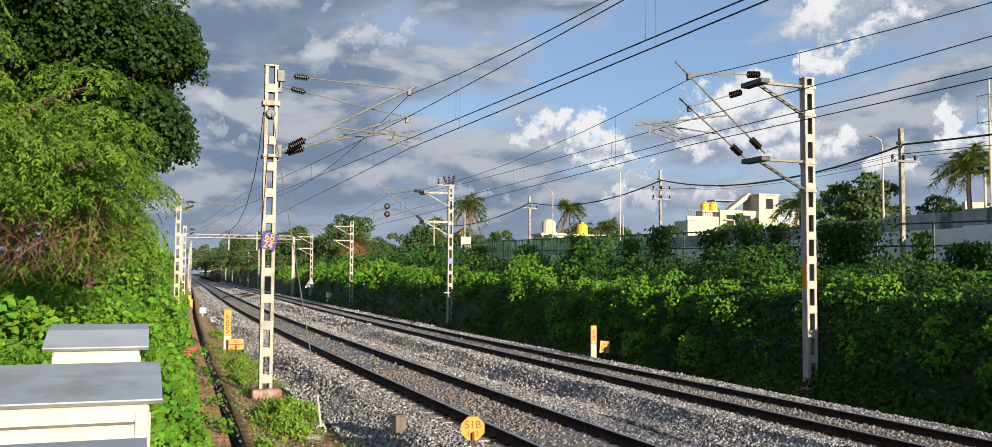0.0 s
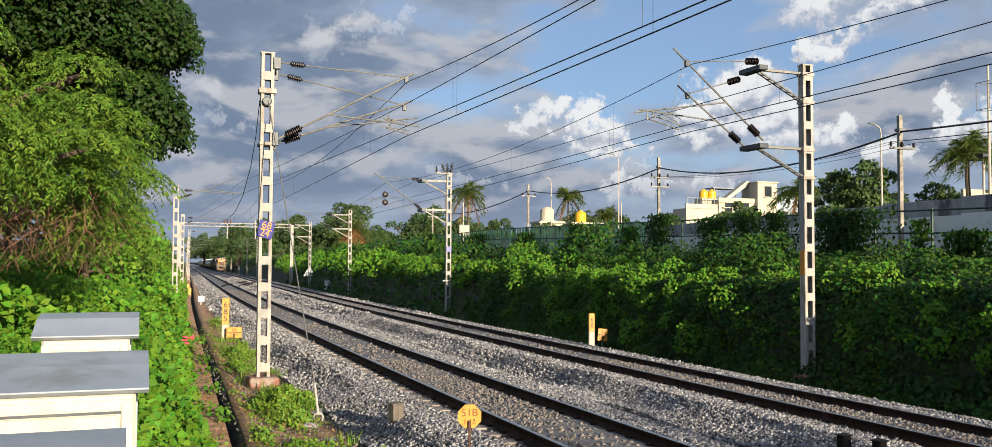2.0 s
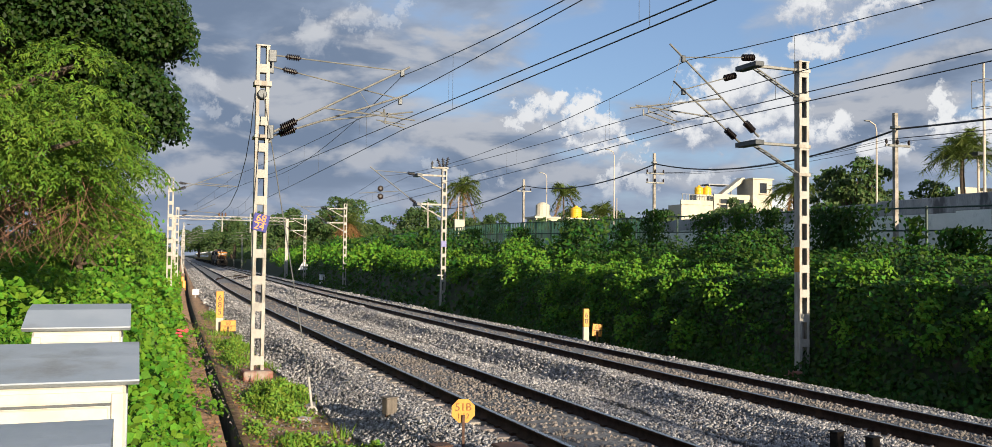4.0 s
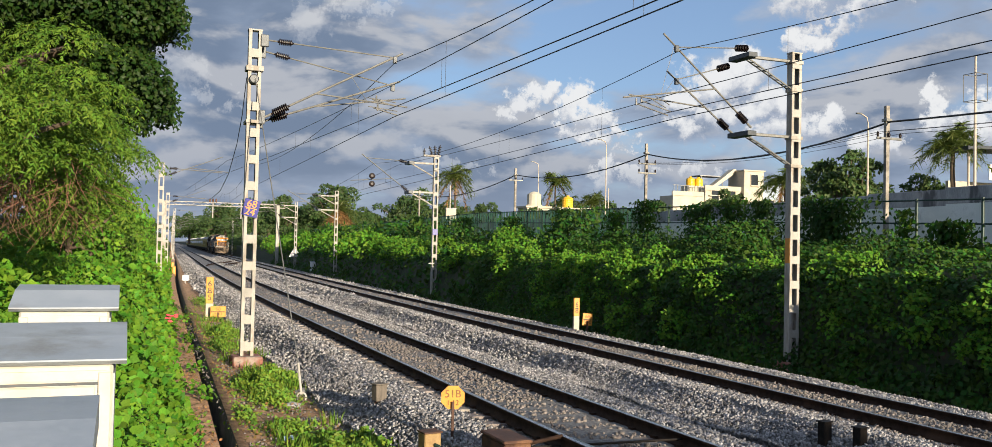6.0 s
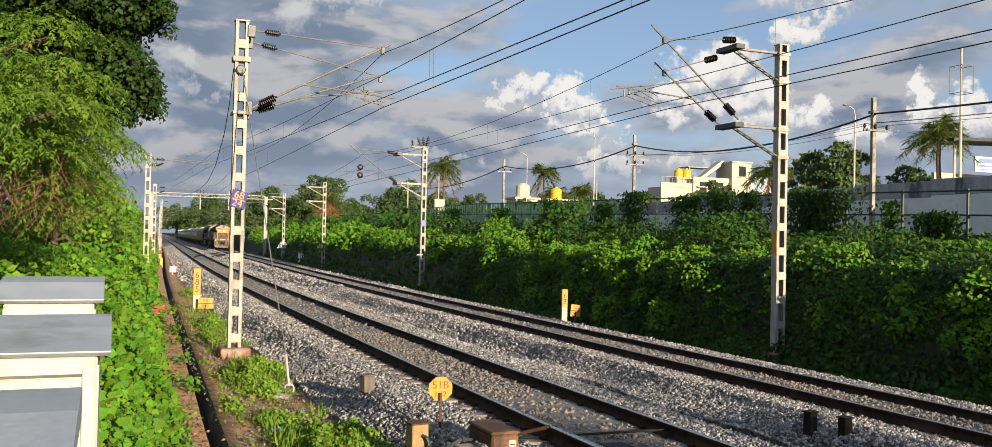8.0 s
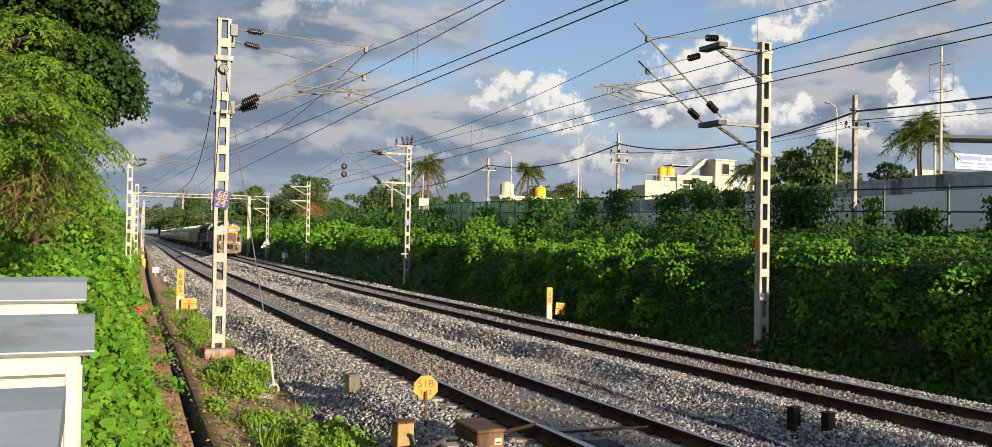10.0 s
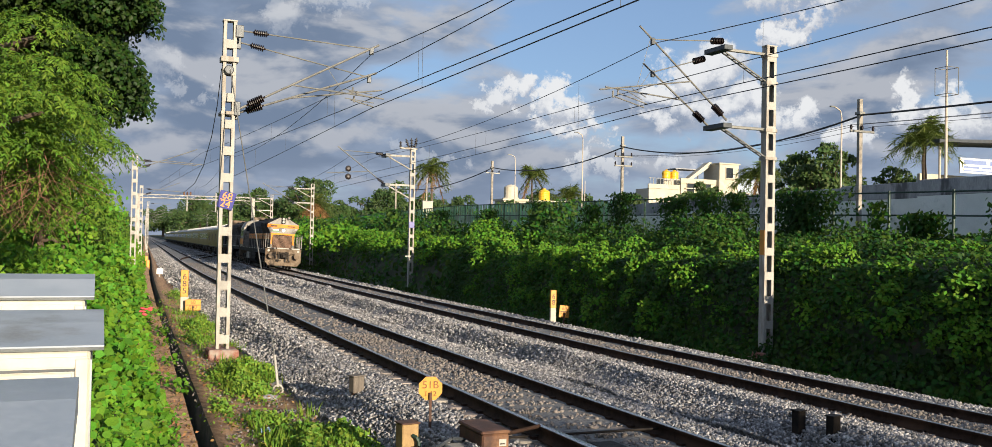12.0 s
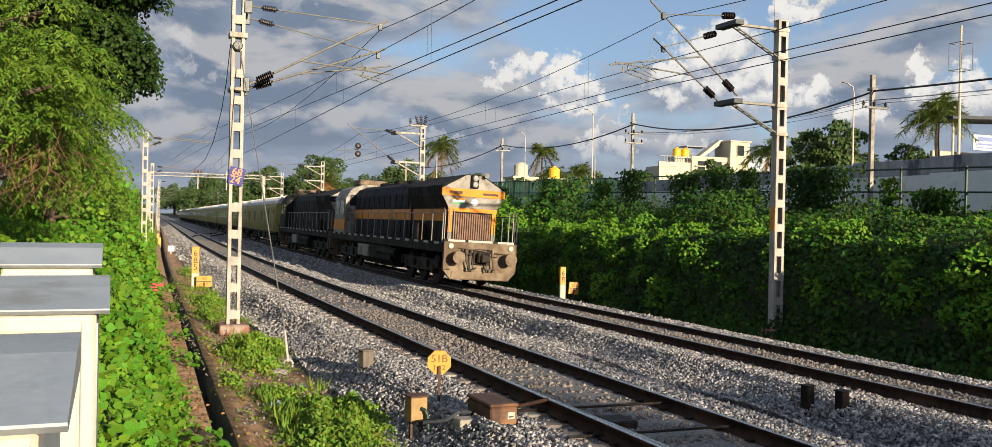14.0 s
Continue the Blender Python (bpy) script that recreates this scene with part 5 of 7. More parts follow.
def window(parent, x, y, z, w, h, axis=0):
    """Recessed dark pane with frame and sill on a wall that faces -y."""
    f = NEW()
    for a, b, c, d in ((-w / 2 - 0.08, -w / 2, -0.08, h + 0.08), (w / 2, w / 2 + 0.08, -0.08, h + 0.08), (-w / 2, w / 2, h, h + 0.08), (-w / 2, w / 2, -0.08, 0)):
        box(f, x + a, x + b, y - 0.06, y + 0.02, z + c, z + d)
    wd = part("window", f, "plaster", parent)
    part("pane", box(NEW(), x - w / 2, x + w / 2, y - 0.02, y + 0.03, z, z + h), "dark_glass", wd)
    part("sill", box(NEW(), x - w / 2 - 0.12, x + w / 2 + 0.12, y - 0.22, y - 0.06, z - 0.12, z - 0.06), "plaster", wd)


def storage_tank(x, y, z, r, h, mat, label):
    t = thing("water_tank", pose(x, y, z), label, "water tank", "roof tanks")
    prof = [(0, r * 0.92)]
    for i in range(5):
        a = 0.04 + 0.15 * i
        prof += [(a, r), (a + 0.09, r), (a + 0.12, r * 0.95)]
    prof += [(0.80, r), (0.9, r * 0.7), (0.97, r * 0.3), (1.0, r * 0.28)]
    part("shell", lathe(NEW(), (0, 0, 0), (0, 0, h), prof, 18), mat, t)
    part("lid", tube(NEW(), (0, 0, h), (0, 0, h + 0.06), r * 0.32, 12), mat, t)


def white_house():
    t = thing("house", label="cream plastered flat-roofed house with parapet and stair tower", category="house", group="houses behind the fence")
    y = 90
    part("wall", box(NEW(), 55.6, 60.5, y, y + 4, 3, 9.5), "plaster", t)
    part("annex", box(NEW(), 51.4, 55.6, y + 0.2, y + 3, 3, 8.75), "plaster", t)
    part("parapet", box(NEW(), 55.5, 60.5, y - 0.12, y + 0.1, 9.5, 10.05), "plaster", t)
    part("annex_parapet", box(NEW(), 51.3, 55.5, y + 0.1, y + 0.3, 8.75, 9.26), "plaster", t)
    for k in range(9):
        part("baluster", box(NEW(), 51.5 + 0.45 * k, 51.55 + 0.45 * k, y + 0.15, y + 0.2, 9.26, 9.9), "galv_dark", t)
    part("handrail", box(NEW(), 51.4, 55.5, y + 0.14, y + 0.21, 9.9, 9.96), "galv_dark", t)
    part("stair_tower", box(NEW(), 60.5, 63.2, y - 0.6, y + 2.5, 3, 11.9), "plaster", t)
    part("coping", box(NEW(), 60.35, 63.35, y - 0.75, y + 2.65, 11.9, 12.05), "plaster", t)
    part("stair_flight", prism(NEW(), [(57.2, 10.05), (57.8, 10.05), (60.5, 11.8), (60.5, 12.2), (60.2, 12.2)], "y", y + 1, y + 2), "plaster", t)
    part("roof_canopy", box(NEW(), 56.2, 59.5, y + 2, y + 4, 11.3, 11.4), "tin_roof", t)
    for x in (56.3, 59.3):
        part("canopy_post", box(NEW(), x, x + 0.1, y + 2, y + 2.1, 9.5, 11.3), "galv_dark", t)
    part("tank_stand", box(NEW(), 54.0, 56.6, y + 1, y + 2.6, 8.75, 10.0), "plaster", t)
    for x, z in ((56.9, 8.3), (59.2, 8.3), (61.9, 10.3), (61.9, 7.0), (58.0, 5.0)):
        window(t, x, y if x < 60 else (y - 0.6 if x > 60 else y + 1), z, 1.0, 1.2)
    part("sunshade", box(NEW(), 56.0, 60.2, y - 0.35, y, 8.85, 8.97), "plaster", t)
    storage_tank(54.75, y + 1.8, 10.0, 0.50, 1.05, "tank_yellow", "bright yellow ribbed plastic water tank on the roof")
    storage_tank(55.85, y + 1.8, 10.0, 0.50, 1.05, "tank_yellow", "bright yellow ribbed plastic water tank on the roof")
    b = thing("house", label="low pale blue-grey building with plain parapet", category="house", group="houses behind the fence")
    part("wall", box(NEW(), 63.6, 69.5, 91, 96, 3, 9.8), "plaster_blue", b)
    part("parapet", box(NEW(), 63.5, 69.6, 90.9, 91.1, 9.8, 10.45), "plaster_blue", b)
    window(b, 65.3, 91, 7.6, 1.4, 1.1)
    window(b, 67.8, 91, 7.6, 1.4, 1.1)
    w = thing("water_tower", label="white concrete water tower with round tank", category="water tower")
    part("tower", box(NEW(), 33.4, 36.0, 90, 92.5, 3, 6.9), "plaster", w)
    part("tank", lathe(NEW(), (34.7, 91.2, 6.9), (34.7, 91.2, 8.5), [(0, 0.9), (0.1, 0.9), (0.12, 0.75), (0.8, 0.75), (0.95, 0.4), (1, 0.1)], 14), "plaster", w)
    part("ledge", box(NEW(), 33.2, 36.2, 89.8, 92.7, 6.7, 6.9), "plaster", w)
    o = thing("house", label="small cream house carrying an orange roof tank", category="house", group="houses behind the fence")
    part("wall", box(NEW(), 37.2, 40.6, 90, 93, 3, 6.7), "plaster", o)
    part("coping", box(NEW(), 37.0, 40.8, 89.8, 93.2, 6.7, 6.85), "plaster", o)
    storage_tank(38.6, 91, 6.85, 0.6, 1.3, "tank_yellow", "orange-yellow plastic water tank on a small roof")


white_house()


def shed():
    t = thing("shed", label="open shed with flat tin roof and faded white sign wall", category="shed")
    part("roof", prism(NEW(), [(38.4, 8.55), (38.4, 8.7), (56, 9.6), (56, 9.25)], "y", 39, 41.6), "bracket", t)
    part("fascia", box(NEW(), 38.3, 38.4, 39, 41.6, 8.5, 8.72), "bracket", t)
    for x in (39.0, 44.5, 50):
        part("post", tube(NEW(), (x, 39.6, 3), (x, 39.6, 8.75), 0.07, 8), "post_grey", t)
    part("wall", box(NEW(), 39.2, 56, 41.2, 41.4, 3, 6.9), "plaster", t)
    s = part("sign_panel", box(NEW(), 41.0, 50, 39.9, 39.96, 6.95, 7.85), "flag_white", t, "white sign panel with faded unreadable blue lines")
    for x0, x1, z0, z1 in ((41.3, 43.2, 7.48, 7.74), (43.5, 44.9, 7.48, 7.74), (41.3, 42.6, 7.24, 7.36), (42.8, 43.6, 7.24, 7.36), (43.8, 45.0, 7.24, 7.36), (41.3, 43.8, 7.06, 7.13)):
        part("text_bar", box(NEW(), x0, x1, 39.89, 39.9, z0, z1), "sign_blue", s)
    h = thing("shed", label="white lean-to hut hidden among roadside bushes", category="shed")
    part("wall", box(NEW(), -13.5, -7.7, 41, 44, 1.2, 3.1), "plaster", h)
    part("roof", prism(NEW(), [(-13.8, 3.1), (-7.4, 3.0), (-7.4, 3.1), (-13.8, 3.3)], "y", 40.6, 44.4), "tin_roof", h)
    part("doorway", box(NEW(), -11.6, -10.8, 40.97, 41.0, 1.4, 2.9), "dark_glass", h)


shed()


# ---------------------------------------------------------------- plants
SUNWARD = np.array(to_sun[:])


def unit(v):
    return v / np.maximum(np.linalg.norm(v, axis=1), 1e-9)[:, None]


LEAF4 = (np.array([(0, 0, 0), (-0.34, 0.45, 0.10), (0, 1, -0.05), (0.34, 0.45, 0.10)]), np.array([(0, 2, 1), (0, 3, 2)]))
LEAF7 = (np.array([(0, 0, 0), (-0.40, 0.18, 0.07), (-0.42, 0.55, 0.05), (0, 1.0, -0.10), (0.42, 0.55, 0.05), (0.40, 0.18, 0.07), (0, 0.5, -0.02)]),
         np.array([(6, 0, 5), (6, 5, 4), (6, 4, 3), (6, 3, 2), (6, 2, 1), (6, 1, 0)]))
NARROW = (np.array([(0, 0, 0), (-0.17, 0.4, 0.05), (0, 1, -0.12), (0.17, 0.4, 0.05)]), np.array([(0, 2, 1), (0, 3, 2)]))
BLADE = (np.array([(-0.05, 0, 0), (0.05, 0, 0), (0.035, 0.55, 0.10), (-0.035, 0.55, 0.10), (0, 1.0, 0.34)]), np.array([(0, 1, 2), (0, 2, 3), (3, 2, 4)]))


def leaves(name, pos, normal, size, mat, parent=None, shape=LEAF4, rng=None, hang=0.3, along=None):
    """Many single leaves: each lies across its normal and points along a random or given way, drooping."""
    n = len(pos)
    normal = unit(unit(normal) + rng.normal(0, 0.45, (n, 3)))
    way = rng.normal(size=(n, 3)) if along is None else along + rng.normal(0, 0.35, (n, 3))
    way[:, 2] -= hang
    way = unit(way - normal * (way * normal).sum(1)[:, None])
    across = np.cross(way, normal)
    tv, tf = shape
    s = (size * rng.uniform(0.6, 1.3, n))[:, None, None]
    v = pos[:, None] + s * (tv[None, :, :1] * across[:, None] + tv[None, :, 1:2] * way[:, None] + tv[None, :, 2:] * normal[:, None])
    f = tf[None] + (np.arange(n) * len(tv))[:, None, None]
    return raw(name, v.reshape(-1, 3), f.reshape(-1, 3), mat, parent)


def ball(rng, n, lower=-0.5):
    d = unit(rng.normal(size=(n, 3)))
    d[:, 2] = np.where(d[:, 2] < lower, -d[:, 2], d[:, 2])
    return d


def crown_points(rng, blobs, per_blob, flat=0.75, inner=0.35):
    """Leaves on the shells of many overlapping clumps. blobs: centre and radius rows."""
    P, N = [], []
    for (x, y, z, r) in blobs:
        k = int(per_blob * r * r)
        d = ball(rng, k, -0.6)
        rad = r * (1 - inner * rng.random(k) ** 2)
        rad = rad * (1 + 0.18 * np.sin(d[:, 0] * 5 + x) * np.cos(d[:, 1] * 6 + y))
        P.append(np.array([x, y, z]) + d * rad[:, None] * np.array([1, 1, flat]))
        N.append(0.9 * d + np.array([0, 0, 0.15]) + 0.95 * SUNWARD)
    return np.concatenate(P), np.concatenate(N)


def branches(bm, rng, base, tips, r0):
    """Trunk that forks into limbs ending at tips."""
    base = Vector(base)
    for tip in tips:
        tip = Vector(tip)
        mid = base.lerp(tip, 0.5) + Vector((rng.uniform(-0.4, 0.4), rng.uniform(-0.4, 0.4), rng.uniform(0, 0.5)))
        polytube(bm, [base, base.lerp(mid, 0.5) + Vector((0, 0, 0.15)), mid, mid.lerp(tip, 0.55) + Vector((rng.uniform(-.2, .2), 0, 0.1)), tip], r0, 7, r0 * 0.25)


def tree(name, base, fork, blobs, per_blob, size, leaf, label, seed, r0=0.25, shape=LEAF4, flat=0.75, hang=0.5):
    rng = np.random.default_rng(seed)
    t = thing(name, label=label, category="tree", group="trees")
    bm = NEW()
    polytube(bm, [Vector(base) - Vector((0, 0, 0.5)), Vector(base).lerp(Vector(fork), 0.5) + Vector((0.15, 0.1, 0)), fork], r0 * 1.25, 9, r0 * 0.85)
    branches(bm, rng, fork, [b[:3] for b in blobs[::max(1, len(blobs) // 14)]], r0 * 0.5)
    part("trunk", bm, "bark", t)
    P, N = crown_points(rng, blobs, per_blob, flat)
    leaves("crown", P, N, size, leaf, t, shape, rng, hang)
    return t


def scatter_blobs(rng, n, centre, radii, r0, r1, shell=0.6):
    d = unit(rng.normal(size=(n, 3)))
    rad = shell + (1 - shell) * rng.random(n)
    c = np.array(centre) + d * rad[:, None] * np.array(radii)
    return [(*p, r) for p, r in zip(c.tolist(), rng.uniform(r0, r1, n).tolist())]


def feathery_tree(base, fork, blobs, label, seed):
    """Tree with compound leaves: drooping sprays of paired leaflets on the outside of loose clumps."""
    rng = np.random.default_rng(seed)
    t = thing("light_tree", label=label, category="tree", group="trees")
    bm = NEW()
    polytube(bm, [Vector(base) - Vector((0, 0, 0.5)), Vector(base).lerp(Vector(fork), 0.5) + Vector((0.15, 0.1, 0)), fork], 0.25, 9, 0.17)
    branches(bm, rng, fork, [b[:3] for b in blobs[::9]], 0.09)
    part("trunk", bm, "bark", t)
    P, D = [], []
    for (x, y, z, r) in blobs:
        k = int(32 * (r / 0.5) ** 2)
        d = ball(rng, k, -0.35)
        P.append(np.array([x, y, z]) + d * (r * rng.uniform(0.55, 1.0, k))[:, None] * np.array([1.1, 1.1, 0.62]))
        D.append(d * np.array([1, 1, 0.35]) + rng.normal(0, 0.28, (k, 3)))
    P, D = np.concatenate(P), unit(np.concatenate(D))
    n, pairs = len(P), 11
    L = rng.uniform(0.26, 0.46, n)
    side_way = unit(np.cross(D, np.array([0, 0, 1.0])))
    pos, nor, way = [], [], []
    for j in range(pairs):
        u = (j + 0.6) / pairs
        q = P + D * (L * u)[:, None] - np.array([0, 0, 1.0]) * (L * 0.75 * u * u)[:, None]
        fall = D - np.array([0, 0, 1.0]) * 1.5 * u
        top = unit(np.cross(side_way, fall))
        for s in (-1, 1):
            pos.append(q)
            nor.append(top * np.sign(top[:, 2:] + 1e-6) + 0.35 * SUNWARD)
            way.append(side_way * s * 0.9 + fall * 0.55 - np.array([0, 0, 0.35]))
    leaves("crown", np.concatenate(pos), np.concatenate(nor), 0.075, "leaf_light", t, NARROW, rng, 0.15, np.concatenate(way))
    return t


def left_trees():
    rng = np.random.default_rng(11)
    # dark, dense tree overhanging the verge
    blobs = scatter_blobs(rng, 80, (-8.9, 21.5, 8.0), (3.3, 4.0, 3.6), 0.8, 1.3, 0.55)
    blobs += scatter_blobs(rng, 16, (-6.0, 20.5, 6.4), (0.7, 1.5, 1.7), 0.5, 0.8)
    blobs += scatter_blobs(rng, 14, (-6.1, 21.0, 5.2), (0.7, 1.5, 0.7), 0.45, 0.75)
    blobs += scatter_blobs(rng, 16, (-5.9, 20.5, 7.2), (0.75, 1.2, 0.7), 0.4, 0.6)
    blobs += scatter_blobs(rng, 7, (-5.25, 20.5, 6.75), (0.25, 0.7, 0.35), 0.25, 0.38)
    blobs += scatter_blobs(rng, 9, (-5.75, 20.5, 5.6), (0.4, 0.8, 0.45), 0.28, 0.42)
    blobs += scatter_blobs(rng, 6, (-6.3, 20.5, 4.6), (0.4, 0.8, 0.3), 0.25, 0.38)
    tree("dark_tree", (-9.8, 22.5, 1.4), (-9.4, 22.0, 4.6), blobs, 1500, 0.105, "leaf_dark", "tall dark-leaved tree overhanging the railway verge", 12, 0.42, hang=0.6)
    # light feathery tree in front
    blobs = scatter_blobs(rng, 50, (-8.5, 14.0, 4.45), (2.35, 3.4, 1.85), 0.34, 0.62, 0.2)
    blobs += scatter_blobs(rng, 24, (-6.9, 13.5, 3.8), (0.85, 1.6, 0.85), 0.28, 0.5)
    blobs += scatter_blobs(rng, 12, (-6.5, 15.0, 2.9), (0.4, 1.4, 0.5), 0.22, 0.4)
    blobs += scatter_blobs(rng, 20, (-6.55, 14.3, 3.95), (0.5, 1.0, 0.7), 0.2, 0.38)
    blobs += scatter_blobs(rng, 14, (-6.3, 17.0, 3.7), (0.4, 1.4, 0.7), 0.25, 0.42)
    blobs += scatter_blobs(rng, 14, (-7.2, 20, 3.4), (0.9, 3.5, 1.0), 0.4, 0.7)
    feathery_tree((-9.6, 14.5, 1.2), (-9.2, 14.3, 2.6), blobs, "bright green feathery tree in front of the dark one", 13)
    # farther row along the verge
    for i, (x, y, z, rx, rz) in enumerate(((-7.2, 30, 3.0, 1.5, 1.6), (-7.0, 38, 2.9, 1.6, 1.7), (-6.8, 48, 2.8, 1.6, 1.6), (-5.9, 62, 2.6, 1.6, 1.7), (-5.2, 78, 2.6, 1.7, 1.6), (-10, 30, 5.5, 2.6, 2.8), (-10.5, 40, 5.0, 3, 2.6))):
        blobs = scatter_blobs(rng, 22, (x, y, z), (rx, 2.4, rz), 0.5, 0.9, 0.5)
        tree("verge_tree", (x - 0.4, y, 0.9), (x - 0.3, y, z - rz * 0.6), blobs, 260, 0.17, "leaf_light" if i % 3 else "leaf_vine", "leafy green tree on the railway verge", 20 + i, 0.12, hang=0.6)
    # dry hanging twigs under the light tree
    t = thing("dry_twigs", label="tangle of dry reddish-brown twigs hanging below the tree", category="twigs", kind="stuff")
    bm = NEW()
    for i in range(260):
        p = Vector((rng.uniform(-8.6, -6.5), rng.uniform(12.8, 15.0), rng.uniform(2.75, 3.45)))
        d = Vector((rng.normal(0.1, 0.35), rng.normal(0, 0.35), -rng.uniform(0.3, 0.8)))
        polytube(bm, [p, p + d * 0.5 + Vector((rng.normal(0, .12), 0, 0)), p + d + Vector((rng.normal(0, .2), rng.normal(0, .1), 0))], 0.0055, 3, 0.002)
    part("twig_mass", bm, "twig", t)


left_trees()


def verge_creepers():
    rng = np.random.default_rng(31)

    def patch(name, n, y0, y1, a0, a1, size, mat, label, shape, height, power=1.0, clump=1.5):
        y = y0 + (y1 - y0) * rng.random(n) ** power
        a = a0 + (a1 - a0) * rng.random(n)
        x = cx(y) + side(y) + a
        prof = np.array(LEFT)
        z = np.interp(a, prof[:, 0], prof[:, 1])
        bump = 0.5 + 0.5 * np.sin(x * clump * 1.3 + 1.7 * np.sin(y * clump * 0.6)) * np.cos(y * clump * 0.9 + x)
        edge = np.clip((-5.5 - a) / 0.6, 0.12, 1)
        z = z + height * (0.25 + 0.75 * bump) * rng.random(n) ** 0.5 * edge
        P = np.stack([x, y, z], 1)
        N = np.stack([rng.normal(0.10, 0.65, n), rng.normal(-0.75, 0.55, n), np.full(n, 0.8)], 1)
        tagged(leaves(name, P, N, size, mat, None, shape, rng, 0.25), label, "creepers", kind="stuff")

    patch("verge_creepers", 3000, -6, 3.4, -9.5, -5.45, 0.12, "leaf_vine", "bright green broad-leaved creepers covering the verge", LEAF4, 0.42)
    patch("small_verge_weeds", 15000, 3.2, 15, -8.2, -5.3, 0.055, "leaf_vine", "small-leaved green weeds between the creepers", LEAF4, 0.36, 1.0, 2.3)
    patch("verge_creepers", 8500, 3.2, 17, -9.5, -5.45, 0.118, "leaf_vine", "bright green broad-leaved creepers covering the verge", LEAF7, 0.42, 1.1)
    patch("verge_creepers", 14000, 14, 34, -11, -5.5, 0.15, "leaf_vine", "bright green broad-leaved creepers covering the verge", LEAF4, 0.9, 1.1, 1.1)
    patch("verge_creepers", 12000, 32, 120, -12, -5.5, 0.28, "leaf_vine", "bright green creepers covering the verge", LEAF4, 1.4, 1.2, 0.7)
    # grass and weeds between drain and ballast
    n = 5200
    y = 9.5 + 30 * rng.random(n) ** 1.6
    x = rng.uniform(-4.0, -2.8, n) + 0.010 * y
    m = np.sin(x * 4.1 + y * 1.3) + np.cos(y * 2.2 - x * 1.5) + 0.9 * (np.abs(y - 12.5) < 1.6) + 0.9 * (np.abs(y - 19) < 1.3) + 0.6 * (np.abs(y - 33) < 3) > 0.75
    m &= ~((y > 14.8) & (y < 16.8) & (x > -3.6))
    x, y = x[m], y[m]
    P = np.stack([x, y, np.full(len(x), -0.52)], 1)
    N = np.stack([rng.normal(0, 0.8, len(x)), rng.normal(-0.6, 0.8, len(x)), np.full(len(x), 0.25)], 1)
    up = np.tile(np.array([[0, 0, 1.0]]), (len(x), 1))
    tagged(leaves("verge_grass", P, N, 0.22, "grass", None, BLADE, rng, -1.2, up), "tufts of bright grass between drain and ballast", "grass", kind="stuff")
    P, N = [], []
    for (mx, my, sx, sy, count, hh) in ((-3.05, 19.4, 0.42, 0.9, 2600, 0.42), (-3.35, 17.3, 0.28, 0.8, 1200, 0.25), (-3.2, 13.0, 0.40, 0.7, 1500, 0.26), (-3.35, 11.3, 0.42, 0.8, 3000, 0.36),
                                        (-2.75, 12.3, 0.25, 0.6, 900, 0.22), (-3.45, 26, 0.25, 1.0, 1000, 0.3), (-2.95, 30.5, 0.3, 1.3, 1400, 0.34), (-2.6, 44, 0.3, 3.0, 1000, 0.5), (-4.05, 15.5, 0.15, 1.0, 500, 0.15),
                                        (-3.40, 18.6, 0.40, 1.0, 2600, 0.45), (-3.55, 14.3, 0.25, 0.5, 700, 0.25), (-2.75, 12.7, 0.38, 0.7, 2200, 0.30),
                                        (-3.2, 29.2, 0.3, 1.6, 1500, 0.36), (-3.3, 12.3, 0.3, 0.6, 1300, 0.28)):
        x, y = rng.normal(mx, sx * 0.7, count), rng.normal(my, sy * 0.7, count)
        d = np.exp(-(((x - mx) / sx) ** 2 + ((y - my) / sy) ** 2) * 0.7)
        lump = 0.65 + 0.35 * np.sin(x * 9 + y * 3) * np.cos(y * 6 - x * 4)
        P.append(np.stack([x, y, -0.52 + hh * d * lump * rng.random(count) ** 0.4], 1))
        N.append(np.stack([rng.normal(0.1, 0.5, count), rng.normal(-0.65, 0.5, count), np.full(count, 0.75)], 1))
    tagged(leaves("verge_weeds", np.concatenate(P), np.concatenate(N), 0.07, "grass", None, LEAF4, rng, 0.1), "low leafy green weeds on the verge", "weeds", kind="stuff")
    # thin scatter of weeds and fallen brown leaves on both lips of the drain
    k = 3600
    y = 8 + 34 * rng.random(k) ** 1.4
    a = np.where(rng.random(k) < 0.45, rng.uniform(-5.75, -5.13, k), rng.uniform(-4.9, -3.2, k))
    x = cx(y) + np.where(a < -4.55, side(y), 0.35) + a
    z = np.where(a < -5.1, -0.42, -0.47)
    P = np.stack([x, y, z + 0.07 * rng.random(k) ** 2], 1)
    N = np.stack([rng.normal(0, 0.4, k), rng.normal(-0.2, 0.4, k), np.full(k, 1.0)], 1)
    green = np.sin(x * 5 + y * 1.7) + np.sin(y * 3.1) + rng.normal(0, 0.5, k) > 0.1
    tagged(leaves("drain_weeds", P[green], N[green], 0.075, "grass", None, LEAF4, rng, 0.0), "scattered small weeds along the drain", "weeds", kind="stuff")
    tagged(leaves("fallen_leaves", P[~green], N[~green], 0.06, "palm_dry", None, LEAF4, rng, 0.0), "fallen dry brown leaves along the drain", "leaf litter", kind="stuff")
    k = 700
    y = 9 + 26 * rng.random(k)
    x = cx(y) + side(y) + rng.uniform(-5.35, -5.0, k)
    P = np.stack([x, y, np.full(k, -0.36) + 0.12 * rng.random(k)], 1)
    m = np.sin(y * 1.9) + np.sin(y * 0.73 + 1) > 0.5
    N = np.stack([np.full(k, 0.5), rng.normal(-0.3, 0.3, k), np.full(k, 0.9)], 1)
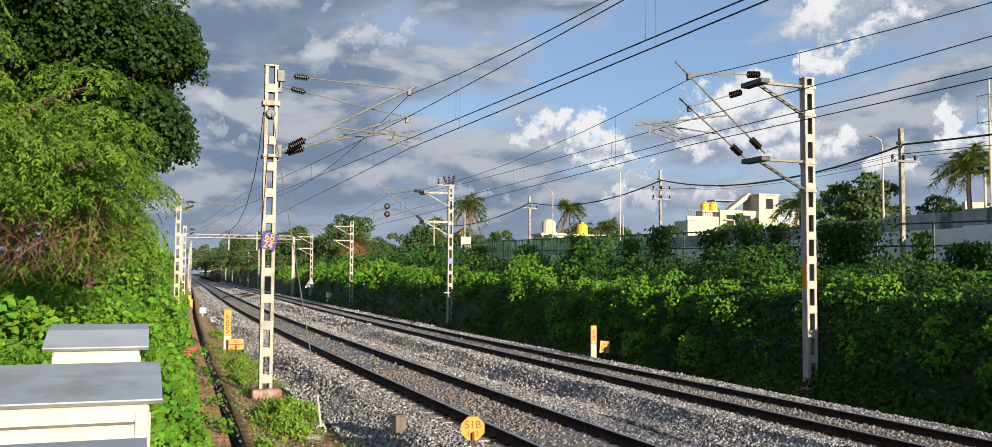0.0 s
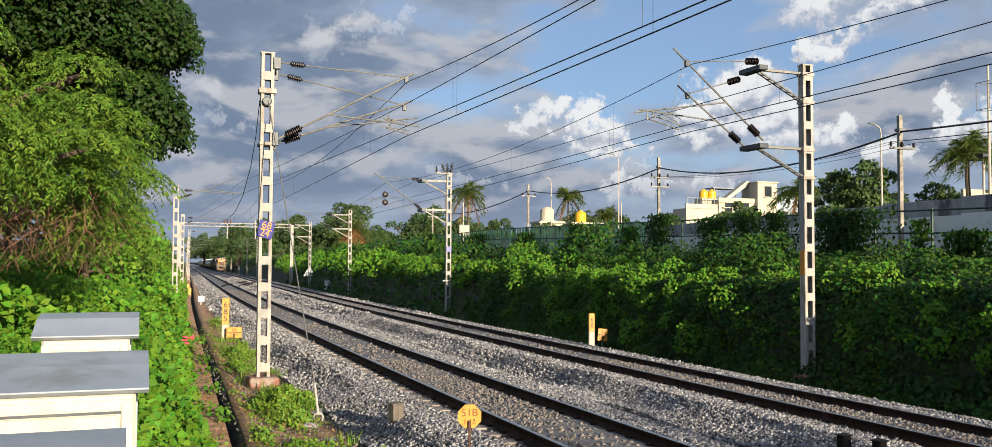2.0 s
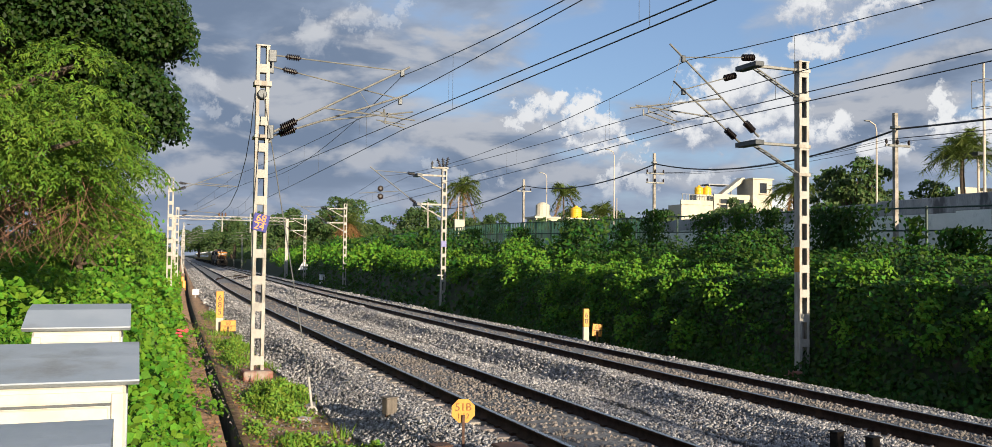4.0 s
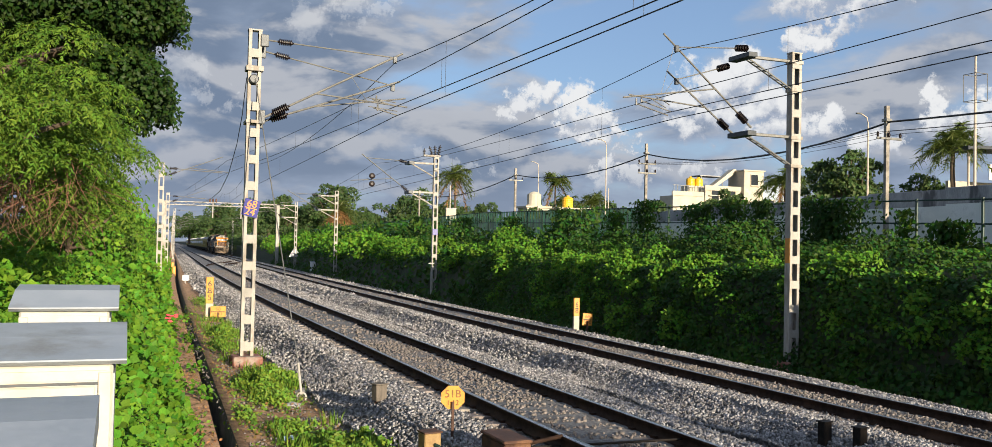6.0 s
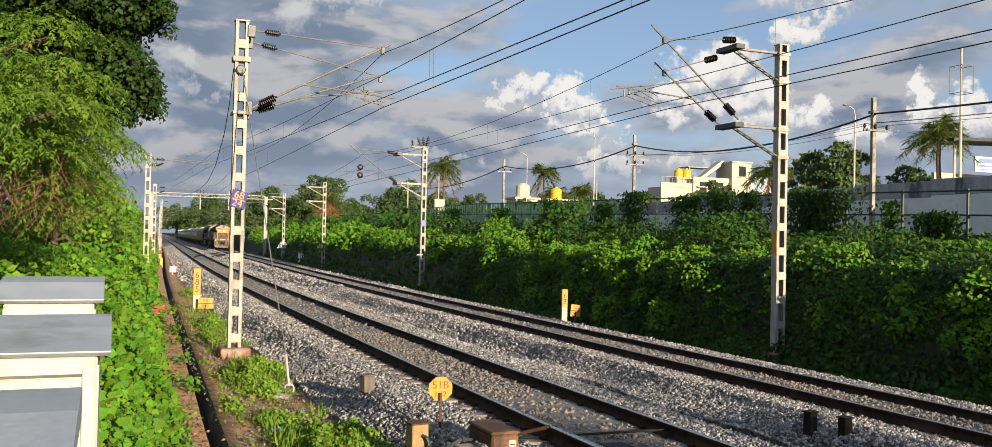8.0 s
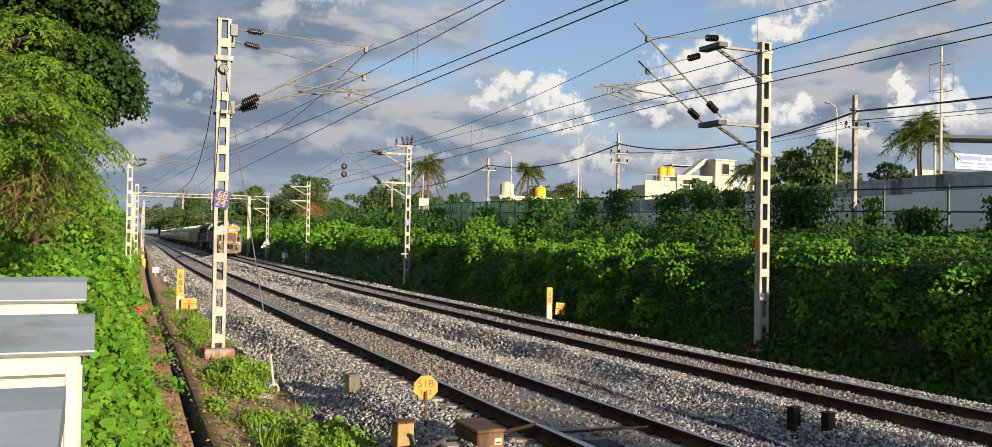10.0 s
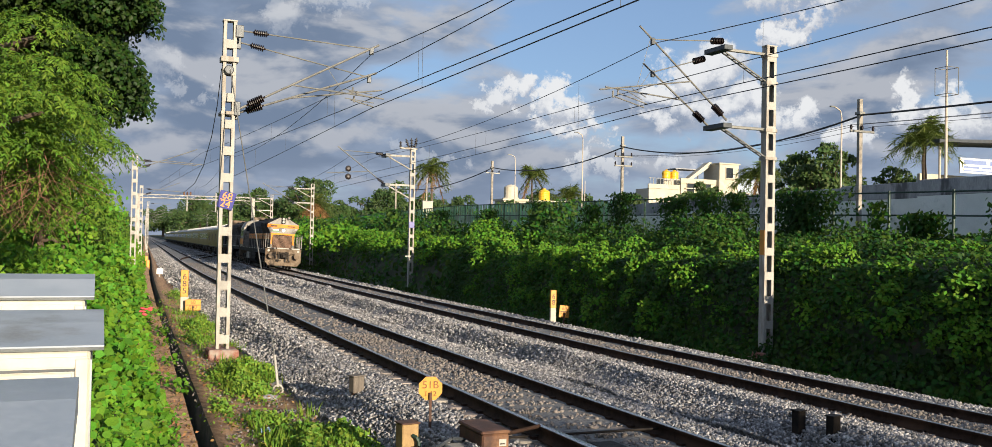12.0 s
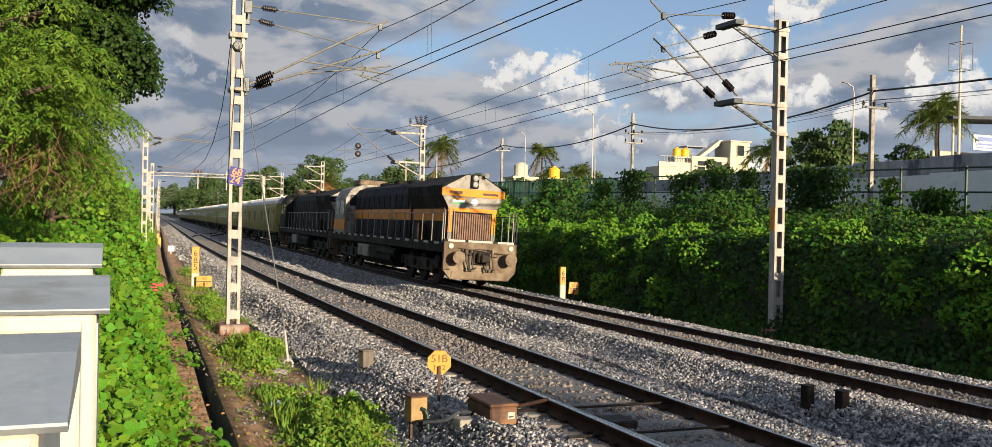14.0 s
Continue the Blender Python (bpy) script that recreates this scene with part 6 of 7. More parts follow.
    tagged(leaves("drain_creepers", P[m], N[m], 0.10, "leaf_vine", None, LEAF7, rng, 0.4), "creepers hanging over the drain's edge", "creepers", kind="stuff")
    fl = NEW()
    for i in range(9):
        bmesh.ops.create_icosphere(fl, subdivisions=1, radius=0.05, matrix=Matrix.Translation((-4.75 + rng.normal(0, .09), 27 + rng.normal(0, .5), 0.25 + rng.normal(0, .06))) @ Matrix.Diagonal((1.4, 1, 0.6, 1)))
    tagged(part("red_flowers", fl, "petal"), "small red blossoms among the creepers", "flowers", kind="stuff")


verge_creepers()


def bank_growth():
    rng = np.random.default_rng(41)
    prof = np.array([(9.3, -0.74)] + RIGHT)

    def on_bank(n, y0, y1, o0, o1, power=1.0):
        y = y0 + (y1 - y0) * rng.random(n) ** power
        o = o0 + (o1 - o0) * rng.random(n)
        return cx(y) + o, y, np.interp(o, prof[:, 0], prof[:, 1]), o

    def cover(n, y0, y1, size, power=1.0, o0=9.35, o1=18.0, high=0.45):
        x, y, z, o = on_bank(n, y0, y1, o0, o1, power)
        b = 0.5 + 0.5 * np.sin(x * 1.6 + np.sin(y * 0.7) * 2) * np.cos(y * 0.9 + x * 0.7)
        P = np.stack([x - 0.25 * rng.random(n), y, z + high * b * rng.random(n) + 0.03], 1)
        steep = np.clip((11.2 - o) / 1.2, 0, 1)
        N = np.stack([-0.3 - 0.7 * steep, rng.normal(-0.45, 0.3, n), 1.0 - 0.6 * steep], 1)
        tagged(leaves("bank_creepers", P, N, size, "leaf_bank", None, LEAF4, rng, 0.5), "dense green creepers in shade tone covering the cutting side", "creepers", kind="stuff")

    # fill between the heaps, with shade put into its darker leaf colour
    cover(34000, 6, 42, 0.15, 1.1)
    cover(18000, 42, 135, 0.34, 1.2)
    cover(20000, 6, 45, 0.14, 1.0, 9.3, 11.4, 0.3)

    def shrubs(n, y0, y1, o0, o1, r0, r1, per, size, mat, label, lift=0.2, power=1.0, flat=0.85):
        x, y, z, o = on_bank(n, y0, y1, o0, o1, power)
        r = rng.uniform(r0, r1, n)
        r *= 0.75 + 0.5 * (np.sin(y * 0.9 + x * 0.5) * np.cos(x * 1.3 - y * 0.31) > 0.1)
        rows = np.stack([x, y, z + r * lift, r], 1).tolist()
        P, N = crown_points(rng, rows, per, flat)
        tagged(leaves("bank_shrubs", P, N, size, mat, None, LEAF4, rng, 0.4), label, "shrubs", kind="stuff")

    # creepers heaped along the edge of the steep face, sunlight put into their lighter colour
    shrubs(50, 9, 40, 10.5, 12.0, 0.30, 0.62, 1000, 0.125, "leaf_vine", "green creepers in sunlit tone heaped on the edge of the cutting", 0.12)
    shrubs(40, 9, 40, 11.6, 14.8, 0.3, 0.62, 900, 0.12, "leaf_vine", "green shrubs in sunlit tone on the cutting side", 0.1)
    shrubs(34, 7, 19, 10.2, 11.2, 0.20, 0.40, 1100, 0.105, "leaf_vine", "green creepers in sunlit tone heaped on the edge of the cutting", 0.1)
    # looser clumps that drape down the face
    shrubs(16, 26, 33, 9.95, 10.45, 0.35, 0.60, 1000, 0.12, "leaf_vine", "green creepers in sunlit tone draped down the cutting side", 0.6)
    shrubs(14, 9, 14, 10.0, 10.5, 0.25, 0.45, 1100, 0.105, "leaf_vine", "green creepers in sunlit tone draped down the cutting side", 0.6)
    shrubs(46, 15, 42, 9.9, 10.7, 0.25, 0.6, 900, 0.125, "leaf_vine", "green creepers in sunlit tone draped down the cutting side", 0.1, 0.8)
    # clumps whose leaf colour is darkened to stand for shade on the bank
    shrubs(90, 8, 44, 9.6, 10.5, 0.2, 0.45, 800, 0.12, "leaf_bank", "green creepers in shade tone bulging from the cutting side", 0.1)
    shrubs(44, 9, 25, 12.2, 15.6, 0.35, 0.62, 420, 0.14, "leaf_bank", "green shrubs in shade tone below the fence", 0.3)
    shrubs(40, 25, 41, 12.5, 16.6, 0.45, 0.85, 300, 0.15, "leaf_bank", "green shrubs in shade tone below the fence", 0.4)
    shrubs(60, 38, 75, 10.4, 13.5, 0.4, 1.0, 420, 0.17, "leaf_vine", "green shrubs in sunlit tone on the cutting side", 0.3)
    shrubs(60, 38, 75, 13.0, 16.8, 0.6, 1.3, 110, 0.24, "leaf_bank", "green shrubs in shade tone below the fence", 0.5)
    shrubs(70, 72, 150, 10.5, 14.0, 0.7, 1.4, 130, 0.30, "leaf_vine", "green shrubs in sunlit tone on the cutting side", 0.3)
    shrubs(60, 72, 150, 13.0, 17.5, 0.9, 1.7, 50, 0.42, "leaf_bank", "green shrubs on the cutting side", 0.4)
    # creepers that climb over the fence
    for (y, w, top) in ((25.9, 1.9, 4.3), (29.6, 0.7, 4.4), (31.5, 1.0, 4.5), (33.8, 1.2, 4.4), (38.5, 1.1, 4.75), (41.5, 0.8, 4.3), (48, 1.1, 4.7), (56, 1.2, 4.4), (15.5, 0.8, 3.6), (20.6, 0.7, 3.4), (26.0, 0.5, 3.9), (17.9, 0.3, 3.7), (22.4, 0.25, 3.8), (66, 1.6, 4.6), (80, 2.2, 5)):
        n = int(1500 * w)
        yy = y + rng.normal(0, w * 0.55, n)
        zz = 2.2 + (top - 2.2) * rng.random(n) ** 0.8
        P = np.stack([cx(yy) + 16.9 - 0.5 * rng.random(n), yy, zz], 1)
        N = np.stack([np.full(n, -1.0), rng.normal(0, 0.3, n), np.full(n, 0.35)], 1)
        tagged(leaves("fence_creepers", P, N, 0.16, "leaf_bank", None, LEAF4, rng, 0.9), "dark creepers hanging over the fence", "creepers", kind="stuff")


bank_growth()


def palm(x, y, z0, z1, spread, label, seed, dry=6, fronds=22):
    rng = np.random.default_rng(seed)
    t = thing("palm_tree", pose(x, y, z0), label, "palm tree", "palm trees")
    h = z1 - z0
    part("trunk", polytube(NEW(), [(0, 0, -0.5), (0.1, 0, h * 0.4), (0.05, 0.1, h * 0.75), (0, 0, h)], 0.17, 8, 0.11), "bark", t)
    for kind, count in (("palm_leaf", fronds), ("palm_dry", dry)):
        P, Nn, A = [], [], []
        rachis = NEW()
        for i in range(count):
            az = 2 * math.pi * (i + rng.uniform(-0.3, 0.3)) / count * (1 if kind == "palm_leaf" else 1)
            el = rng.uniform(-0.35, 1.25) if kind == "palm_leaf" else rng.uniform(-1.0, -0.35)
            L = spread * rng.uniform(0.8, 1.1)
            d = Vector((math.cos(az) * math.cos(el), math.sin(az) * math.cos(el), math.sin(el)))
            pts = []
            for k in range(9):
                u = k / 8
                pts.append(Vector((0, 0, h)) + d * L * u - Vector((0, 0, L * 0.62 * u * u * (0.5 + math.cos(el) * 0.7))))
            polytube(rachis, pts, 0.03, 4, 0.008)
            sidev = d.cross(Vector((0, 0, 1))).normalized()
            for k in range(1, 9):
                for j in range(7):
                    p = pts[k - 1].lerp(pts[k], j / 7)
                    for s in (-1, 1):
                        P.append(p[:])
                        w = (pts[k] - pts[k - 1]).normalized() * 0.9 + sidev * s * 0.8 - Vector((0, 0, 0.75))
                        A.append(w[:])
                        Nn.append((sidev.cross(d) + Vector((0, 0, 0.2)))[:])
        if not P:
            rachis.free()
            continue
        part("rachis", rachis, kind, t)
        shape = (np.array([(-0.05, 0, 0), (0.05, 0, 0), (0, 1, -0.1)]), np.array([(0, 1, 2)]))
        leaves("fronds", np.array(P), np.array(Nn), spread * 0.28, kind, t, shape, rng, 0.2, np.array(A))


palm(38.8, 40.5, 3, 9.0, 2.1, "coconut palm with some dry brown fronds", 51, 0, 34)
palm(42.6, 60, 3, 8.3, 2.6, "coconut palm beside the houses", 52, 4)
palm(50.8, 120, 3.5, 12.0, 3.0, "slender coconut palm on the skyline", 53, 3)
palm(32.2, 110, 3.5, 11.4, 3.0, "slender coconut palm with dry skirt of fronds", 54, 4)
palm(46.5, 100, 3.5, 8.2, 2.6, "low coconut palm behind the fence", 55, 2)
palm(42.9, 100, 3.5, 8.0, 2.2, "low coconut palm behind the fence", 56, 3)
palm(21.5, 128, 2, 7.2, 3.4, "drooping palm with dry orange-brown skirt", 57, 30, 12)
palm(-9.5, 75, 2, 7.0, 2.4, "palm behind the roadside bushes", 58, 4)


def skyline_trees():
    rng = np.random.default_rng(61)
    spots = [  # x, y, top, half width
        (35.0, 45, 9.2, 2.4), (38.3, 50, 8.6, 2.0), (43.5, 47, 8.0, 2.2), (31.5, 52, 6.6, 1.6),
        (24, 150, 12.8, 5.0), (18.5, 155, 10.0, 4.5), (29, 152, 9.0, 4.0), (38, 150, 12.4, 5.5), (33.5, 154, 8.5, 4), (45, 152, 10.5, 5), (50, 160, 9.5, 5),
        (41, 85, 7.6, 2.6), (38, 88, 6.8, 2.2), (30, 80, 6.2, 2.2), (44, 82, 7.4, 2.8), (27, 75, 5.8, 1.8), (34, 105, 8.3, 2.6),
        (30, 560, 16, 12), (48, 600, 18, 14), (66, 560, 18, 14), (22, 200, 13.0, 6.5), (17, 240, 12, 6.5), (28, 230, 13, 7), (22, 300, 14, 8), (40, 260, 13, 8), (14, 330, 13, 7), (60, 190, 12, 6), (75, 170, 12, 6),
        (-6, 130, 6.5, 3.0), (-8, 160, 8, 3.5), (-5, 200, 8, 4), (-4, 260, 9, 5), (0, 330, 10, 6), (58, 105, 9.0, 3.0), (70, 120, 11, 4)]
    for i, (x, y, top, w) in enumerate(spots):
        h = top - 3
        if y < 60:
            blobs = scatter_blobs(rng, 34, (x, y, 3 + h * 0.60), (w * 1.0, w * 0.9, h * 0.40), w * 0.11, w * 0.30, 0.35)
        else:
            blobs = scatter_blobs(rng, 30, (x, y, 3 + h * 0.48), (w * 1.0, w * 0.85, h * 0.46), w * 0.16, w * 0.36, 0.35)
        tree("background_tree", (x, y, 2.2), (x, y, 3 + h * 0.3), blobs, 900 / (w * w * 0.3), 0.055 * w + 0.13, "leaf_far", "leafy dark green tree on the skyline", 70 + i, 0.05 * w, hang=0.3)


skyline_trees()


def far_bushes():
    """Unbroken green on both sides of the line in the distance."""
    rng = np.random.default_rng(63)
    for o0, o1, n, y0, y1, top in ((10.2, 17, 90, 130, 260, 2.6), (10.5, 24, 90, 250, 520, 3.6), (-9.5, -4.6, 70, 105, 230, 1.6), (-12, -5.2, 60, 220, 480, 2.6), (17, 40, 60, 130, 300, 3.6)):
        y = y0 + (y1 - y0) * rng.random(n)
        r = rng.uniform(0.7, 1.15, n) * (y / 110)
        x = cx(y) + rng.uniform(o0, o1, n) + np.where(o0 < 0, -0.6 * r, 0.6 * r)
        rows = np.stack([x, y, top * rng.uniform(0.3, 0.8, n), r], 1).tolist()
        P, N = crown_points(rng, rows, 42 / (y0 / 130) ** 1.3, 0.9)
        tagged(leaves("far_bushes", P, N, 0.30 * (y0 / 110), "leaf_far", None, LEAF4, rng, 0.3), "green bushes lining the far stretch of the line", "bushes", kind="stuff")


far_bushes()


def shade_trees():
    """Trees on the bank far behind the point of view, whose long evening shade lies over the near ballast."""
    rng = np.random.default_rng(91)
    for i, (x, y, top, w) in enumerate(((11.5, -60, 14.1, 2.2), (14.6, -61, 15.1, 1.8), (18.5, -60, 13.7, 1.3), (21.6, -60, 13.2, 2.0))):
        blobs = scatter_blobs(rng, 64, (x, y, top * 0.66), (w * 0.85, w * 0.9, top * 0.31), w * 0.28, w * 0.45, 0.2)
        tree("bank_tree", (x, y, 1.6), (x, y, top * 0.4), blobs, 400, 0.28, "leaf_dark", "leafy tree on the bank beside the line", 95 + i, 0.2)


shade_trees()


# ---------------------------------------------------------------- train
def wheelset(parent, y, r, name="wheel"):
    for s in (-1, 1):
        bm = lathe(NEW(), (s * 0.80, y, r), (s * 0.94, y, r), [(0, r + 0.03), (0.2, r + 0.03), (0.25, r), (0.9, r), (1, r * 0.9)], 20)
        w = part(name, bm, "bogie", parent)
        part("axle_box", box(NEW(), s * 1.0 - 0.14, s * 1.0 + 0.14, y - 0.17, y + 0.17, r - 0.16, r + 0.2, 0.03), "bogie", w)


def bogie(parent, yc, axles, r, spacing):
    ln = spacing * (axles - 1) / 2 + 0.7
    bm = NEW()
    for s in (-1, 1):
        prism(bm, [(-ln, r + 0.1), (-ln, r + 0.38), (ln, r + 0.38), (ln, r + 0.1), (ln * 0.5, r - 0.08), (-ln * 0.5, r - 0.08)], "x", s * 1.04 - 0.07, s * 1.04 + 0.07)
    bmesh.ops.translate(bm, verts=bm.verts[:], vec=(0, yc, 0))
    b = part("bogie", bm, "bogie", parent)
    for i in range(axles):
        y = yc + (i - (axles - 1) / 2) * spacing
        wheelset(b, y, r)
        for s in (-1, 1):
            part("spring", lathe(NEW(), (s * 1.12, y + spacing * 0.28, r + 0.02), (s * 1.12, y + spacing * 0.28, r + 0.34), [(0, .08), (.15, .1), (.3, .07), (.45, .1), (.6, .07), (.75, .1), (1, .08)], 8), "bogie", b)


def locomotive(label, front_cab, orange):
    """Hood locomotive; -y is the leading end, z = 0 the rail."""
    t = thing("locomotive", label=label, category="locomotive", group="locomotives", m=pose(FAR, 100, FAR_Z))
    F, R = -10.15, 10.15
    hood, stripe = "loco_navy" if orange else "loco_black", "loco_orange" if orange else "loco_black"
    nose_paint = "loco_orange" if orange else "loco_black"
    part("underframe", box(NEW(), -1.40, 1.40, F + 0.1, R - 0.1, 1.22, 1.58, 0.03), "loco_black", t)
    for y, s in ((F, 1), (R, -1)):
        bm = NEW()
        prism(bm, [(-1.38, 1.62), (1.38, 1.62), (1.38, 0.62), (1.10, 0.30), (-1.10, 0.30), (-1.38, 0.62)], "y", y, y + s * 0.16)
        b = part("buffer_beam", bm, "loco_beam", t, "dusty beige buffer beam with cut corners")
        part("deck_edge", box(NEW(), -1.42, 1.42, min(y - s * 0.02, y + s * 0.1), max(y - s * 0.02, y + s * 0.1), 1.62, 1.70), "loco_black", b)
        for x0, x1 in ((-1.25, -0.62), (-0.5, 0.42), (0.62, 1.25)):
            part("edge_stripe", box(NEW(), x0, x1, min(y - s * 0.026, y), max(y - s * 0.026, y), 1.625, 1.70), "rail_white", b, "worn white deck edge")
        for e in (-1, 1):
            x = e * 0.98
            part("buffer", lathe(NEW(), (x, y, 1.08), (x, y - s * 0.52, 1.08), [(0, 0.2), (0.3, 0.19), (0.32, 0.13), (0.85, 0.13), (0.87, 0.235), (1, 0.225)], 18), "loco_beam", b, "round side buffer")
            part("marker_lamp", lathe(NEW(), (e * 1.14, y, 1.47), (e * 1.14, y - s * 0.06, 1.47), [(0, .10), (.8, .10), (1, .075)], 12), "rail_white", b)
            part("step", box(NEW(), e * 1.25 - 0.12, e * 1.25 + 0.12, min(y, y + s * 0.25), max(y, y + s * 0.25), 0.62, 0.66), "loco_black", b)
        part("coupler", box(NEW(), -0.22, 0.22, min(y, y - s * 0.35), max(y, y - s * 0.35), 0.92, 1.28, 0.05), "bogie", b)
        part("coupler_shank", box(NEW(), -0.34, 0.34, min(y, y - s * 0.12), max(y, y - s * 0.12), 0.84, 1.40, 0.03), "bogie", b)
        for k, (x0, x1) in enumerate(((-0.62, -0.5), (-0.42, -0.3), (0.36, 0.5), (-0.72, -0.2), (0.2, 0.1))):
            part("brake_hose", polytube(NEW(), [(x0, y - s * 0.02, 1.36), (x0, y - s * 0.18, 1.2), ((x0 + x1) / 2, y - s * 0.24, 0.78 - 0.05 * k), (x1, y - s * 0.15, 0.62 + 0.04 * k)], 0.026, 6), "cable", b)
        for zz, xx in ((1.30, 0.85), (1.18, 0.60)):
            part("air_pipe", tube(NEW(), (-xx, y - s * 0.03, zz), (xx, y - s * 0.03, zz - 0.04), 0.018, 6), "bogie", b)
        for x0 in (-0.56, -0.36, 0.30, 0.44):
            part("air_cock", box(NEW(), x0 - 0.035, x0 + 0.035, min(y, y - s * 0.1), max(y, y - s * 0.1), 1.27, 1.40, 0.01), "loco_beam", b)
            part("hose_head", box(NEW(), x0 - 0.03, x0 + 0.05, min(y - s * 0.1, y - s * 0.18), max(y - s * 0.1, y - s * 0.18), 0.60, 0.70, 0.01), "loco_beam", b)
        part("coupler_knuckle", box(NEW(), -0.12, 0.20, min(y - s * 0.33, y - s * 0.5), max(y - s * 0.33, y - s * 0.5), 0.94, 1.24, 0.04), "bogie", b)
        part("lift_lever", tube(NEW(), (-0.9, y - s * 0.05, 1.42), (0.1, y - s * 0.32, 1.34), 0.014, 6), "loco_beam", b)
        part("rail_guard", box(NEW(), -1.08, 1.08, min(y + s * 0.02, y - s * 0.03), max(y + s * 0.02, y - s * 0.03), 0.32, 0.60, 0.01), "loco_beam", b)
    # long hood with flared radiator end
    y0 = F + 1.15
    nose = [(-0.93, 1.60), (0.93, 1.60), (0.93, 2.86), (1.20, 3.28), (1.20, 3.66), (0.30, 4.10), (-0.30, 4.10), (-1.20, 3.66), (-1.20, 3.28), (-0.93, 2.86)]
    part("radiator_hood", prism(NEW(), nose, "y", y0, y0 + 4.6), "loco_black", t)
    body = [(-1.0, 1.60), (1.0, 1.60), (1.0, 3.45), (0.85, 3.80), (0.45, 3.98), (-0.45, 3.98), (-0.85, 3.80), (-1.0, 3.45)]
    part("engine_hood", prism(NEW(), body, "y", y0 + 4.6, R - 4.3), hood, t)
    for s in (-1, 1):
        part("side_stripe", box(NEW(), s * 1.0 - 0.006 if s < 0 else 1.0, s * 1.0 if s < 0 else 1.006, y0 + 4.6, R - 4.3, 2.35, 2.80), stripe, t, "orange side stripe" if orange else "")
        part("side_stripe", box(NEW(), s * 0.936 if s < 0 else 0.93, s * 0.93 if s < 0 else 0.936, y0 + 0.4, y0 + 4.6, 2.35, 2.80), stripe, t)
        for i in range(11):
            y = y0 + 5.0 + i * 0.98
            if y + 0.8 < R - 4.3:
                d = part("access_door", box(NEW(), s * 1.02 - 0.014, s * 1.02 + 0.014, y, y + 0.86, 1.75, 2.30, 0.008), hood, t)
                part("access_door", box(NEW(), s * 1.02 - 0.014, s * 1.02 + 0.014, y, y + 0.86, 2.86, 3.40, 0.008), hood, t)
        for i in range(14):
            y = y0 + 0.35 + i * 0.3
            part("louvre", box(NEW(), s * 1.205 - 0.02, s * 1.205 + 0.02, y, y + 0.2, 3.32, 3.62), "loco_black", t)
        part("air_reservoir", tube(NEW(), (s * 1.18, -3.4, 0.95), (s * 1.18, -0.4, 0.95), 0.2, 10), "loco_black", t)
        part("battery_box", box(NEW(), s * 1.2 - 0.22, s * 1.2 + 0.22, 1.0, 3.0, 0.6, 1.15, 0.03), "loco_grey", t)
        rail = NEW()
        tube(rail, (s * 1.38, F + 0.25, 2.62), (s * 1.38, R - 4.5, 2.62), 0.02, 6)
        part("handrail", rail, "loco_grey", t)
        for y in np.arange(F + 0.3, R - 4.4, 1.25):
            part("stanchion", tube(NEW(), (s * 1.38, float(y), 1.58), (s * 1.38, float(y), 2.62), 0.02, 6), "loco_grey", t)
        for x in (1.05, 1.22, 1.38):
            part("end_rail", polytube(NEW(), [(s * x, F + 0.08, 1.66), (s * x, F + 0.08, 2.72), (s * x, F + 0.25, 2.78)], 0.02, 6), "loco_grey", t)
        part("walkway_edge", box(NEW(), s * 1.41 - 0.012, s * 1.41 + 0.012, F + 0.2, R - 0.2, 1.50, 1.60), "loco_black", t)
        for y in np.arange(F + 0.5, R - 1.0, 1.3):
            part("edge_mark", box(NEW(), s * 1.426 - 0.004, s * 1.426 + 0.004, float(y), float(y) + 0.55, 1.51, 1.59), "rail_white", t)
        part("sand_box", box(NEW(), s * 1.2 - 0.18, s * 1.2 + 0.18, F + 3.4, F + 3.9, 1.6, 2.25, 0.03), "loco_black", t)
    part("fuel_tank", prism(NEW(), [(-1.3, 1.2), (1.3, 1.2), (1.3, 0.6), (1.0, 0.32), (-1.0, 0.32), (-1.3, 0.6)], "y", -2.7, 2.9), "loco_black", t)
    # nose face: grille between orange posts, lamp, bands
    yn = y0 - 0.012
    g = NEW()
    for i in range(17):
        x = -0.70 + 1.40 * i / 16
        box(g, x - 0.026, x + 0.026, yn - 0.05, yn, 1.70, 2.66)
    part("radiator_grille", g, "grille", t, "brown vertical-ribbed radiator grille")
    part("grille_back", box(NEW(), -0.76, 0.76, yn - 0.004, yn + 0.006, 1.66, 2.70), "loco_black", t)
    for s in (-1, 1):
        part("corner_post", box(NEW(), s * 0.85 - 0.075, s * 0.85 + 0.075, yn - 0.03, yn, 1.95, 2.72), nose_paint, t)
        part("corner_post_foot", box(NEW(), s * 0.85 - 0.075, s * 0.85 + 0.075, yn - 0.028, yn, 1.66, 1.95), "loco_grey", t)
    part("lower_band", box(NEW(), -0.95, 0.95, yn - 0.035, yn, 2.72, 2.86), nose_paint, t)
    part("face_panel", prism(NEW(), [(-0.95, 2.86), (0.95, 2.86), (1.19, 3.28), (-1.19, 3.28)], "y", yn - 0.03, yn), "loco_grey", t, "light grey slanted face panel")
    band = part("upper_band", box(NEW(), -1.23, 1.23, yn - 0.06, yn, 3.28, 3.56, 0.01), nose_paint, t, "broad painted band across the nose")
    part("number_bar", box(NEW(), -0.95, -0.45, yn - 0.066, yn - 0.06, 3.36, 3.47), "rusty_box", band)
    part("number_bar", box(NEW(), 0.35, 0.95, yn - 0.066, yn - 0.06, 3.37, 3.45), "rusty_box", band)
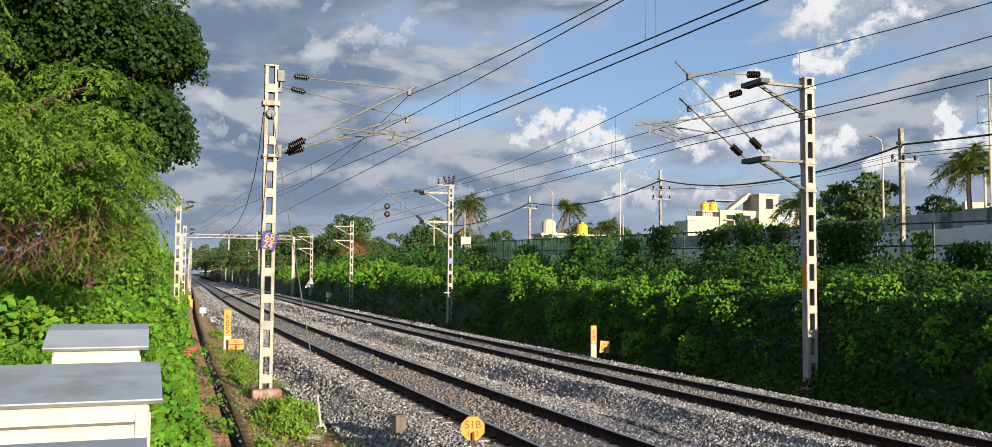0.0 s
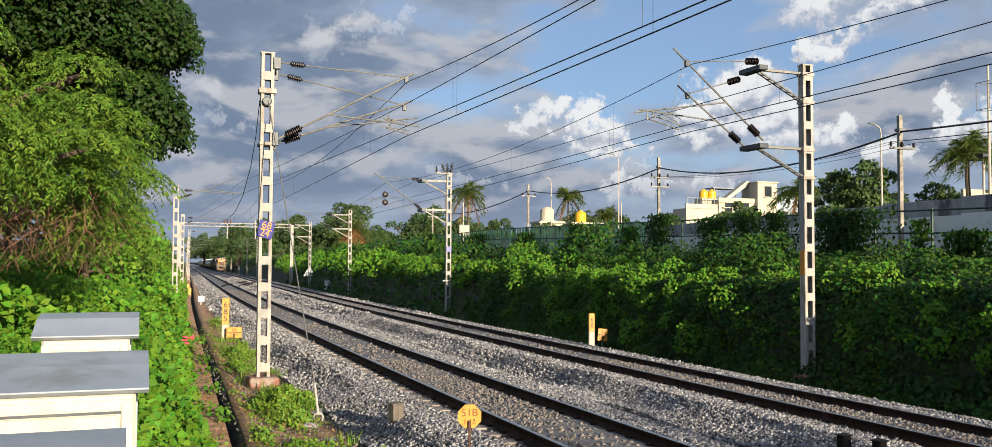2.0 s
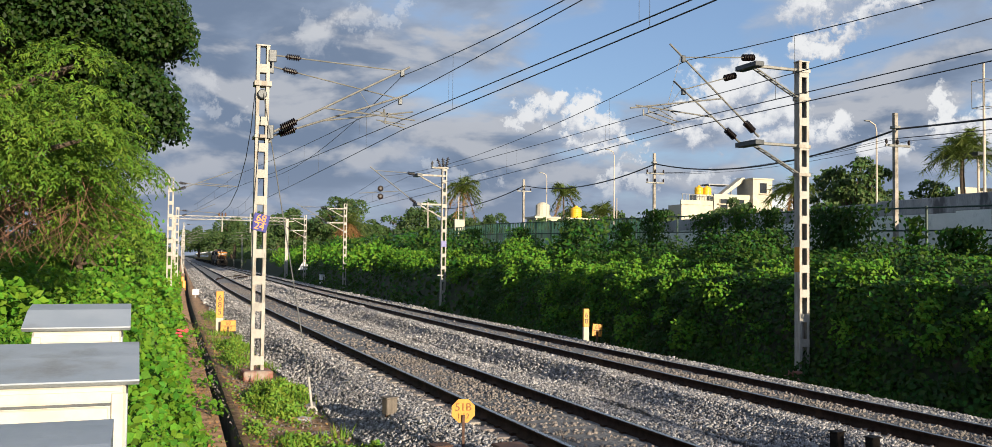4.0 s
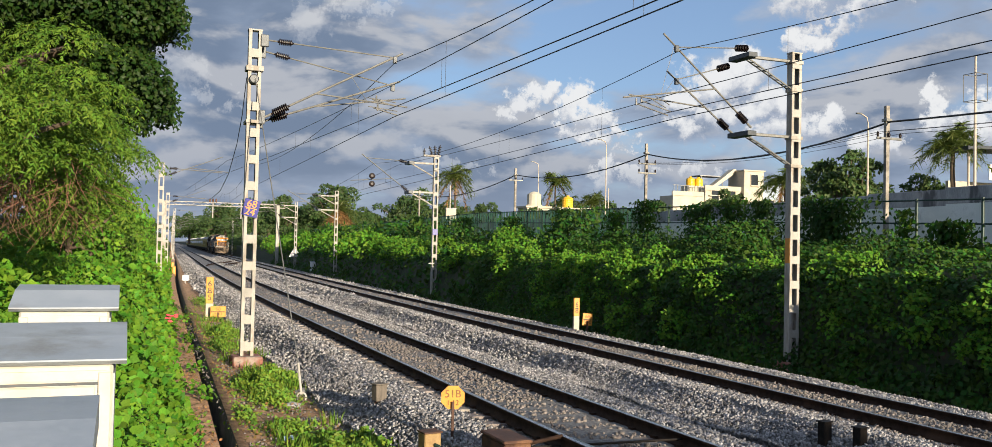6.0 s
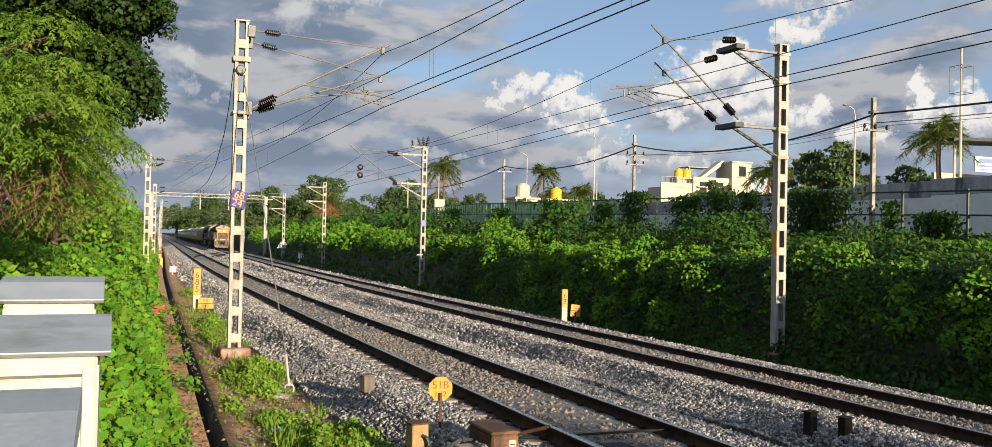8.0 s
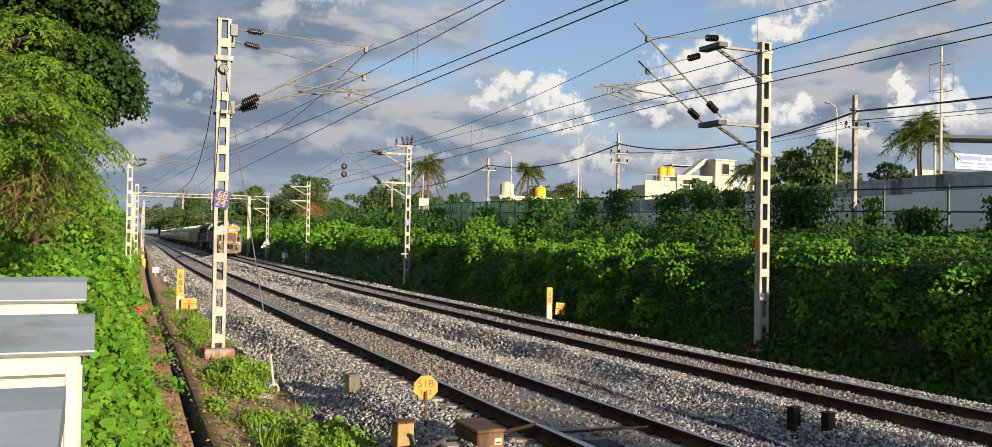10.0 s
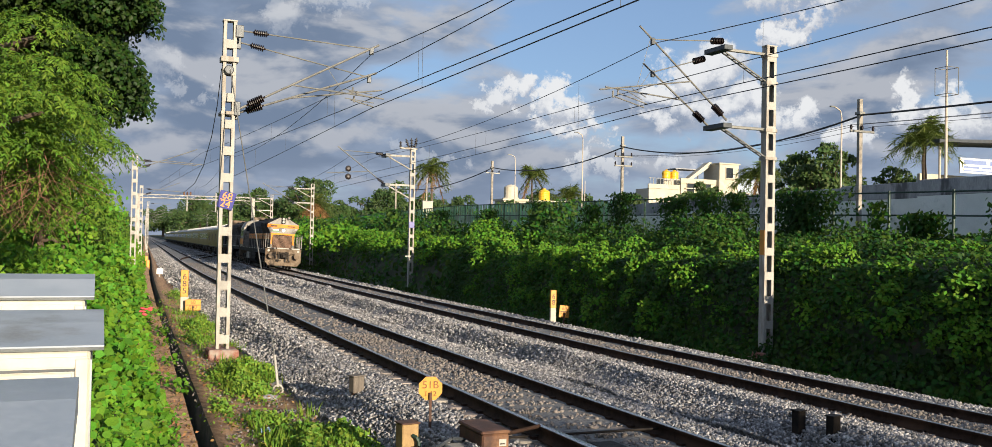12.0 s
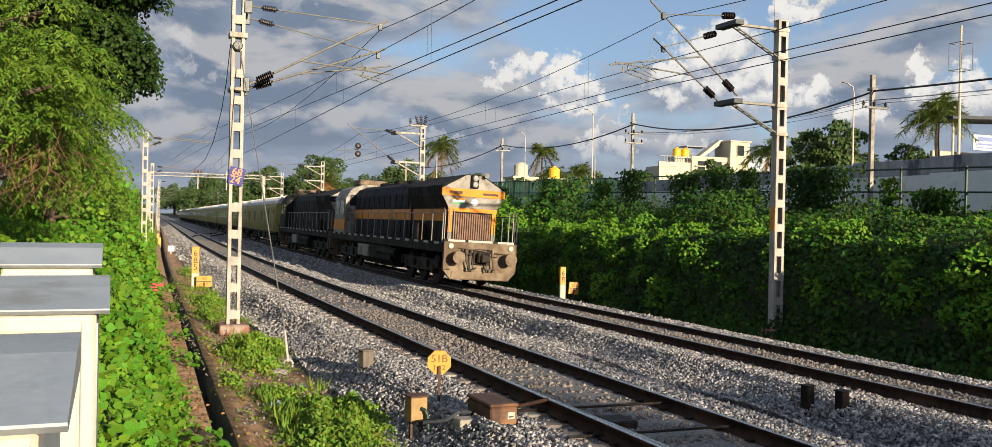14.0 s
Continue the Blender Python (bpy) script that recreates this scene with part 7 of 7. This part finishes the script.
    part("top_face", prism(NEW(), [(-1.20, 3.56), (1.20, 3.56), (0.30, 4.08), (-0.30, 4.08)], "y", yn - 0.03, yn), "loco_grey", t)
    flag = part("flag_sticker", box(NEW(), -0.78, -0.32, yn - 0.036, yn - 0.03, 3.06, 3.15), "flag_white", t, "small tricolour flag panel")
    part("flag_stripe", box(NEW(), -0.78, -0.32, yn - 0.036, yn - 0.03, 3.15, 3.22), "loco_orange", flag)
    part("flag_stripe", box(NEW(), -0.78, -0.32, yn - 0.036, yn - 0.03, 2.98, 3.06), "flag_green", flag)
    part("badge", lathe(NEW(), (0.06, yn - 0.03, 3.08), (0.06, yn - 0.045, 3.08), [(0, .13), (1, .13)], 16), "flag_white", t, "round pale badge")
    lamp = part("headlamp_case", box(NEW(), -0.15, 0.15, yn - 0.16, yn, 3.60, 4.12, 0.04), "loco_black", t)
    for z in (3.74, 3.97):
        part("headlamp_lens", lathe(NEW(), (0, yn - 0.15, z), (0, yn - 0.20, z), [(0, .115), (.6, .115), (1, .09)], 16), "lamp_glass", lamp)
    part("horn", lathe(NEW(), (0.4, y0 + 0.2, 4.05), (0.4, y0 - 0.25, 4.1), [(0, .04), (.7, .05), (1, .1)], 10), "loco_grey", t)
    # cab and short hood
    cab = [(-1.52, 1.60), (1.52, 1.60), (1.52, 3.35), (1.25, 3.85), (0.6, 4.12), (-0.6, 4.12), (-1.25, 3.85), (-1.52, 3.35)]
    c = part("cab", prism(NEW(), cab, "y", R - 4.3, R - 1.7), "loco_grey" if not front_cab else "loco_black", t, "dusty grey driver's cab")
    for s in (-1, 1):
        for y in (R - 4.0, R - 2.9):
            part("cab_window", box(NEW(), s * 1.525 - 0.01, s * 1.525 + 0.01, y, y + 0.85, 2.55, 3.25), "dark_glass", c)
        part("cab_stripe", box(NEW(), s * 1.528 - 0.01, s * 1.528 + 0.01, R - 4.3, R - 1.7, 1.75, 2.3), stripe, c)
    for x in (-0.8, 0.8):
        part("cab_window", box(NEW(), x - 0.5, x + 0.5, R - 4.32, R - 4.29, 3.0, 3.55), "dark_glass", c)
        part("cab_window", box(NEW(), x - 0.5, x + 0.5, R - 1.71, R - 1.68, 2.6, 3.4), "dark_glass", c)
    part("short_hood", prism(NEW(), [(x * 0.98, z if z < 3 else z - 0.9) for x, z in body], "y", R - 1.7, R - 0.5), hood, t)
    part("roof_unit", box(NEW(), -0.7, 0.7, R - 3.6, R - 2.2, 4.12, 4.4, 0.05), "loco_beam", t, "dusty roof box")
    part("exhaust_stack", box(NEW(), -0.25, 0.25, 0.5, 1.4, 3.98, 4.2, 0.03), "loco_black", t)
    for y in (-2.2, 2.6):
        part("roof_fan", lathe(NEW(), (0, y, 3.98), (0, y, 4.1), [(0, .6), (.5, .6), (1, .5)], 18), "loco_black", t)
    for yc in (-6.3, 6.3):
        bogie(t, yc, 3, 0.54, 1.75)
    return t


def coach(label, power):
    t = thing("railway_coach", label=label, category="railway coach", group="coaches", m=pose(FAR, 200, FAR_Z))
    L = 11.65
    prof = [(-1.50, 1.15), (1.50, 1.15), (1.60, 1.8), (1.60, 3.0), (1.52, 3.35), (-1.52, 3.35), (-1.60, 3.0), (-1.60, 1.8)]
    part("body", prism(NEW(), prof, "y", -L, L), "coach", t)
    part("roof", prism(NEW(), [(1.525, 3.352), (1.42, 3.60), (1.10, 3.88), (0.5, 4.03), (-0.5, 4.03), (-1.10, 3.88), (-1.42, 3.60), (-1.525, 3.352)], "y", -L - 0.02, L + 0.02), "coach_roof", t, "silver-grey ribbed roof")
    for y in np.arange(-10.5, 10.6, 1.5):
        part("roof_rib", prism(NEW(), [(1.54, 3.36), (1.43, 3.615), (1.11, 3.895), (0.5, 4.045), (-0.5, 4.045), (-1.11, 3.895), (-1.43, 3.615), (-1.54, 3.36)], "y", float(y), float(y) + 0.06), "coach_roof", t)
    for s in (-1, 1):
        if power:
            for y in np.arange(-11, 11, 1.15):
                part("side_rib", box(NEW(), s * 1.605 - 0.012, s * 1.605 + 0.012, float(y), float(y) + 0.07, 1.3, 3.1), "coach", t)
            for y in (-7.5, -2.5, 3.2, 8.0):
                part("vent", box(NEW(), s * 1.61 - 0.01, s * 1.61 + 0.01, y, y + 1.1, 1.9, 2.8), "loco_beam", t)
        else:
            for y in np.arange(-8.6, 8.5, 1.9):
                w = part("window", box(NEW(), s * 1.607 - 0.012, s * 1.607 + 0.012, float(y), float(y) + 1.25, 2.12, 2.86, 0.01), "dark_glass", t)
                part("window_frame", box(NEW(), s * 1.604 - 0.01, s * 1.604 + 0.01, float(y) - 0.06, float(y) + 1.31, 2.06, 2.92), "coach_roof", w)
        for y in (-10.7, 9.9):
            d = part("door", box(NEW(), s * 1.612 - 0.012, s * 1.612 + 0.012, y, y + 0.8, 1.2, 3.1, 0.01), "coach", t)
            part("door_window", box(NEW(), s * 1.622 - 0.01, s * 1.622 + 0.01, y + 0.2, y + 0.6, 2.2, 2.8), "dark_glass", d)
        part("sole_bar", box(NEW(), s * 1.45 - 0.05, s * 1.45 + 0.05, -L, L, 1.0, 1.16), "bogie", t)
    for y0 in (-4.5, -1.5, 2.0):
        part("equipment_box", box(NEW(), -1.2, 1.2, y0, y0 + 2.0, 0.45, 1.1, 0.04), "bogie", t)
    for y, s in ((-L, -1), (L, 1)):
        part("gangway", box(NEW(), -0.6, 0.6, min(y, y + s * 0.3), max(y, y + s * 0.3), 1.2, 3.2, 0.05), "bogie", t)
        part("coupler", box(NEW(), -0.15, 0.15, min(y, y + s * 0.35), max(y, y + s * 0.35), 0.9, 1.2), "bogie", t)
    for yc in (-7.45, 7.45):
        bogie(t, yc, 2, 0.46, 2.56)
    return t


train = []      # thing, distance of its middle behind the leading end, half distance of its bogies
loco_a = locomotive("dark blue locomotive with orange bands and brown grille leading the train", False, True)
train.append((loco_a, 10.3, 6.3))
loco_b = locomotive("sooty black and grey locomotive coupled behind the leading one", True, False)
train.append((loco_b, 31.0, 6.3))
first_coach = coach("ribbed olive-cream power car behind the locomotives", True)
train.append((first_coach, 41.5 + 11.9, 7.45))
second = coach("olive-cream railway coach with dark windows and silver roof", False)
train.append((second, 41.5 + 11.9 + 23.8, 7.45))
for k in range(2, 13):
    train.append((copy_thing(second, pose(FAR, 200 + 24 * k, FAR_Z)), 41.5 + 11.9 + 23.8 * k, 7.45))


def on_far_track(y):
    return Vector((float(cx(y)) + FAR, y, FAR_Z))


def motions():
    """The train runs towards the viewer at about 77 km/h."""
    for ob, behind, half in train:
        rows = []
        for i in range(29):
            t = i * 0.5
            y = 30.7 + 21.3 * (14.0 - t) + behind
            a, b = on_far_track(y - half), on_far_track(y + half)
            c, d = (a + b) / 2, b - a
            rows.append((t, pose(c.x, c.y, c.z, 0, -math.degrees(CANT / 1.75), -math.degrees(math.atan2(d.x, d.y)))))
        walk(ob, rows)


motions()
